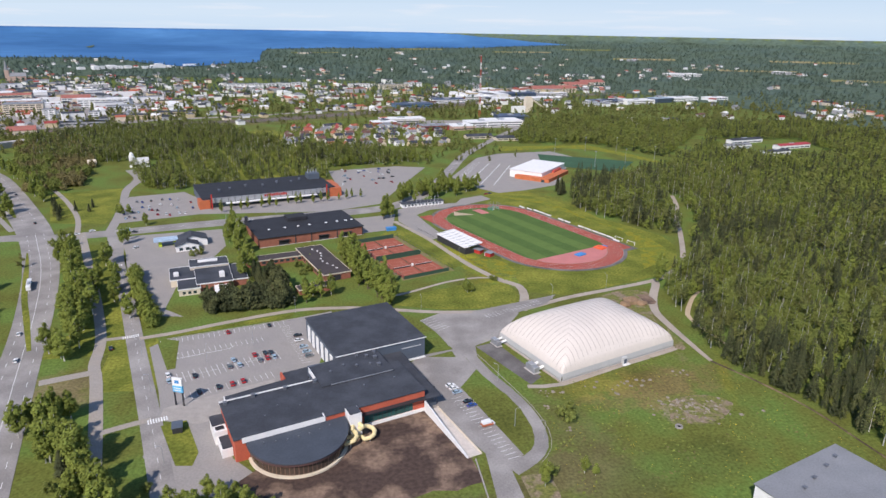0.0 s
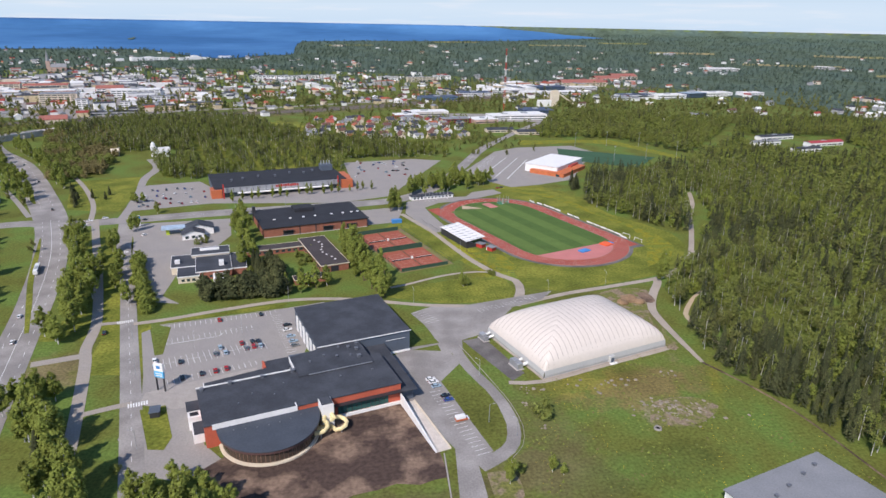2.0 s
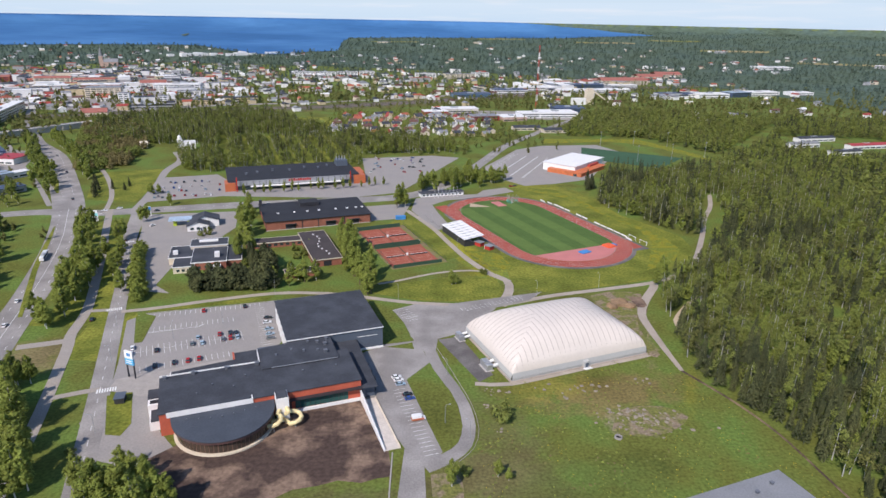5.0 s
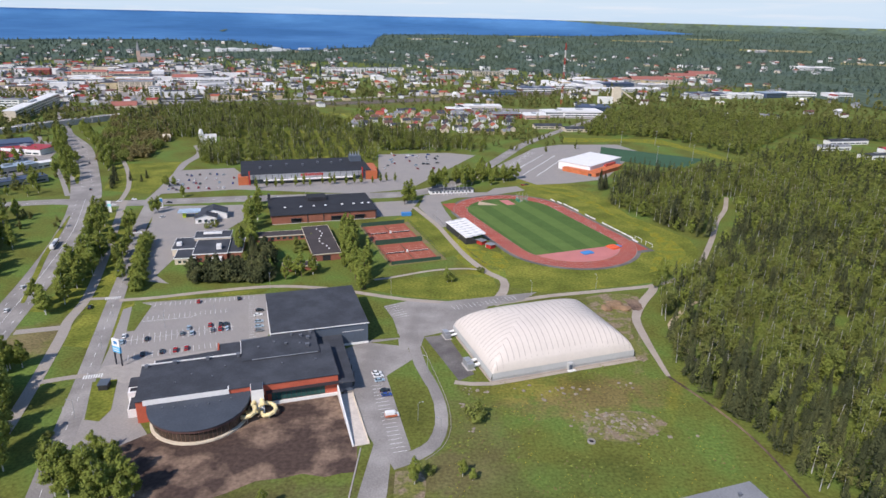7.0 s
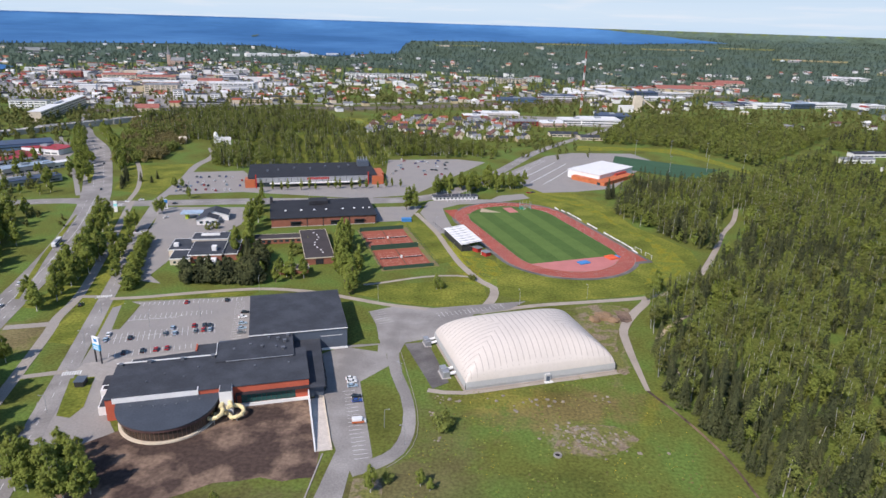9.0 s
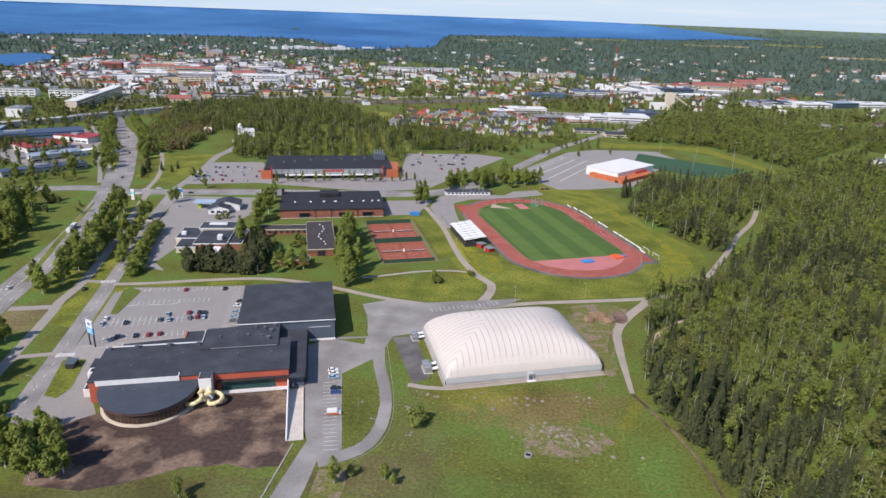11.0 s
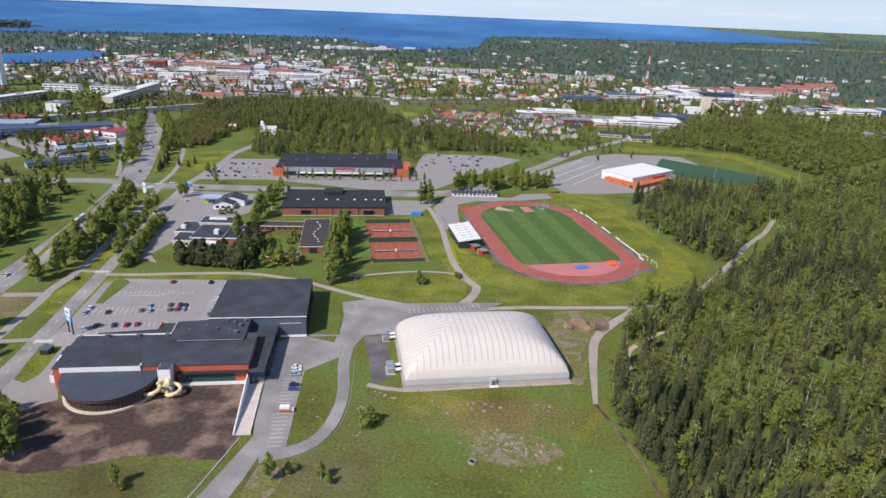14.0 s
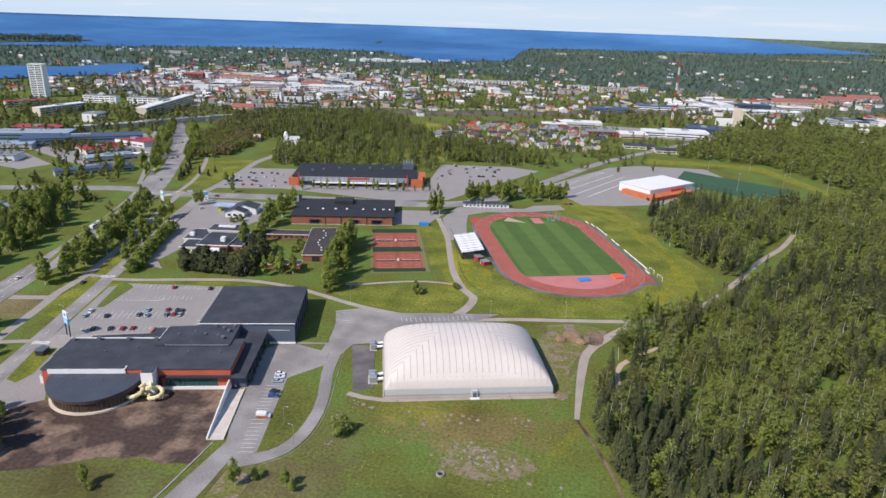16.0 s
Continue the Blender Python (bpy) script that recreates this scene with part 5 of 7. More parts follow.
merged_wood("woodland", [[(440, 150), (440, 640), (300, 640), (365, 668), (408, 716), (430, 740), (500, 800), (640, 1010), (860, 1010), (860, 150)]], 7.2, 68, "mixed wood stretching towards the suburb", mix=(0.54, 0.8), holes=[ROW_GLADE])
LANES = [[(x, 655), (x + 8, 655), (x - 52, 868), (x - 60, 868)] for x in range(-150, 8, 25)]
YARD = [(-122, 655), (-18, 680), (-22, 735), (-62, 862), (-150, 868)]
merged_wood("churchyard_trees", [YARD], 4.3, 110, "conical trees in rows between churchyard lawns", mix=(0.35, 0.62), hs=(6, 12), holes=[[(x, 650), (x + 6.5, 650), (x - 53, 870), (x - 60, 870)] for x in range(-130, 48, 18)])
merged_wood("woodland", [[(-205, 690), (-185, 646), (-160, 645), (-15, 676), (-10, 735), (60, 745), (110, 760), (20, 850), (-55, 866), (-112, 944), (-148, 1012), (-190, 1046), (-330, 1030), (-400, 940), (-380, 880), (-330, 790), (-240, 790)]], 5.8, 130, "park wood of spruces and birches round the churchyard", mix=(0.55, 0.76), hs=(9, 18), holes=[YARD] + LANES + [[(-200, 740), (20, 760), (20, 770), (-200, 750)], [(-240, 735), (-200, 730), (-190, 790), (-245, 795)]])
merged_wood("woodland", [[(412, 740), (640, 1010), (420, 1120), (330, 1060), (250, 872), (360, 856)]], 7.5, 56, "wood behind the artificial turf pitch", mix=(0.66, 0.74))
brown = tagged(new("budding_wood"), "bare brownish budding trees beside the lawn", "woodland", "", "stuff")
acc, acc_green = [], []
for k in range(2300):
    x, y = rng.uniform(-405, -245), rng.uniform(640, 968)
    if inside(x, y, [(-290, 642), (-250, 656), (-264, 760), (-300, 880), (-330, 962), (-400, 905), (-350, 780)]):
        if rng.uniform() < 0.25:
            continue
        (acc if noise.noise((x * 0.03, y * 0.03, 5.0)) > -0.05 else acc_green).append(birch_crown(130, 0.82, rng.uniform(8, 13), 4.0, 0.14) + np.array((x, y, 0)))
tagged(soup("brown_crowns", np.concatenate(acc), LEAF_BROWN, brown), kind="stuff")
tagged(soup("green_crowns", np.concatenate(acc_green), LEAF_BIRCH, brown), kind="stuff")

# ---- tennis courts ----
CLAY_LINE = mat("worn_court_line", (0.50, 0.27, 0.20), 0.9, 0.2, 0.4, 3, 0.2)
TN = thing("tennis_courts", 26.7, 376.3, 0, 20.0, "four red clay tennis courts behind green windscreens", "tennis court")
part("surround", boxes((-1.2, -1.2, 0, 37.4, 84.4, 0.09)), mat("dry_brown_verge", (0.22, 0.17, 0.09), 0.95, 0.2, 0.1, 0.8, 0.2, tint=(0.15, 0.16, 0.04)), TN, "dry brown grass round the clay")
part("clay", boxes((0.6, 1.0, 0, 33.2, 38.0, 0.13)), CLAY, TN)
part("clay", boxes((0.6, 41.6, 0, 33.2, 80.6, 0.13)), CLAY, TN)
for cx in (8.6, 25.2):
    for cy in (19.5, 61.0):
        for q in ((-5.5, -11.9, 5.5, -11.7), (-5.5, 11.7, 5.5, 11.9), (-5.55, -11.9, -5.4, 11.9), (5.4, -11.9, 5.55, 11.9), (-4.2, -11.9, -4.05, 11.9), (4.05, -11.9, 4.2, 11.9), (-4.1, -6.5, 4.1, -6.3), (-4.1, 6.3, 4.1, 6.5), (-0.08, -6.4, 0.08, 6.4)):
            part("court_line", boxes((cx + q[0], cy + q[1], 0.1, cx + q[2], cy + q[3], 0.15)), CLAY_LINE, TN)
        net = part("net", boxes((cx - 6.4, cy - 0.04, 0.13, cx + 6.4, cy + 0.04, 1.0)), DARK_METAL, TN)
        part("net_band", boxes((cx - 6.4, cy - 0.09, 0.98, cx + 6.4, cy + 0.09, 1.12)), WHITE, net)
for v, h in ((0.3, 2.4), (38.6, 2.8), (41.0, 2.8), (81.2, 3.0)):
    part("windscreen", boxes((0.2, v, 0.1, 33.6, v + 0.12, h)), GREEN_NET, TN, "dark green windscreen")
for u in (-0.4, 36.4):
    for v in np.arange(0, 84, 5.0):
        part("fence_post", boxes((u - 0.05, v - 0.05, 0, u + 0.05, v + 0.05, 3.4)), GREEN_NET, TN)
    part("fence_rail", boxes((u - 0.04, 0, 3.3, u + 0.04, 83.4, 3.4)), GREEN_NET, TN)
    part("fence_rail", boxes((u - 0.04, 0, 1.1, u + 0.04, 83.4, 1.2)), GREEN_NET, TN)
part("divider", boxes((16.8, 1.2, 0.12, 17.0, 37.8, 0.5)), GREEN_NET, TN)
part("divider", boxes((16.8, 42, 0.12, 17.0, 80.4, 0.5)), GREEN_NET, TN)
for u, v in ((16.9, 20), (16.9, 61), (16.6, 40.2), (33.6, 42)):
    part("umpire_chair", boxes((u - 0.6, v - 0.5, 0.13, u + 0.6, v + 0.5, 1.9)), WHITE, TN)
tent = thing("blue_shelter", 31, 484, 0, 10, "small bright blue shelter beside the courts", "shelter")
part("roof", boxes((-4, -2, 2.2, 4, 2, 2.6)), BLUE, tent)
part("body", boxes((-3.8, -1.8, 0, 3.8, 1.8, 2.2)), BLUE, tent)

# ---- stadium fittings ----


def in_stadium(name, u, v, rz=0, label="", category="", group=""):
    m = pose(132.4, 464.2, 0, 0, 0, -68.3) @ pose(u, v, 0.19, 0, 0, rz)
    ob = new(name)
    ob.matrix_world = m
    return tagged(ob, label, category, group)


mt = in_stadium("landing_mat", 64, 2, 8, "blue high jump landing mat on the end zone", "landing mat")
part("pad", boxes((-2.5, -4, 0, 2.5, 4, 0.8), bevel=0.1), BLUE, mt)
mt = in_stadium("landing_mat", 60, 27, 10, "orange and blue pole vault mat", "landing mat")
part("pad", boxes((-3.5, -4.5, 0, 3.5, 2.5, 1.0), bevel=0.1), mat("vivid_orange", (0.75, 0.12, 0.04), 0.6), mt)
part("front_pad", boxes((-2, 2.6, 0, 2, 5.6, 0.7), bevel=0.1), BLUE, mt)
cg = in_stadium("throwing_cage", -66, 22, 0, "green netted throwing cage on the pitch", "throwing cage")
for k in range(9):
    a = math.radians(40 + k * 35)
    part("post", tube(bmesh.new(), [(5 * math.cos(a), 5 * math.sin(a), 0), (5 * math.cos(a), 5 * math.sin(a), 6.2)], 0.12, 6), METAL, cg)
    if k < 8:
        b = math.radians(40 + (k + 1) * 35)
        for z in (0.1, 0.9, 1.7):
            part("net_panel", tube(bmesh.new(), [(5 * math.cos(a), 5 * math.sin(a), z + 0.3), (5 * math.cos(b), 5 * math.sin(b), z + 0.3)], 0.16, 5), mat("cage_net", (0.05, 0.35, 0.25)) if "cage_net" not in MATS else MATS["cage_net"], cg)
part("throwing_circle", tube(bmesh.new(), [(0, 0, 0.0), (0, 0, 0.06)], 1.3, 16), CONCRETE, cg)
for u in np.arange(-58, 62, 8.0):
    if rng0.uniform() < 0.75:
        bd = in_stadium("advert_board", u, 51.4 if abs(u) < 45 else 51.4 - (abs(u) - 45) * 0.25, 0, "white trackside advertising board", "board", "trackside boards")
        part("panel", boxes((-3.4, -0.06, 0.1, 3.4, 0.06, 1.1)), WHITE, bd)
        for w in (-2.6, 2.6):
            part("leg", boxes((w - 0.05, -0.05, -0.15, w + 0.05, 0.5, 0.6)), DARK_METAL, bd)
for u, v, rz in ((66, 52, 0), (54, 52, 0)):
    gl = in_stadium("goal", u, v, rz, "white football goal frame", "goal", "football goals")
    for w in (-3.6, 3.6):
        part("post", boxes((w - 0.1, -0.1, -0.2, w + 0.1, 0.1, 2.4)), WHITE, gl)
    part("crossbar", boxes((-3.7, -0.1, 2.4, 3.7, 0.1, 2.6)), WHITE, gl)
for k in range(7):
    fp = thing("flag_pole", 61 + k * 3.4, 546 + k * 0.85, 0, 0, "tall white flag pole beside the club house", "flag pole", "flag poles")
    part("pole", tube(bmesh.new(), [(0, 0, 0), (0, 0, 10)], [0.14, 0.06], 6), WHITE, fp)
    part("base", boxes((-0.3, -0.3, 0, 0.3, 0.3, 0.3)), CONCRETE, fp)

# ---- air dome fittings ----
for v, s in ((-9.5, 1.0), (20.5, 0.85)):
    bl = new("blower_unit")
    bl.matrix_world = pose(106.8, 275.0, 0, 0, 0, 19.0) @ pose(-41.5, v, 0)
    tagged(bl, "white dome blower unit with ducts", "blower unit", "dome blowers")
    part("casing", boxes((-1.6 * s, -3.4 * s, 0.2, 1.6 * s, 3.4 * s, 3.2 * s), bevel=0.2), ROOF_GREY if v > 0 else METAL, bl, "grey sheet metal casing")
    part("hood", boxes((-1.9 * s, -1.2, 3.2 * s, 1.0 * s, 2.2, 4.0 * s), bevel=0.15), METAL, bl)
    for w in (-2.2 * s, 2.0 * s):
        part("duct", tube(bmesh.new(), [(1.2 * s, w, 1.6), (3.0, w, 1.7), (4.6, w, 2.0)], 0.75 * s, 10), WHITE, bl)
    part("plinth", boxes((-2.1 * s, -3.9 * s, 0, 2.1 * s, 3.9 * s, 0.2)), CONCRETE, bl)
for u in (2.0,):
    part("door_frame", boxes((u - 1.4, -DW - 1.3, 0, u + 1.4, -DW + 0.1, 3.4), bevel=0.2), MEMBRANE_LOW, DOME)
    part("door", boxes((u - 0.8, -DW - 1.42, 0.1, u + 0.8, -DW - 1.3, 2.5)), GREY_WALL, DOME)
    part("step", boxes((u - 2, -DW - 3, 0, u + 2, -DW - 1.43, 0.25)), WHITE, DOME)

# ---- markings ----
MK = thing("road_markings", 0, 0, 0, 0, "white painted road and parking lines", "markings", "", "structure")


def stroke(a, b, w=0.18, z=0.15, name="line"):
    a, b = Vector((*a, 0)), Vector((*b, 0))
    d = (b - a).normalized() * 1.0
    n = Vector((-d.y, d.x, 0)) * w / 2
    pts = [a + n, a - n, b - n, b + n]
    return [(p.x, p.y, z) for p in pts]


def strokes(name, rows, material=PAINT):
    v = [p for r in rows for p in r]
    return raw(name, v, [(4 * i, 4 * i + 1, 4 * i + 2, 4 * i + 3) for i in range(len(rows))], material, MK)


def stalls(name, a, b, depth, pitch=2.55, both=False, w=0.16):
    a, b = np.array(a, float), np.array(b, float)
    L = np.linalg.norm(b - a)
    d = (b - a) / L
    n = np.array((-d[1], d[0]))
    rows = []
    for s in np.arange(0, L + 0.1, pitch):
        p = a + d * s
        rows.append(stroke(p - n * depth * (0.5 if both else 0), p + n * depth * (0.5 if both else 1), w))
    if both:
        rows.append(stroke(a, b, w))
    tagged(strokes(name, rows), kind="stuff")


stalls("stall_lines", (-105, 306.5), (-44, 321.5), 5)
stalls("stall_lines", (-97, 291), (-55, 303.5), 5)
tagged(strokes("island_line", [stroke((-97.5, 290), (-71, 297.5), 0.25), stroke((-71, 297.5), (-69.5, 300.5), 0.25), stroke((-97.5, 290), (-95, 297), 0.25)]), kind="stuff")
stalls("stall_lines", (-93, 270.5), (-46.5, 287.5), 10, both=True)
stalls("stall_lines", (-84, 252.5), (-47, 266.5), 5)
stalls("stall_lines", (-31, 278), (-43, 320), 5)
stalls("stall_lines", (45.5, 191.5), (33, 236), 5.2)
patch("apron", [(58, 306), (66, 309), (104, 326), (114, 338), (100, 334), (70, 325.5), (58, 322)], 0.10, ASPHALT, "asphalt parking strip behind the air dome")
stalls("stall_lines", (66, 312), (103, 328), 5)
stalls("stall_lines", (27, 314), (35, 300), 8)
for a, b in (((130, 640), (178, 735)), ((142, 632), (190, 730)), ((154, 626), (200, 722))):
    tagged(strokes("lot_line", [stroke(a, b, 0.7)]), kind="stuff")
stalls("stall_lines", (135, 670), (170, 745), 8, 3.0, w=0.3)
rows = []
for c, d, n in (((-92, 238.5), (0.95, 0.3), 8), ((-121.5, 319), (0.95, 0.3), 8), ((-157, 430), (0.95, 0.3), 7)):
    d = np.array(d) / np.hypot(*d)
    for k in range(n):
        p = np.array(c) + d * (k - n / 2) * 1.0
        q = np.array((-d[1], d[0]))
        rows.append(stroke(p - q * 1.6, p + q * 1.6, 0.55, 0.16))
tagged(strokes("zebra_bar", rows), kind="stuff")
rows = []
line = smooth_line([(-62, 130), (-75, 172), (-95, 238), (-116, 305), (-137, 372), (-160, 440)], 3)
for p, q in zip(line[::3], line[1::3]):
    rows.append(stroke(p, q, 0.16))
for off in (0.0, 5.4, -5.4):
    line = offset_line(smooth_line([(-120, 120), (-143, 210), (-163, 288), (-180, 355), (-203, 430), (-236, 512)], 4), off)
    for i in range(0, len(line) - 1, 3 if off else 1):
        rows.append(stroke(line[i], line[i + 1], 0.2))
for pts, w in (([(-260, 499), (-300, 487), (-400, 455)], 0.2), ([(-170, 510), (-111, 522), (-12, 539)], 0.2), ([(118, 690), (160, 790), (206, 870)], 0.25)):
    line = smooth_line(pts, 4)
    for i in range(0, len(line) - 1, 2):
        rows.append(stroke(line[i], line[i + 1], w))
for off in (-4.2, 4.2):
    line = offset_line(smooth_line([(-255, 552), (-290, 615), (-345, 715), (-400, 790)], 4), off)
    for i in range(0, len(line) - 1, 3):
        rows.append(stroke(line[i], line[i + 1], 0.22))
for k in range(9):
    rows.append(stroke((-211 + k * 0.3, 487 + k * 1.5), (-206 + k * 0.3, 487.5 + k * 1.5), 0.6))
tagged(strokes("lane_dash", rows), kind="stuff")

# kerb lines round the yards and islands


def kerb(pts, closed=True, w=0.16):
    p = [np.array(q, float) for q in pts] + ([np.array(pts[0], float)] if closed else [])
    ribbon("kerb", p, w, 0.24, KERB, "pale kerb stones", straight=True)


kerb([(18.2, 226.2), (27.6, 193.6)], False)
kerb([(28.5, 192.5), (27.5, 165), (23, 120)], False, 0.5)
kerb([(-103.5, 313.5), (-43, 327.5), (-22, 333)], False)
ribbon("kerb", [(47.5, 276), (51, 264), (54.5, 250), (58, 236), (61, 222), (62, 206), (58.8, 194), (52.5, 186.5)], 0.16, 0.20, KERB, "pale kerb stones")
patch("grass_island", [(-107, 309), (-103.5, 313), (-97, 310), (-93.5, 281), (-97, 280)], 0.17, GRASS, "lawn island at the car park entrance")
patch("grass_strip", [(-104, 315), (-43, 329), (-40, 336), (-100, 319.5)], 0.06, LAWN, "mown strip between path and car park")
patch("lawn", [(-90.5, 234), (-81, 236.5), (-73, 214), (-74, 206), (-80, 207)], 0.1, LAWN, "lawn beside the street")
ribbon("gravel_strip", [(64, 239), (80, 238.2), (115, 250), (150, 262), (154, 268)], [3, 2.4, 2.4, 2.4, 3], 0.05, GRAVEL, "worn gravel strip along the dome")
patch("bare_ground", [(150, 325), (160, 330), (170, 318), (162, 300), (156, 280), (150, 285), (145, 305)], 0.04, DRY, "worn bare ground beside the dome", smooth=True)
EARTH = mat("worn_earth", (0.26, 0.20, 0.135), 0.95, 0.2, 0.16, 0.9, 0.35, tint=(0.135, 0.138, 0.036), edge=(0.42, 0.54))
patch("bare_ground", [(141, 332), (156, 338), (172, 334), (166, 316), (158, 300), (155, 280), (156, 262), (150, 262), (149, 285), (144, 305)], 0.055, EARTH, "trampled earth between dome and wood", smooth=True)
patch("bare_ground", [(163, 330), (170, 330), (170, 318), (164, 316)], 0.09, SOIL, "dark turned soil beside the mounds", smooth=True)
patch("bare_ground", [(42, 180), (51, 180), (53, 172), (51, 164), (43, 164)], 0.06, EARTH, "dry rough ground at the driveway's end", smooth=True)
patch("bare_ground", [(114, 203), (122, 217), (140, 219), (148, 211), (136, 201), (124, 199)], 0.035, EARTH, "stony rough ground in the field", smooth=True)

# ---- vehicles ----


def car(colour, kind="car"):
    L, W, H = (4.5, 1.8, 1.45) if kind == "car" else (5.6, 2.05, 2.35)
    words = {"car": "parked %s car on grey asphalt", "van": "parked %s van on grey asphalt"}[kind] % colour[0]
    c = thing(kind, 0, 0, 0, 0, words, kind, "parked vehicles")
    if kind == "car":
        side = [(-2.25, 0.35), (-2.25, 0.75), (-1.9, 0.92), (0.75, 0.95), (1.9, 0.85), (2.25, 0.65), (2.25, 0.35)]
        cab = [(-1.85, 0.9), (-1.35, 1.42), (0.25, 1.45), (1.0, 0.93)]
    else:
        side = [(-2.8, 0.4), (-2.8, 2.25), (-2.6, 2.35), (0.9, 2.35), (1.3, 2.2), (1.9, 1.25), (2.75, 1.05), (2.8, 0.4)]
        cab = [(1.0, 1.3), (1.05, 2.15), (1.28, 2.12), (1.85, 1.3)]
    for nm, prof, w, m in (("body", side, W / 2, colour[1]), ("window", cab, W / 2 - (0.12 if kind == "car" else -0.02), GLASS)):
        bm = bmesh.new()
        a, b = [bm.verts.new((x, -w, z)) for x, z in prof], [bm.verts.new((x, w, z)) for x, z in prof]
        bm.faces.new(a)
        bm.faces.new(b[::-1])
        for i in range(len(prof)):
            bm.faces.new((a[i], a[(i + 1) % len(prof)], b[(i + 1) % len(prof)], b[i]))
        bmesh.ops.recalc_face_normals(bm, faces=bm.faces)
        bmesh.ops.bevel(bm, geom=list(bm.edges), offset=0.07, segments=1, affect="EDGES")
        part(nm, bm, m, c)
    if kind == "car":
        part("roof", boxes((-1.3, -W / 2 + 0.16, 1.42, 0.2, W / 2 - 0.16, 1.5)), colour[1], c)
    for x in (-L * 0.3, L * 0.31):
        for s in (-1, 1):
            wheel = part("wheel", tube(bmesh.new(), [(x, s * (W / 2 - 0.22), 0.33), (x, s * (W / 2 + 0.01), 0.33)], 0.33, 12), RUBBER, c)
            part("rim", tube(bmesh.new(), [(x, s * (W / 2), 0.33), (x, s * (W / 2 + 0.025), 0.33)], 0.2, 8), METAL, wheel)
    for s in (-1, 1):
        part("headlight", boxes((L / 2 - 0.06, s * 0.6 - 0.2, 0.6, L / 2 + 0.02, s * 0.6 + 0.2, 0.76)), WHITE, c)
        part("tail_light", boxes((-L / 2 - 0.02, s * 0.65 - 0.15, 0.68, -L / 2 + 0.06, s * 0.65 + 0.15, 0.86)), RED, c)
    return c


def gloss(name, col):
    return mat(name, col, 0.25, 0.03, 0.3, 3, 0.03, spec=0.6)


COLOURS = {"white": gloss("white_car_paint", (0.75, 0.75, 0.74)), "black": gloss("black_car_paint", (0.02, 0.02, 0.025)), "red": gloss("red_car_paint", (0.35, 0.015, 0.015)), "blue": gloss("blue_car_paint", (0.03, 0.07, 0.25)), "grey": gloss("grey_car_paint", (0.15, 0.16, 0.17)), "silver": gloss("pale_blue_car_paint", (0.32, 0.42, 0.50))}
CARS = {}


def park(colour, x, y, rz, kind="car"):
    m = pose(x, y, 0.12, 0, 0, rz)
    if (colour, kind) not in CARS:
        CARS[colour, kind] = car((colour, COLOURS[colour]), kind)
        CARS[colour, kind].matrix_world = m
        return CARS[colour, kind]
    return copy_thing(CARS[colour, kind], m)


for colour, x, y in (("white", -95.5, 274.5), ("silver", -94, 268.8), ("black", -83.5, 272), ("grey", -69, 278.2), ("silver", -68, 284.5), ("silver", -64.5, 279), ("red", -58.5, 288), ("grey", -55.5, 282.5), ("black", -53.6, 289.2), ("black", -50.8, 289.3), ("red", -52.2, 284), ("silver", -49, 284.8), ("black", -79.3, 257.4), ("black", -71.6, 260.2), ("red", -66, 262), ("red", -61.5, 263.8), ("red", -73.9, 315.4), ("black", -53.5, 320.6)):
    park(colour, x, y, 107 + rng0.uniform(-2, 2))
for colour, x, y in (("black", -38.2, 306), ("white", -37.6, 300.5), ("silver", -35.2, 293), ("silver", -33.6, 287.5), ("grey", -32.4, 283)):
    park(colour, x, y, 17)
for colour, x, y, k in (("white", 30.6, 242, "car"), ("silver", 31.4, 238.6, "car"), ("white", 29.6, 244.6, "car"), ("black", 34.4, 230.5, "car"), ("blue", 35.3, 227.3, "car")):
    park(colour, x, y, 15, k)
van = park("white", 38.6, 212.8, 14, "van")
part("orange_band", boxes((-2.85, -1.08, 0.40, 2.0, 1.08, 1.25)), ORANGE, van, "orange lower side")
names = list(COLOURS)
for k in range(44):
    u, v = (k % 11) * 5.0 + rng0.uniform(-2, 2), (k // 11) * 17 + rng0.uniform(-4, 4)
    if rng0.uniform() < 0.6:
        park(names[int(rng0.integers(6))], -182 + u + v * -0.12, 545 + v + u * 0.28, 106)
for k in range(26):
    park(names[int(rng0.integers(6))], rng0.uniform(0, 60), rng0.uniform(640, 720), rng0.uniform(0, 180))
for colour, x, y, rz in (("black", -160, 432, 107), ("black", -164, 505, 10), ("white", -80, 526, 10), ("white", -196, 512, 20), ("black", -246, 540, 118), ("black", -298, 640, 120), ("grey", -345, 718, 120), ("white", -168, 300, 104), ("white", -178, 330, 104), ("black", 140, 590, 15), ("red", 136, 588, 15), ("black", -128, 306, 107), ("white", -154, 466, 60), ("silver", -118, 474, 10), ("white", -205, 505, 15)):
    park(colour, x, y, rz)
BUS = thing("bus", -198.0, 398, 0.12, 107, "long white bus on the carriageway", "bus")
part("body", boxes((-7.5, -1.3, 0.45, 7.5, 1.3, 3.2), bevel=0.2), COLOURS["white"], BUS)
for s in (-1, 1):
    part("window_band", boxes((-7.0, s * 1.31 - 0.02, 1.5, 7.0, s * 1.31 + 0.02, 2.6)), GLASS, BUS)
    for x in (-4.8, 4.8):
        part("wheel", tube(bmesh.new(), [(x, s * 1.0, 0.5), (x, s * 1.32, 0.5)], 0.5, 12), RUBBER, BUS)
part("windscreen", boxes((7.48, -1.15, 1.2, 7.54, 1.15, 2.8)), GLASS, BUS)
part("roof_unit", boxes((-4, -0.8, 3.2, 1, 0.8, 3.5), bevel=0.05), METAL, BUS)

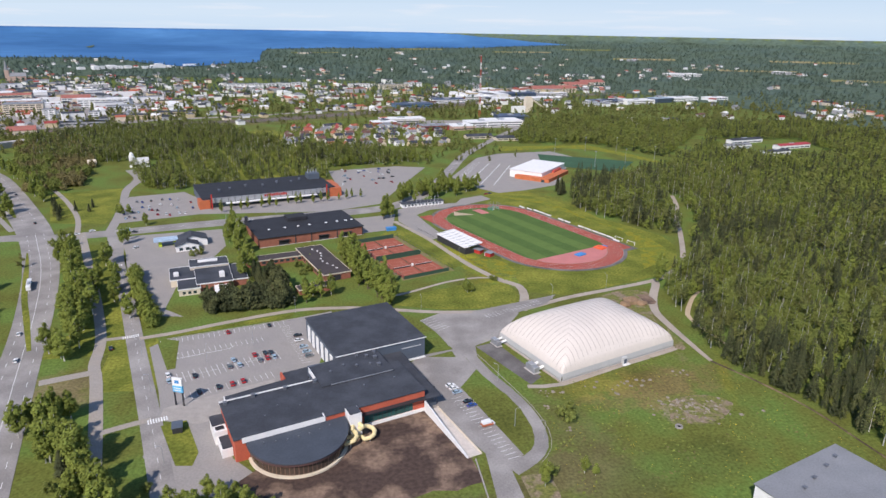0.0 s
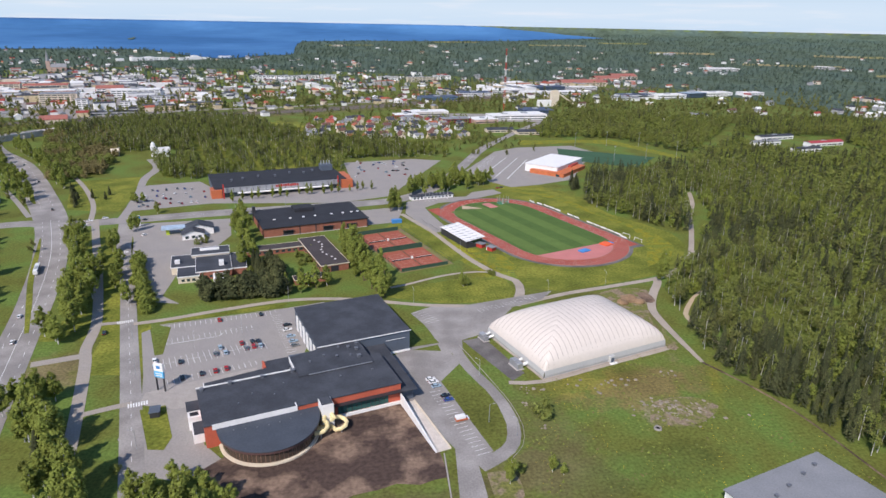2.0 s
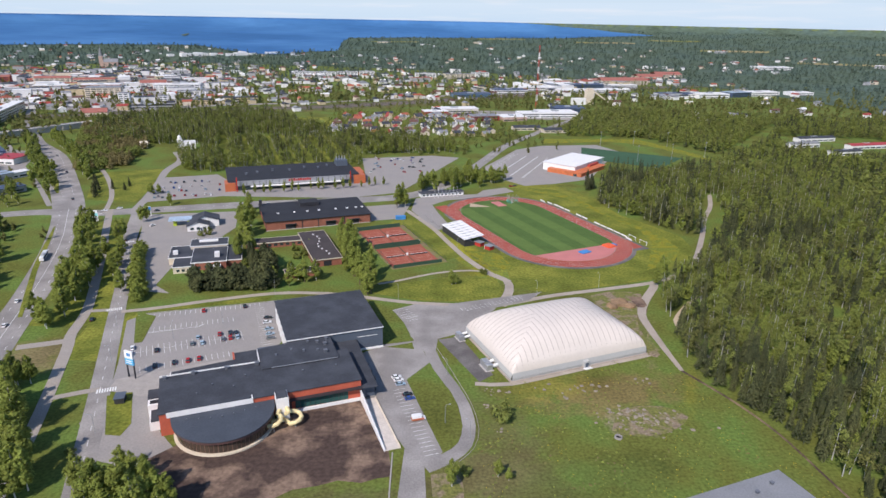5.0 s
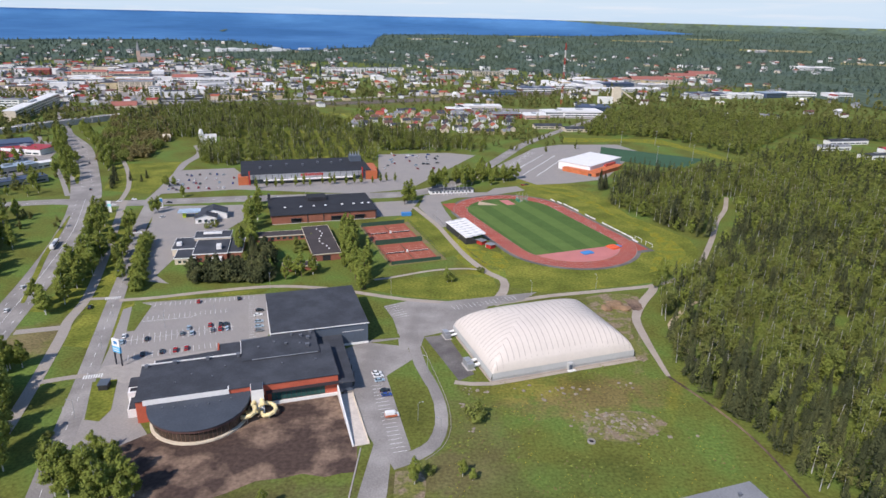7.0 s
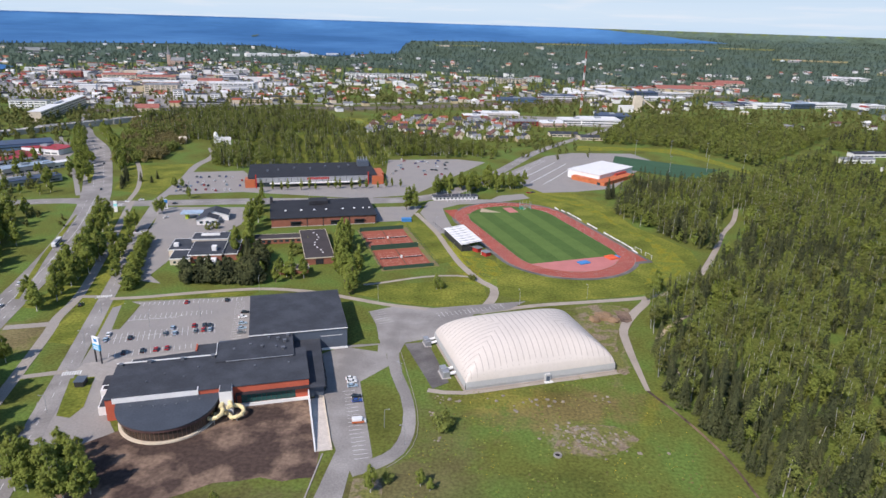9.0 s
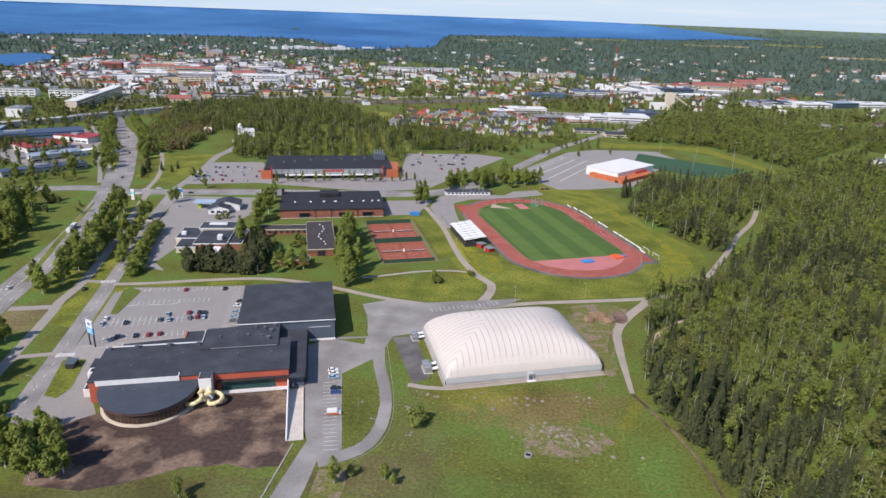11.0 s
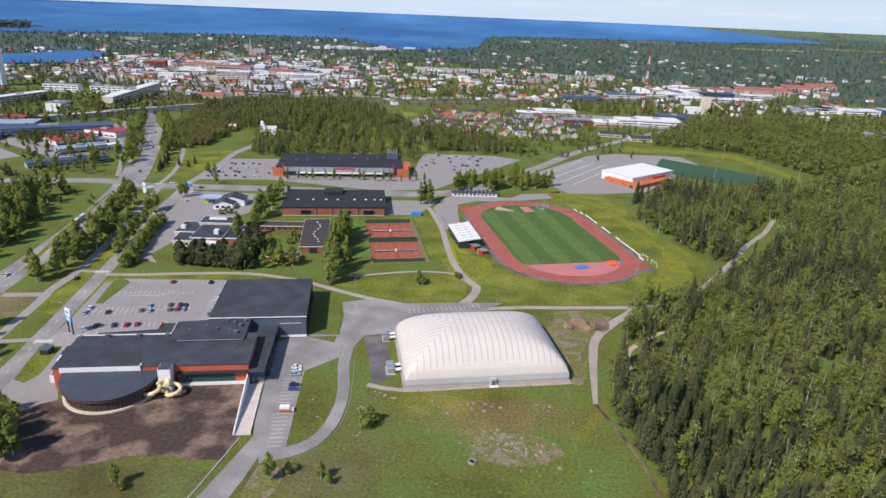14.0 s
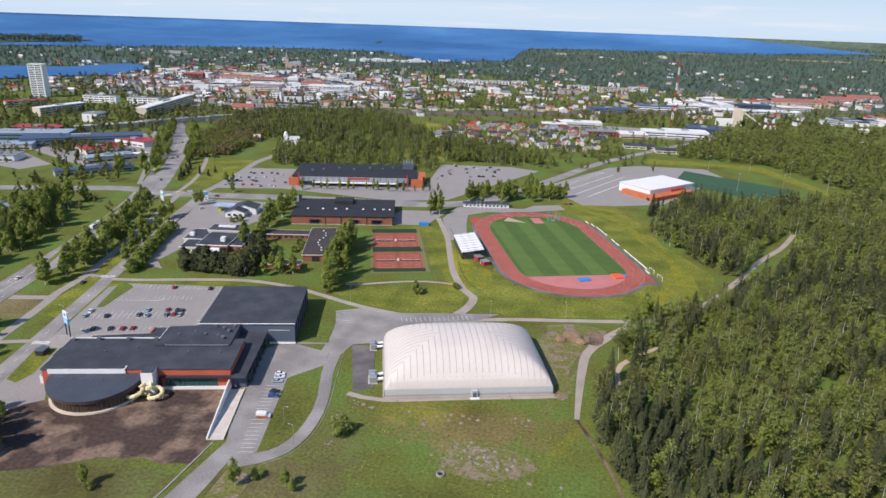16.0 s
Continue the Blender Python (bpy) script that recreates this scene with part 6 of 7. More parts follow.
# ---- street furniture ----
PY = thing("pylon_sign", -85.6, 248.3, 0, -25, "tall pylon sign with white and light blue panels", "sign")
for u in (-1.9, 1.9):
    part("leg", boxes((u - 0.25, -0.25, 0, u + 0.25, 0.25, 13)), DARK_METAL, PY)
part("panel", boxes((-2.3, -0.35, 9.6, 2.3, 0.35, 13.2)), WHITE, PY, "white panel with plain emblem")
part("panel_band", boxes((-2.33, -0.38, 6.6, 2.33, 0.38, 9.6)), CYAN, PY, "light blue panel")
part("emblem", boxes((-1.0, -0.42, 10.8, 1.0, -0.36, 12.2)), BLUE, PY)
for k in range(2):
    part("text_bar", boxes((-1.7, -0.44, 7.3 + k, 1.7, -0.39, 7.7 + k)), WHITE, PY)
KB = thing("kiosk", -83.3, 230, 0, 10, "small dark shed with a flat blue-grey roof", "shed")
part("wall", boxes((-1.8, -2.4, 0, 1.8, 2.4, 2.5)), DARK_METAL, KB)
part("roof", boxes((-2.1, -2.7, 2.5, 2.1, 2.7, 2.75)), GREY_WALL, KB)
LAMP = None
for x, y, rz in ((-100, 262, 200), (-84, 208, 200), (-112, 298, 200), (-125, 338, 200), (-70, 168, 200), (-145, 398, 200), (52, 246, 160), (58, 200, 180), (49, 210, 0), (-150, 318, 15), (-163, 362, 15), (-190, 470, 15), (-100, 531, 280), (-60, 540, 280), (-20, 548, 280), (-60, 300, 90), (-80, 285, 90), (-40, 336, 100), (30, 329, 100), (110, 333, 110), (150, 345, 110), (70, 410, 60), (55, 470, 60)):
    if LAMP is None:
        LAMP = thing("street_lamp", x, y, 0, rz, "slim grey street lamp with a short arm", "street lamp", "street lamps")
        part("pole", tube(bmesh.new(), [(0, 0, 0), (0, 0, 8), (0.3, 0, 8.5)], [0.11, 0.08, 0.06], 6), METAL, LAMP)
        part("arm", tube(bmesh.new(), [(0.25, 0, 8.5), (1.6, 0, 8.8)], 0.05, 5), METAL, LAMP)
        part("lamp_head", boxes((1.4, -0.16, 8.72, 2.1, 0.16, 8.9)), METAL, LAMP)
    else:
        copy_thing(LAMP, pose(x, y, 0, 0, 0, rz))
for x, y, h in ((300, 705, 18), (345, 718, 18), (390, 730, 18), (285, 800, 18), (330, 806, 18), (372, 800, 18)):
    fl = thing("floodlight_mast", x, y, 0, 30, "tall slim floodlight mast beside the pitch", "floodlight", "pitch floodlights")
    part("pole", tube(bmesh.new(), [(0, 0, 0), (0, 0, h)], [0.22, 0.1], 6), METAL, fl)
    part("lamp_bar", boxes((-1.5, -0.15, h - 0.3, 1.5, 0.15, h + 0.4)), METAL, fl)

PS2 = thing("pillar_sign", -272, 421, 0, 10, "tall white pillar sign with an orange band", "sign")
part("pillar", boxes((-0.9, -0.5, 0, 0.9, 0.5, 14)), WHITE, PS2)
part("band", boxes((-0.95, -0.55, 9.5, 0.95, 0.55, 12.6)), ORANGE, PS2)
part("base", boxes((-1.3, -0.9, 0, 1.3, 0.9, 0.4)), CONCRETE, PS2)

# ---- field details ----
MH = thing("well_ring", 115, 198.5, 0, 0, "grey concrete well ring in the grass", "well ring")
bm = bmesh.new()
for k in range(20):
    a, b = k * math.tau / 20, (k + 1) * math.tau / 20
    v = [bm.verts.new((r * math.cos(t), r * math.sin(t), z)) for t in (a, b) for r, z in ((1.6, 0), (1.5, 0.7), (1.1, 0.7), (1.1, 0.1))]
    for j in range(3):
        bm.faces.new((v[j], v[j + 1], v[5 + j], v[4 + j]))
part("ring", bm, ASPHALT_OLD, MH)
part("pit", tube(bmesh.new(), [(0, 0, 0.02), (0, 0, 0.12)], 1.1, 16), RUBBER, MH)


def rock(r, seed):
    bm = bmesh.new()
    bmesh.ops.create_icosphere(bm, subdivisions=2, radius=r)
    for v in bm.verts:
        v.co *= 1 + 0.45 * noise.noise(v.co * (1.3 / r) + Vector((seed, 0, 0)))
        v.co.z *= 0.55
    return bm


STONE = mat("pale_field_stone", (0.235, 0.20, 0.155), 0.9, 0.25, 0.4, 3, 0.2)
RK = [rock(1.0, s * 3.1) for s in range(4)]
RKM = []
for b in RK:
    me = bpy.data.meshes.new("stone")
    b.to_mesh(me)
    b.free()
    me.materials.append(STONE)
    RKM.append(me)
for x, y, n, spread in ((130, 209, 70, 7.5), (122, 214, 14, 4), (95, 232, 7, 4), (112, 234, 9, 4), (138, 238, 6, 3), (73, 233, 10, 3), (69, 222, 4, 2), (71, 205, 3, 1.5)):
    for k in range(n):
        s = rng0.uniform(0.25, 0.85)
        ob = new("stone", RKM[int(rng0.integers(4))])
        ob.matrix_world = pose(x + rng0.normal() * spread, y + rng0.normal() * spread * 0.6, 0.05, 0, 0, rng0.uniform(0, 360)) @ Matrix.Diagonal((s * 1.3, s, s, 1))
        tagged(ob, "pale weathered field stone lying in grass", "stone", "field stones")
for x, y, r in ((155, 321, 5.0), (150, 317, 3.6), (160, 317, 3.2)):
    hp = tagged(part("earth_mound", rock(r, x), mat("earth_heap_soil", (0.26, 0.17, 0.10), 0.95, 0.2, 0.3, 2, 0.2) if "earth_heap_soil" not in MATS else MATS["earth_heap_soil"]), "heap of light brown earth beside the dome", "heap", "earth mounds")
    hp.location = (x, y, 0.2)

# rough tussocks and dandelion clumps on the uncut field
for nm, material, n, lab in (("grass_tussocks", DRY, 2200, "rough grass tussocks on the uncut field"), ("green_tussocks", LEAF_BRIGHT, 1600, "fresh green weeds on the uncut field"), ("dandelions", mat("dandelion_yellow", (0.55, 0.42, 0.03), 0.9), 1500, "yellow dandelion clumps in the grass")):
    acc = []
    for k in range(n):
        x, y = (rng.uniform(58, 186), rng.uniform(120, 256)) if rng.uniform() < 0.75 else (rng.uniform(140, 235), rng.uniform(305, 560))
        if noise.noise((x * 0.06, y * 0.06, len(nm))) < 0.02 or not (inside(x, y, [(62, 120), (60, 200), (72, 240), (140, 258), (158, 244), (176, 200), (184, 120)]) or inside(x, y, [(176, 362), (204, 374), (232, 410), (226, 470), (206, 510), (196, 545), (176, 550), (196, 470), (190, 400)])):
            continue
        r, a = rng.uniform(0.2, 0.75) * (0.35 if nm == "dandelions" else 1), rng.uniform(0, 6.28)
        pts = [(x + r * math.cos(a + j * 2.09), y + r * math.sin(a + j * 2.09), 0.03) for j in range(3)]
        top = (x + rng.normal() * 0.15, y + rng.normal() * 0.15, 0.03 + r * 0.55)
        acc.extend(np.array((pts[j], pts[(j + 1) % 3], top)) for j in range(3))
    tagged(soup(nm, np.array(acc), material), lab, "grass", "", "stuff")

# ---- distant town and woods ----
FAR_WOOD, MID_WOOD = [], []
proto_far = [birch_crown(22, 1.9, 12, 3.6, 0.1, 6) for _ in range(8)]


def is_sea(b, d):
    shore = np.interp(b, [-75, -38, -31, -24, -17, -14.5, -12.7, -11.2, -8.6, -5.9, -5.4, -4.8, 0, 6.8, 13.2, 20.6], [3300, 3400, 3550, 3600, 3500, 3000, 2780, 2710, 2927, 3044, 4150, 4850, 5165, 5417, 5922, 7870])
    back = np.interp(b, [-75, 9, 13, 17.3, 20.6], [29000, 29000, 15500, 9700, 7900])
    bay = -58 < b < -34.8 and np.interp(b, [-58, -45, -40.7, -37.1, -34.8], [1660, 1700, 1760, 1790, 2040]) < d < np.interp(b, [-58, -46, -40.8, -36.5, -34.8], [2220, 2140, 2080, 2230, 2090])
    return bay or (b < 20.6 and shore < d < back)


def rail_y(x):
    return float(np.interp(x, [-560, -377, -192, -118, -23, 80, 195, 324, 437, 640, 860], [985, 1048, 1114, 1134, 1182, 1234, 1310, 1395, 1461, 1560, 1640]))


def town(x, y):
    """How built-up the plain is at a place, 0 to 1."""
    if y < rail_y(x) + 46 and x > -520:
        return 0.0
    core = math.exp(-((x + 640) / 360) ** 2 - ((y - 1480) / 380) ** 2)
    works = 0.75 * math.exp(-((x - 420) / 260) ** 2 - ((y - rail_y(x) - 110) / 90) ** 2)
    homes = 0.42 * math.exp(-((x + 120) / 420) ** 2 - ((y - 1500) / 330) ** 2)
    return min(1, max(core, works, homes))


GLADES = [ROW_GLADE, [(-840, 2360), (-500, 2560), (-470, 2740), (-800, 2720)], [(540, 1300), (980, 1340), (1000, 1460), (620, 1440)], [(-145, 1009), (-92, 1017), (-57, 868), (-113, 944)]]


for k in range(26000):
    b, d = rng.uniform(-52, 52), 900 * math.exp(rng.uniform(0, 1) ** 0.9 * 2.5)
    x, y = from_sight(b, d)
    if is_sea(b, d) or town(x, y) * 0.8 > rng.uniform(0.1, 0.95) or (d < 1150 and -420 < x < 330) or abs(y - rail_y(x) - 10) < 34 or any(inside(x, y, g) for g in GLADES) or (400 < x < 870 and y < 1015):
        continue
    kk, q, s, a = far_k(x, y), far(x, y), rng.uniform(0.7, 1.15) * (1 + d / 9000), rng.uniform(0, math.tau)
    ca, sa = math.cos(a), math.sin(a)
    (MID_WOOD if d < 1600 + rng.uniform(-250, 250) else FAR_WOOD).append(proto_far[k % 8] @ np.array(((ca * s, sa * s, 0), (-sa * s, ca * s, 0), (0, 0, s))) * kk + q)
for k in range(420):
    b, d = rng.uniform(-52, -40.4), rng.uniform(3720, 4150)
    kk, q = far_k(*from_sight(b, d)), far(*from_sight(b, d))
    FAR_WOOD.append(proto_far[k % 8] * 2.6 * kk + q)
tagged(soup("suburban_woods", np.concatenate(MID_WOOD), LEAF_OLIVE), "mixed green woods round the suburb", "woodland", "", "stuff")
tagged(soup("distant_woods", np.concatenate(FAR_WOOD), LEAF_FAR), "distant dark green woods tinted with blue haze", "woodland", "", "stuff")

# named town buildings: x, y, turn, width, depth, height, wall, roof
TOWN_ROWS = (("warehouse", 87, 1072, 10, 40, 24, 6, "red_boards", "white_sheet"), ("warehouse", 123, 1112, 8, 76, 30, 6, "pale_boards", "white_sheet"), ("warehouse", 161, 1018, 12, 44, 26, 7, "red_boards", "grey_sheet_roof"), ("warehouse", 206, 1022, 12, 40, 34, 6, "pink_boards", "white_sheet"), ("warehouse", 252, 1060, 10, 58, 30, 7, "white_paint", "white_sheet"), ("warehouse", 287, 1066, 5, 64, 40, 8, "white_paint", "white_sheet"), ("warehouse", 322, 1124, 0, 54, 40, 8, "navy_sheet", "navy_sheet"),
             ("warehouse", 173, 1330, 10, 80, 30, 7, "blue_sheet", "navy_sheet"), ("warehouse", 263, 1408, 10, 74, 40, 8, "white_paint", "navy_sheet"), ("warehouse", 339, 1480, 10, 84, 40, 8, "white_paint", "white_sheet"), ("warehouse", 407, 1562, 10, 62, 40, 10, "white_paint", "white_sheet"), ("warehouse", 432, 1540, 10, 150, 40, 9, "navy_sheet", "navy_sheet"), ("warehouse", 454, 1442, 10, 160, 34, 7, "white_paint", "white_sheet"),
             ("school", 586, 1640, 10, 124, 40, 11, "cream_wall", "orange_sheet"), ("school", 701, 1766, 10, 78, 40, 11, "cream_wall", "orange_sheet"), ("school", 784, 1852, 10, 80, 40, 11, "cream_wall", "orange_sheet"), ("warehouse", 578, 1338, 5, 50, 30, 7, "white_paint", "grey_sheet_roof"), ("warehouse", 655, 1376, 5, 60, 36, 8, "white_paint", "navy_sheet"), ("warehouse", 560, 1560, 12, 70, 30, 7, "white_paint", "white_sheet"),
             ("apartment_block", -218, 1728, 8, 52, 14, 14, "white_paint", "grey_sheet_roof"), ("apartment_block", -164, 1730, 8, 52, 14, 14, "white_paint", "grey_sheet_roof"), ("apartment_block", -110, 1748, 8, 54, 14, 14, "white_paint", "grey_sheet_roof"), ("apartment_block", -60, 1770, 8, 40, 14, 14, "white_paint", "grey_sheet_roof"), ("apartment_block", 95, 1760, 8, 56, 14, 12, "white_paint", "grey_sheet_roof"), ("apartment_block", 184, 1736, 8, 80, 16, 13, "cream_wall", "grey_sheet_roof"), ("apartment_block", 246, 1806, 8, 48, 14, 12, "white_paint", "grey_sheet_roof"),
             ("office_block", -418, 1356, 12, 88, 30, 16, "white_paint", "white_sheet"), ("office_block", -365, 1290, 12, 62, 20, 10, "white_paint", "grey_sheet_roof"), ("shop_building", -327, 1168, 12, 54, 22, 8, "yellow_boards", "dark_roof_felt"), ("shop_building", -262, 1204, 12, 66, 24, 9, "yellow_boards", "dark_roof_felt"), ("office_block", -520, 1258, 15, 60, 34, 18, "cream_wall", "grey_sheet_roof"), ("office_block", -452, 1177, 12, 18, 16, 17, "white_paint", "grey_sheet_roof"), ("office_block", -381, 1166, 12, 16, 14, 14, "white_paint", "grey_sheet_roof"), ("shop_building", -387, 1112, 12, 80, 20, 5, "grey_boards", "dark_roof_felt"), ("shop_building", -437, 1024, 20, 36, 30, 6, "cream_wall", "orange_sheet"),
             ("office_block", -560, 1340, 15, 70, 30, 15, "pink_boards", "white_sheet"), ("office_block", -650, 1330, 15, 60, 26, 13, "cream_wall", "white_sheet"), ("office_block", -480, 1400, 15, 50, 30, 14, "white_paint", "orange_sheet"), ("office_block", -620, 1450, 15, 80, 20, 14, "cream_wall", "orange_sheet"), ("office_block", -720, 1480, 15, 70, 22, 13, "cream_wall", "orange_sheet"), ("office_block", -834, 1482, 15, 44, 20, 14, "red_boards", "orange_sheet"), ("office_block", -700, 1280, 15, 90, 24, 10, "white_paint", "grey_sheet_roof"),
             ("tower_block", -842, 1016, 20, 24, 20, 58, "white_paint", "white_sheet"), ("apartment_block", -546, 970, 104, 200, 16, 15, "cream_wall", "white_sheet"), ("apartment_block", -655, 860, 85, 86, 15, 13, "cream_wall", "white_sheet"), ("apartment_block", -700, 1000, 10, 60, 14, 12, "white_paint", "grey_sheet_roof"), ("apartment_block", -620, 1010, 10, 56, 14, 12, "white_paint", "grey_sheet_roof"), ("apartment_block", -560, 820, 100, 26, 22, 12, "white_paint", "grey_sheet_roof"), ("apartment_block", -760, 900, 60, 60, 14, 10, "cream_wall", "red_sheet"),
             ("industrial_hall", -545, 668, 25, 130, 34, 8, "blue_sheet", "grey_blue_sheet"), ("industrial_hall", -448, 672, 38, 130, 30, 9, "blue_sheet", "navy_sheet"), ("industrial_hall", -500, 610, 30, 60, 26, 6, "pale_boards", "grey_blue_sheet"), ("shop_building", -390, 690, 350, 54, 26, 6, "white_paint", "red_sheet"), ("shop_building", -398, 640, 60, 44, 40, 5, "white_paint", "red_sheet"), ("shop_building", -352, 598, 55, 46, 16, 6, "pale_boards", "grey_blue_sheet"), ("shop_building", -340, 612, 55, 40, 10, 5, "white_paint", "white_sheet"), ("shop_building", -326, 546, 50, 70, 14, 5, "grey_boards", "navy_sheet"), ("shop_building", -455, 560, 20, 40, 24, 6, "white_paint", "grey_sheet_roof"), ("shop_building", -560, 720, 20, 60, 30, 6, "red_boards", "red_sheet"), ("shop_building", -285, 408, 18, 30, 20, 5, "grey_boards", "navy_sheet"),
             ("day_centre", 212, 925, 5, 40, 16, 4, "cream_wall", "dark_roof_felt"), ("day_centre", 250, 905, 5, 36, 16, 4, "cream_wall", "dark_roof_felt"), ("warehouse", 605, 1375, 12, 62, 30, 8, "white_paint", "navy_sheet"), ("warehouse", 690, 1368, 12, 76, 32, 9, "white_paint", "white_sheet"), ("warehouse", 762, 1396, 20, 56, 34, 10, "navy_sheet", "grey_blue_sheet"), ("warehouse", 826, 1420, 12, 84, 34, 9, "white_paint", "white_sheet"), ("warehouse", 925, 1430, 12, 56, 30, 8, "white_paint", "white_sheet"), ("warehouse", 1290, 2200, 0, 120, 60, 14, "white_paint", "white_sheet"), ("row_house", 556, 806, 12, 46, 12, 5, "white_paint", "grey_sheet_roof"), ("row_house", 600, 850, 12, 60, 12, 5, "white_paint", "dark_roof_felt"), ("row_house", 580, 755, 12, 44, 12, 5, "white_paint", "dark_roof_felt"), ("row_house", 640, 800, 12, 60, 12, 5, "white_paint", "red_sheet"), ("row_house", 740, 720, 12, 40, 12, 5, "white_paint", "grey_sheet_roof"))
mat("white_sheet", (0.72, 0.71, 0.69), 0.6, 0.08)
mat("navy_sheet", (0.06, 0.085, 0.14), 0.6, 0.1)
mat("blue_sheet", (0.12, 0.20, 0.30), 0.6, 0.1)
mat("grey_blue_sheet", (0.28, 0.35, 0.42), 0.6, 0.1)
mat("red_sheet", (0.36, 0.05, 0.06), 0.6, 0.1)
mat("orange_sheet", (0.33, 0.125, 0.095), 0.7, 0.12)
mat("pale_boards", (0.50, 0.47, 0.43), 0.85)
mat("pink_boards", (0.52, 0.36, 0.31), 0.85)

HOUSE_WALLS = [WHITE, CREAM, mat("yellow_boards", (0.52, 0.43, 0.27)), mat("grey_boards", (0.36, 0.36, 0.36)), mat("red_boards", (0.30, 0.06, 0.045))]
HOUSE_ROOFS = [mat("orange_tiles", (0.36, 0.11, 0.065)), mat("red_tiles", (0.30, 0.06, 0.05)), ROOF_GREY, ROOF, mat("brown_tiles", (0.14, 0.075, 0.06)), MATS["white_sheet"]]


HOUSES = {}


def house(x, y, rz, i, j):
    if (i, j) not in HOUSES:
        h = thing("house", 0, 0, 0, 0, "small detached house with a pitched roof", "house", "houses of the suburb")
        wall = boxes((-6, -4.5, 0, 6, 4.5, 4.2))
        for s in (-1, 1):
            v = [wall.verts.new(p) for p in ((s * 6, -4.5, 4.2), (s * 6, 4.5, 4.2), (s * 6, 0, 7.0))]
            wall.faces.new(v)
        w = part("wall", wall, HOUSE_WALLS[i], h)
        part("roof", gable(12, 9, 4.2, 2.9), HOUSE_ROOFS[j], h)
        for a in (-3.5, 0, 3.5):
            for s in (-1, 1):
                part("window", boxes((a - 0.6, s * 4.47, 1.4, a + 0.6, s * 4.56, 2.7)), GLASS, h)
        part("chimney", boxes((1.5, -0.5, 6, 2.4, 0.4, 8.2)), BRICK, h)
        HOUSES[i, j] = h
        h.matrix_world = pose(x, y, 0, 0, 0, rz)
        return h
    return copy_thing(HOUSES[i, j], pose(x, y, 0, 0, 0, rz))


for x in np.arange(-70, 170, 22):
    for y in np.arange(870, 1060, 24):
        px, py = x + rng.uniform(-5, 5) + (y - 870) * 0.1, y + rng.uniform(-5, 5)
        if rng.uniform() < 0.85:
            house(px, py, 20 + 90 * int(rng.integers(2)) + rng.uniform(-6, 6), int(rng.choice([0, 0, 1, 2, 3])), int(rng.choice([0, 1, 2, 3, 3, 4])))

WORDS = {"warehouse": "large low warehouse with a plain sheet roof", "school": "long pale school with orange tiled roofs", "apartment_block": "pale apartment block with rows of windows", "office_block": "pale town centre block with flat roof", "shop_building": "low commercial building with wide flat roof", "tower_block": "tall white residential tower above the town", "industrial_hall": "long blue-grey industrial hall", "day_centre": "low day centre with dark hipped roof", "row_house": "white terraced houses among trees"}
for name, x, y, rz, w, d, h, wall, roof in TOWN_ROWS:
    b = thing(name, x, y, 0, rz, WORDS[name], name.replace("_", " "))
    wl = part("wall", boxes((-w / 2, -d / 2, 0, w / 2, d / 2, h)), MATS[wall], b)
    if name in ("school", "day_centre", "row_house") or roof == "orange_sheet":
        part("roof", gable(w, d, h, d * 0.16), MATS[roof], b)
    else:
        part("roof", prism([(-w / 2 - 0.4, -d / 2 - 0.4), (w / 2 + 0.4, -d / 2 - 0.4), (w / 2 + 0.4, d / 2 + 0.4), (-w / 2 - 0.4, d / 2 + 0.4)], h, lambda px, py, d=d, h=h: h + 0.5 + 0.05 * (d / 2 - abs(py))), MATS[roof], b)
    floors = max(1, int(h // 3.2))
    for k in range(floors):
        z = 1.0 + k * (h - 0.6) / floors
        n = 1 if name in ("warehouse", "industrial_hall") else max(2, int(w // 9))
        for i in range(n):
            u0, u1 = -w / 2 + 1.5 + i * (w - 2) / n, -w / 2 + 0.5 + (i + 1) * (w - 2) / n
            part("window", boxes((u0, -d / 2 - 0.12, z, u1 - 0.8, -d / 2 + 0.05, z + 1.5)), GLASS, b)
    part("roof_box", boxes((-w * 0.1, -d * 0.12, h + 0.3, w * 0.06, d * 0.14, h + 2.2)), METAL, b)

gard = []
for k in range(640):
    x, y = rng.uniform(-80, 190), rng.uniform(835, 1085)
    gard.append(birch_crown(48, 0.85, rng.uniform(4, 9), 2.2, 0.1, 6) + np.array((x, y, 0)))
tagged(soup("garden_trees", np.concatenate(gard), LEAF_BIRCH), "leafy garden trees between the suburban houses", "trees", "", "stuff")
gard = []
for x, y, n, sx, sy in ((-420, 640, 240, 26, 11), (-450, 700, 120, 60, 60), (-330, 560, 60, 40, 25), (-600, 850, 240, 110, 70), (-480, 960, 150, 80, 50), (-700, 1100, 300, 130, 80), (-300, 480, 60, 40, 30), (-285, 400, 60, 30, 30), (40, 790, 140, 90, 25), (170, 850, 60, 30, 30), (230, 960, 60, 50, 20), (-500, 580, 80, 60, 30), (-250, 1100, 120, 200, 30), (100, 1170, 80, 200, 15)):
    for k in range(int(n * 0.5)):
        px, py = x + rng.normal() * sx, y + rng.normal() * sy
        if not inside(px, py, [(-190, 470), (-230, 480), (-300, 600), (-470, 860), (-420, 870), (-260, 600)]):
            gard.append(birch_crown(130, 0.75, rng.uniform(6, 12), 2.8, 0.12, 9) + np.array((px, py, 0)))
tagged(soup("street_trees", np.concatenate(gard), LEAF_OLIVE), "leafy trees between streets and town buildings", "trees", "", "stuff")
TOWN = {m.name: [[], []] for m in HOUSE_WALLS + HOUSE_ROOFS}


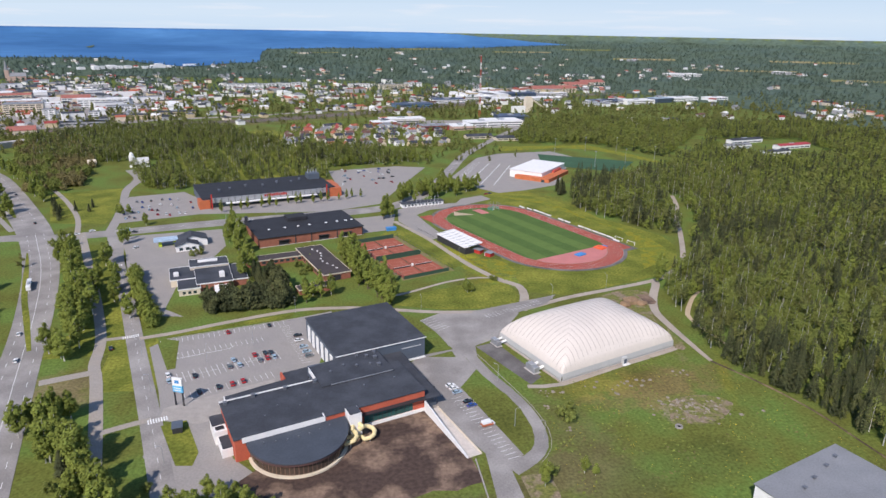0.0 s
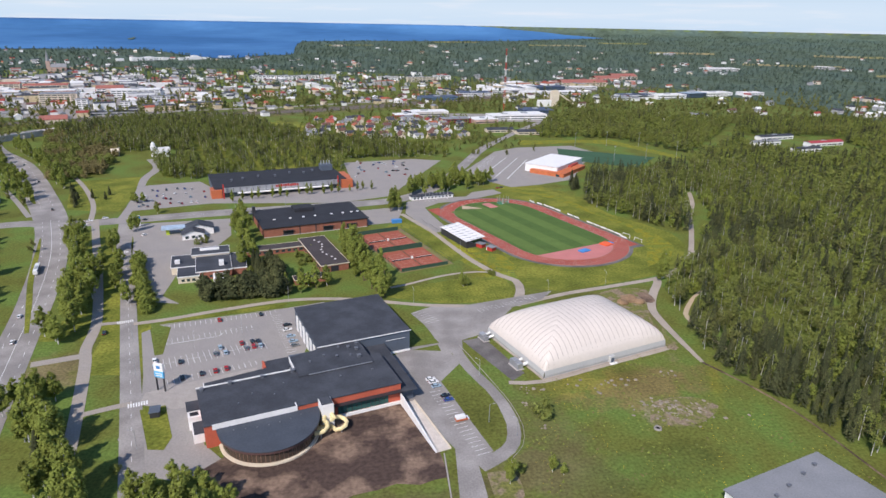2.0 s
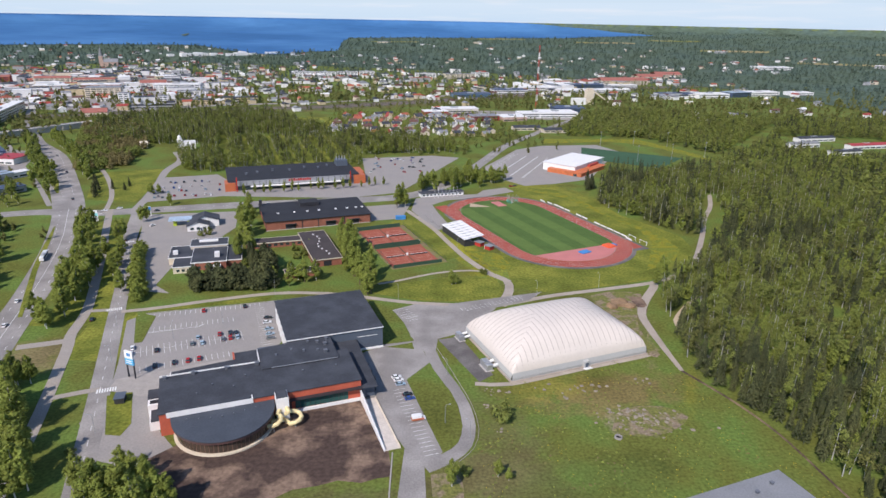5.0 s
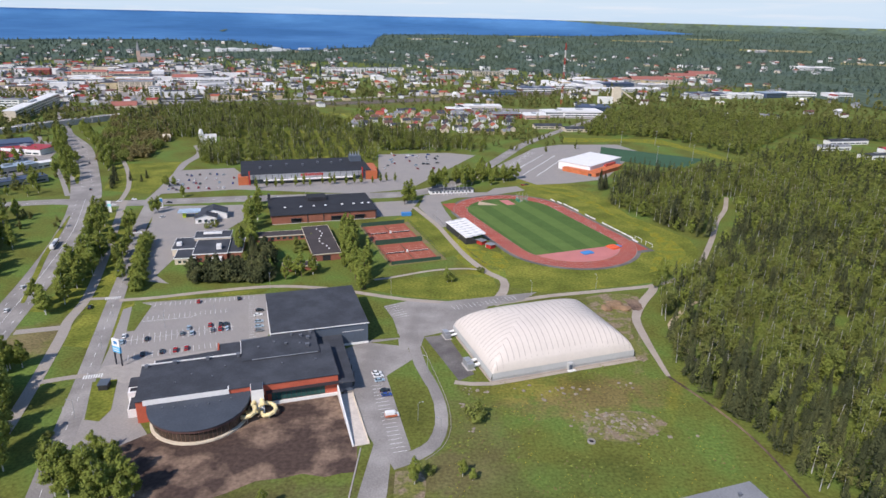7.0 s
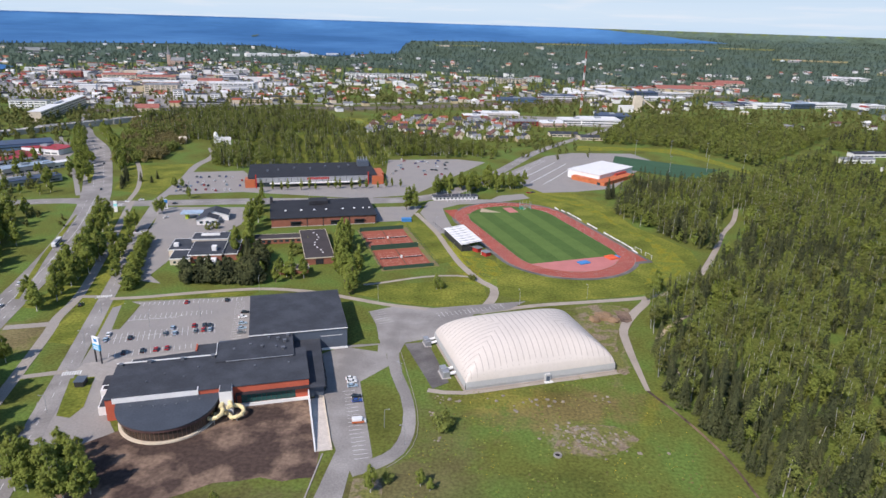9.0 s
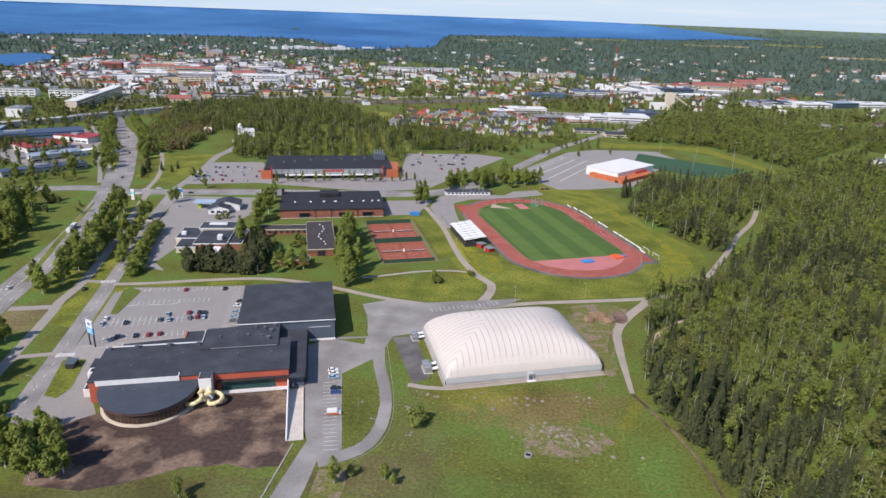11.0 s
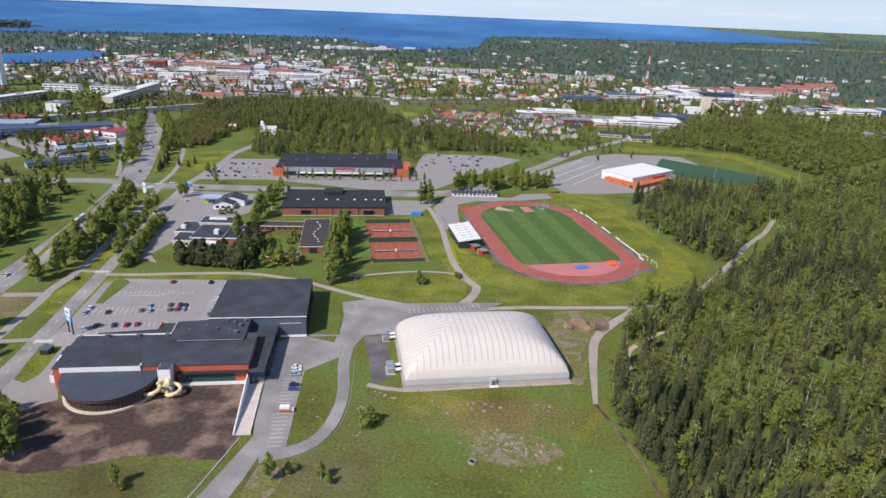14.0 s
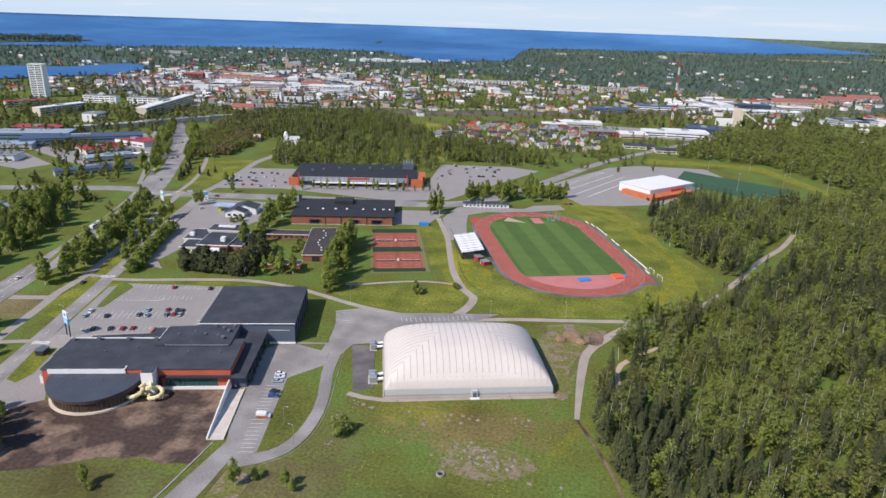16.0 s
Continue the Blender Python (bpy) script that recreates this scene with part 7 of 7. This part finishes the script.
def town_block(x, y, rz, w, d, h, wall, roof, rise):
    q, k = far(x, y), far_k(x, y)
    c, s = math.cos(radians(rz)), math.sin(radians(rz))

    def put(pts, faces, m):
        v, f = TOWN[m.name]
        i = len(v)
        v.extend([tuple(q + k * np.array((px * c - py * s, px * s + py * c, pz))) for px, py, pz in pts])
        f.extend([tuple(i + a for a in face) for face in faces])
    a, b = w / 2, d / 2
    put([(-a, -b, 0), (a, -b, 0), (a, b, 0), (-a, b, 0), (-a, -b, h), (a, -b, h), (a, b, h), (-a, b, h)], [(0, 1, 5, 4), (1, 2, 6, 5), (2, 3, 7, 6), (3, 0, 4, 7)], wall)
    a, b = a + 0.4, b + 0.4
    put([(-a, -b, h), (a, -b, h), (a, b, h), (-a, b, h), (-a, 0, h + rise), (a, 0, h + rise)], [(0, 1, 5, 4), (2, 3, 4, 5), (0, 4, 3, 3), (1, 2, 5, 5)], roof)


for k in range(6400):
    x, y = rng.uniform(-1500, 900), rng.uniform(1020, 2700)
    b, d = math.degrees(math.atan2(x - EYE0[0], y)), math.hypot(x - EYE0[0], y)
    if is_sea(b, d) or rng.uniform() > town(x, y) * 1.1 + 0.04:
        continue
    big = rng.uniform() < 0.30 * town(x, y)
    w, dd, h = (rng.uniform(25, 60), rng.uniform(13, 25), rng.uniform(5, 14)) if big else (rng.uniform(11, 18), rng.uniform(9, 12), rng.uniform(4, 7))
    town_block(x, y, 22 + 90 * int(rng.integers(2)) + rng.uniform(-4, 4), w, dd, h, HOUSE_WALLS[int(rng.choice([0, 0, 0, 1, 2, 3]))], HOUSE_ROOFS[int(rng.choice([2, 2, 5, 3, 3, 5, 0] if big else [0, 1, 2, 3, 5, 4, 2, 3]))], 0.8 if big else 3)
for k in range(1300):
    b, d = rng.uniform(-48, 48), 1350 * math.exp(rng.uniform(0, 1.15))
    x, y = from_sight(b, d)
    if is_sea(b, d) or noise.noise((x * 0.0035, y * 0.0035, 9.0)) < 0.2 or abs(y - rail_y(x)) < 60:
        continue
    big = rng.uniform() < 0.04
    w, dd, h = (rng.uniform(40, 90), rng.uniform(20, 40), rng.uniform(9, 13)) if big else (rng.uniform(12, 20), rng.uniform(9, 13), rng.uniform(6, 9))
    town_block(x, y, 10 + 90 * int(rng.integers(2)) + rng.uniform(-9, 9), w, dd, h, HOUSE_WALLS[int(rng.choice([0, 0, 1, 3]))], HOUSE_ROOFS[int(rng.choice([2, 5, 5, 3] if big else [0, 2, 3, 5, 4]))], 0.8 if big else 3)
for k in range(11):
    t = k / 10
    town_block(-800 + 300 * t + rng.uniform(-30, 30), 2420 + 240 * t + rng.uniform(-20, 90), 30 + 90 * (k % 2), rng.uniform(22, 50), rng.uniform(18, 30), rng.uniform(8, 13), WHITE, HOUSE_ROOFS[5], 0.8)
for m in HOUSE_WALLS + HOUSE_ROOFS:
    v, f = TOWN[m.name]
    if f:
        tagged(raw("town_buildings", v, f, m), "distant town of pale houses and coloured roofs", "town", "", "stuff")

# mast, silo, bridge, churches
MS = thing("radio_mast", 275, 1170, 0, 10, "tall red and white lattice radio mast", "mast")
for k in range(9):
    z0, z1, r = k * 12.0, (k + 1) * 12.0, 1.5 - 0.1 * k
    sec = part("mast_section", boxes(*[(x - 0.28, y - 0.28, z0, x + 0.28, y + 0.28, z1) for x, y in ((-r, -r), (r, -r), (0, r))], *[(-r, -r - 0.15, z, r, -r + 0.15, z + 0.4) for z in np.arange(z0, z1, 3.0)]), RED if k % 2 == 0 else WHITE, MS)
SI = thing("gravel_silo", 388, 1228, 0, 10, "beige concrete silo with a sloping conveyor", "silo")
part("tower", boxes((-7, -6, 0, 7, 6, 27)), CREAM, SI)
part("cap", boxes((-5, -5, 27, 5, 5, 30)), CREAM, SI)
part("conveyor", tube(bmesh.new(), [(4, 0, 27), (40, -4, 4)], 1.4, 6), CREAM, SI)
part("bin_house", boxes((-34, -5, 0, -8, 6, 12)), WHITE, SI)
BR = ribbon("bridge_deck", [(-520, 735), (-487, 783), (-455, 835), (-413, 903), (-375, 962)], 11, 6.6, CONCRETE, "concrete road bridge over the carriageway")
BP = thing("road_bridge", -440, 858, 0, 57, "concrete bridge parapet and piers over the road", "bridge")
for v in (-5.6, 5.3):
    part("parapet", boxes((-60, v, 5.4, 60, v + 0.4, 7.6)), CONCRETE, BP)
for u in (-26, -9, 9, 26):
    part("pier", boxes((u - 0.7, -4, 0, u + 0.7, 4, 5.5)), CONCRETE, BP)
for u in (-48, 48):
    part("abutment", boxes((u - 14, -5.2, 0, u + 14, 5.2, 5.4)), CONCRETE, BP)
CH = thing("white_chapel", -219, 764, 0, 20, "white timber chapel with a small tower", "chapel")
part("nave", boxes((-9, -5, 0, 9, 5, 6)), WHITE, CH)
part("roof", gable(18, 10, 6, 4), mat("pale_roof", (0.5, 0.5, 0.48), 0.7), CH)
part("tower", boxes((-10.5, -3, 0, -5, 3, 12)), WHITE, CH)
part("cupola", tube(bmesh.new(), [(-7.8, 0, 12), (-7.8, 0, 14.5), (-7.8, 0, 15.6), (-7.8, 0, 16.6)], [2.2, 2.2, 1.4, 0.2], 10), WHITE, CH)
for u in (-2, 2, 6):
    part("window", boxes((u - 0.6, -5.1, 1.6, u + 0.6, -4.98, 4.4)), GLASS, CH)
GH = thing("gate_house", -270, 768, 0, 20, "small white gate house among trees", "house")
part("wall", boxes((-4, -4, 0, 4, 4, 4)), CREAM, GH)
part("roof", gable(8, 8, 4, 4), CREAM, GH)
TC = thing("town_church", -798, 1966, 0, 15, "stone church with a pointed spire over the town", "church")
part("nave", boxes((-22, -9, 0, 18, 9, 14)), mat("pink_stone", (0.42, 0.30, 0.25)), TC)
part("roof", gable(38, 18, 14, 9), ROOF_GREY, TC)
part("tower", boxes((-30, -5, 0, -20, 5, 30)), MATS["pink_stone"], TC)
part("spire", tube(bmesh.new(), [(-25, 0, 30), (-25, 0, 58)], [5.2, 0.2], 8), ROOF_GREY, TC)
ribbon("street", [(-560, 1080), (-620, 1260), (-690, 1480), (-760, 1720)], 12, 0.3, ASPHALT, "straight town street")
ribbon("street", [(-280, 1180), (-330, 1330), (-420, 1600), (-500, 1850)], 14, 0.3, ASPHALT, "straight town street")
RAIL = [(-560, 985), (-377, 1048), (-192, 1114), (-118, 1134), (-23, 1182), (80, 1234), (195, 1310), (324, 1395), (437, 1461), (640, 1560), (860, 1640)]
ribbon("railway_verge", RAIL, [50, 60, 84, 96, 96, 84, 60, 40], 0.16, DRY, "rough grass beside the railway")
ribbon("railway_yard", [(x - 3, y + 6) for x, y in RAIL], [14, 20, 34, 40, 40, 30, 20], 0.25, mat("brown_ballast", (0.15, 0.12, 0.10), 0.95, 0.2, 0.05, 0.3, 0.2), "brown railway yard of several tracks")
for k in range(5):
    ribbon("rail_track", [(x - 14 + k * 6, y + 28 - k * 11) for x, y in RAIL], 1.6, 0.4, DARK_METAL, "dark steel railway track on ballast")
ribbon("street", [(x - 22, y + 66) for x, y in RAIL[1:8]], 16, 0.28, ASPHALT_OLD, "pale street and lots along the railway")
for pts in ([(-1000, 1250), (-600, 1100), (-300, 1190), (-330, 1640), (-560, 1800), (-940, 1700)], [(-560, 1090), (-420, 1040), (-280, 1150), (-300, 1260), (-520, 1220)], [(60, 1040), (320, 1020), (350, 1110), (70, 1130)], [(190, 1380), (300, 1440), (520, 1580), (330, 1600)], [(-480, 620), (-350, 560), (-330, 600), (-375, 740), (-440, 760)], [(-560, 560), (-400, 530), (-390, 560), (-540, 640)]):
    patch("paved_lot", pts, 0.06, ASPHALT_OLD, "wide paved lots between commercial buildings")

FIELD = mat("far_field", (0.20, 0.21, 0.07), 0.95, 0.2, 0.004, 0.03, 0.15, tint=(0.26, 0.22, 0.12), spec=0.0)
for b0, b1, d0, d1 in ((24, 29, 3900, 4150), (31, 38, 3000, 3150), (14, 19, 4700, 5000), (36, 42, 4200, 4500), (-3, 1, 4100, 4250), (6, 10, 5000, 5300), (40, 46, 2600, 2720), (20, 24, 5600, 6000)):
    sheet("far_field", (b0, b1), [(b0, d0), (b1, d0 * 1.03)], [(b0, d1), (b1, d1 * 1.03)], FIELD, "pale distant field in the woods", 3.0)
for b0, b1, d0, d1 in ((-52, -39.6, 3700, 4300), (-18, -17.4, 4900, 5000)):
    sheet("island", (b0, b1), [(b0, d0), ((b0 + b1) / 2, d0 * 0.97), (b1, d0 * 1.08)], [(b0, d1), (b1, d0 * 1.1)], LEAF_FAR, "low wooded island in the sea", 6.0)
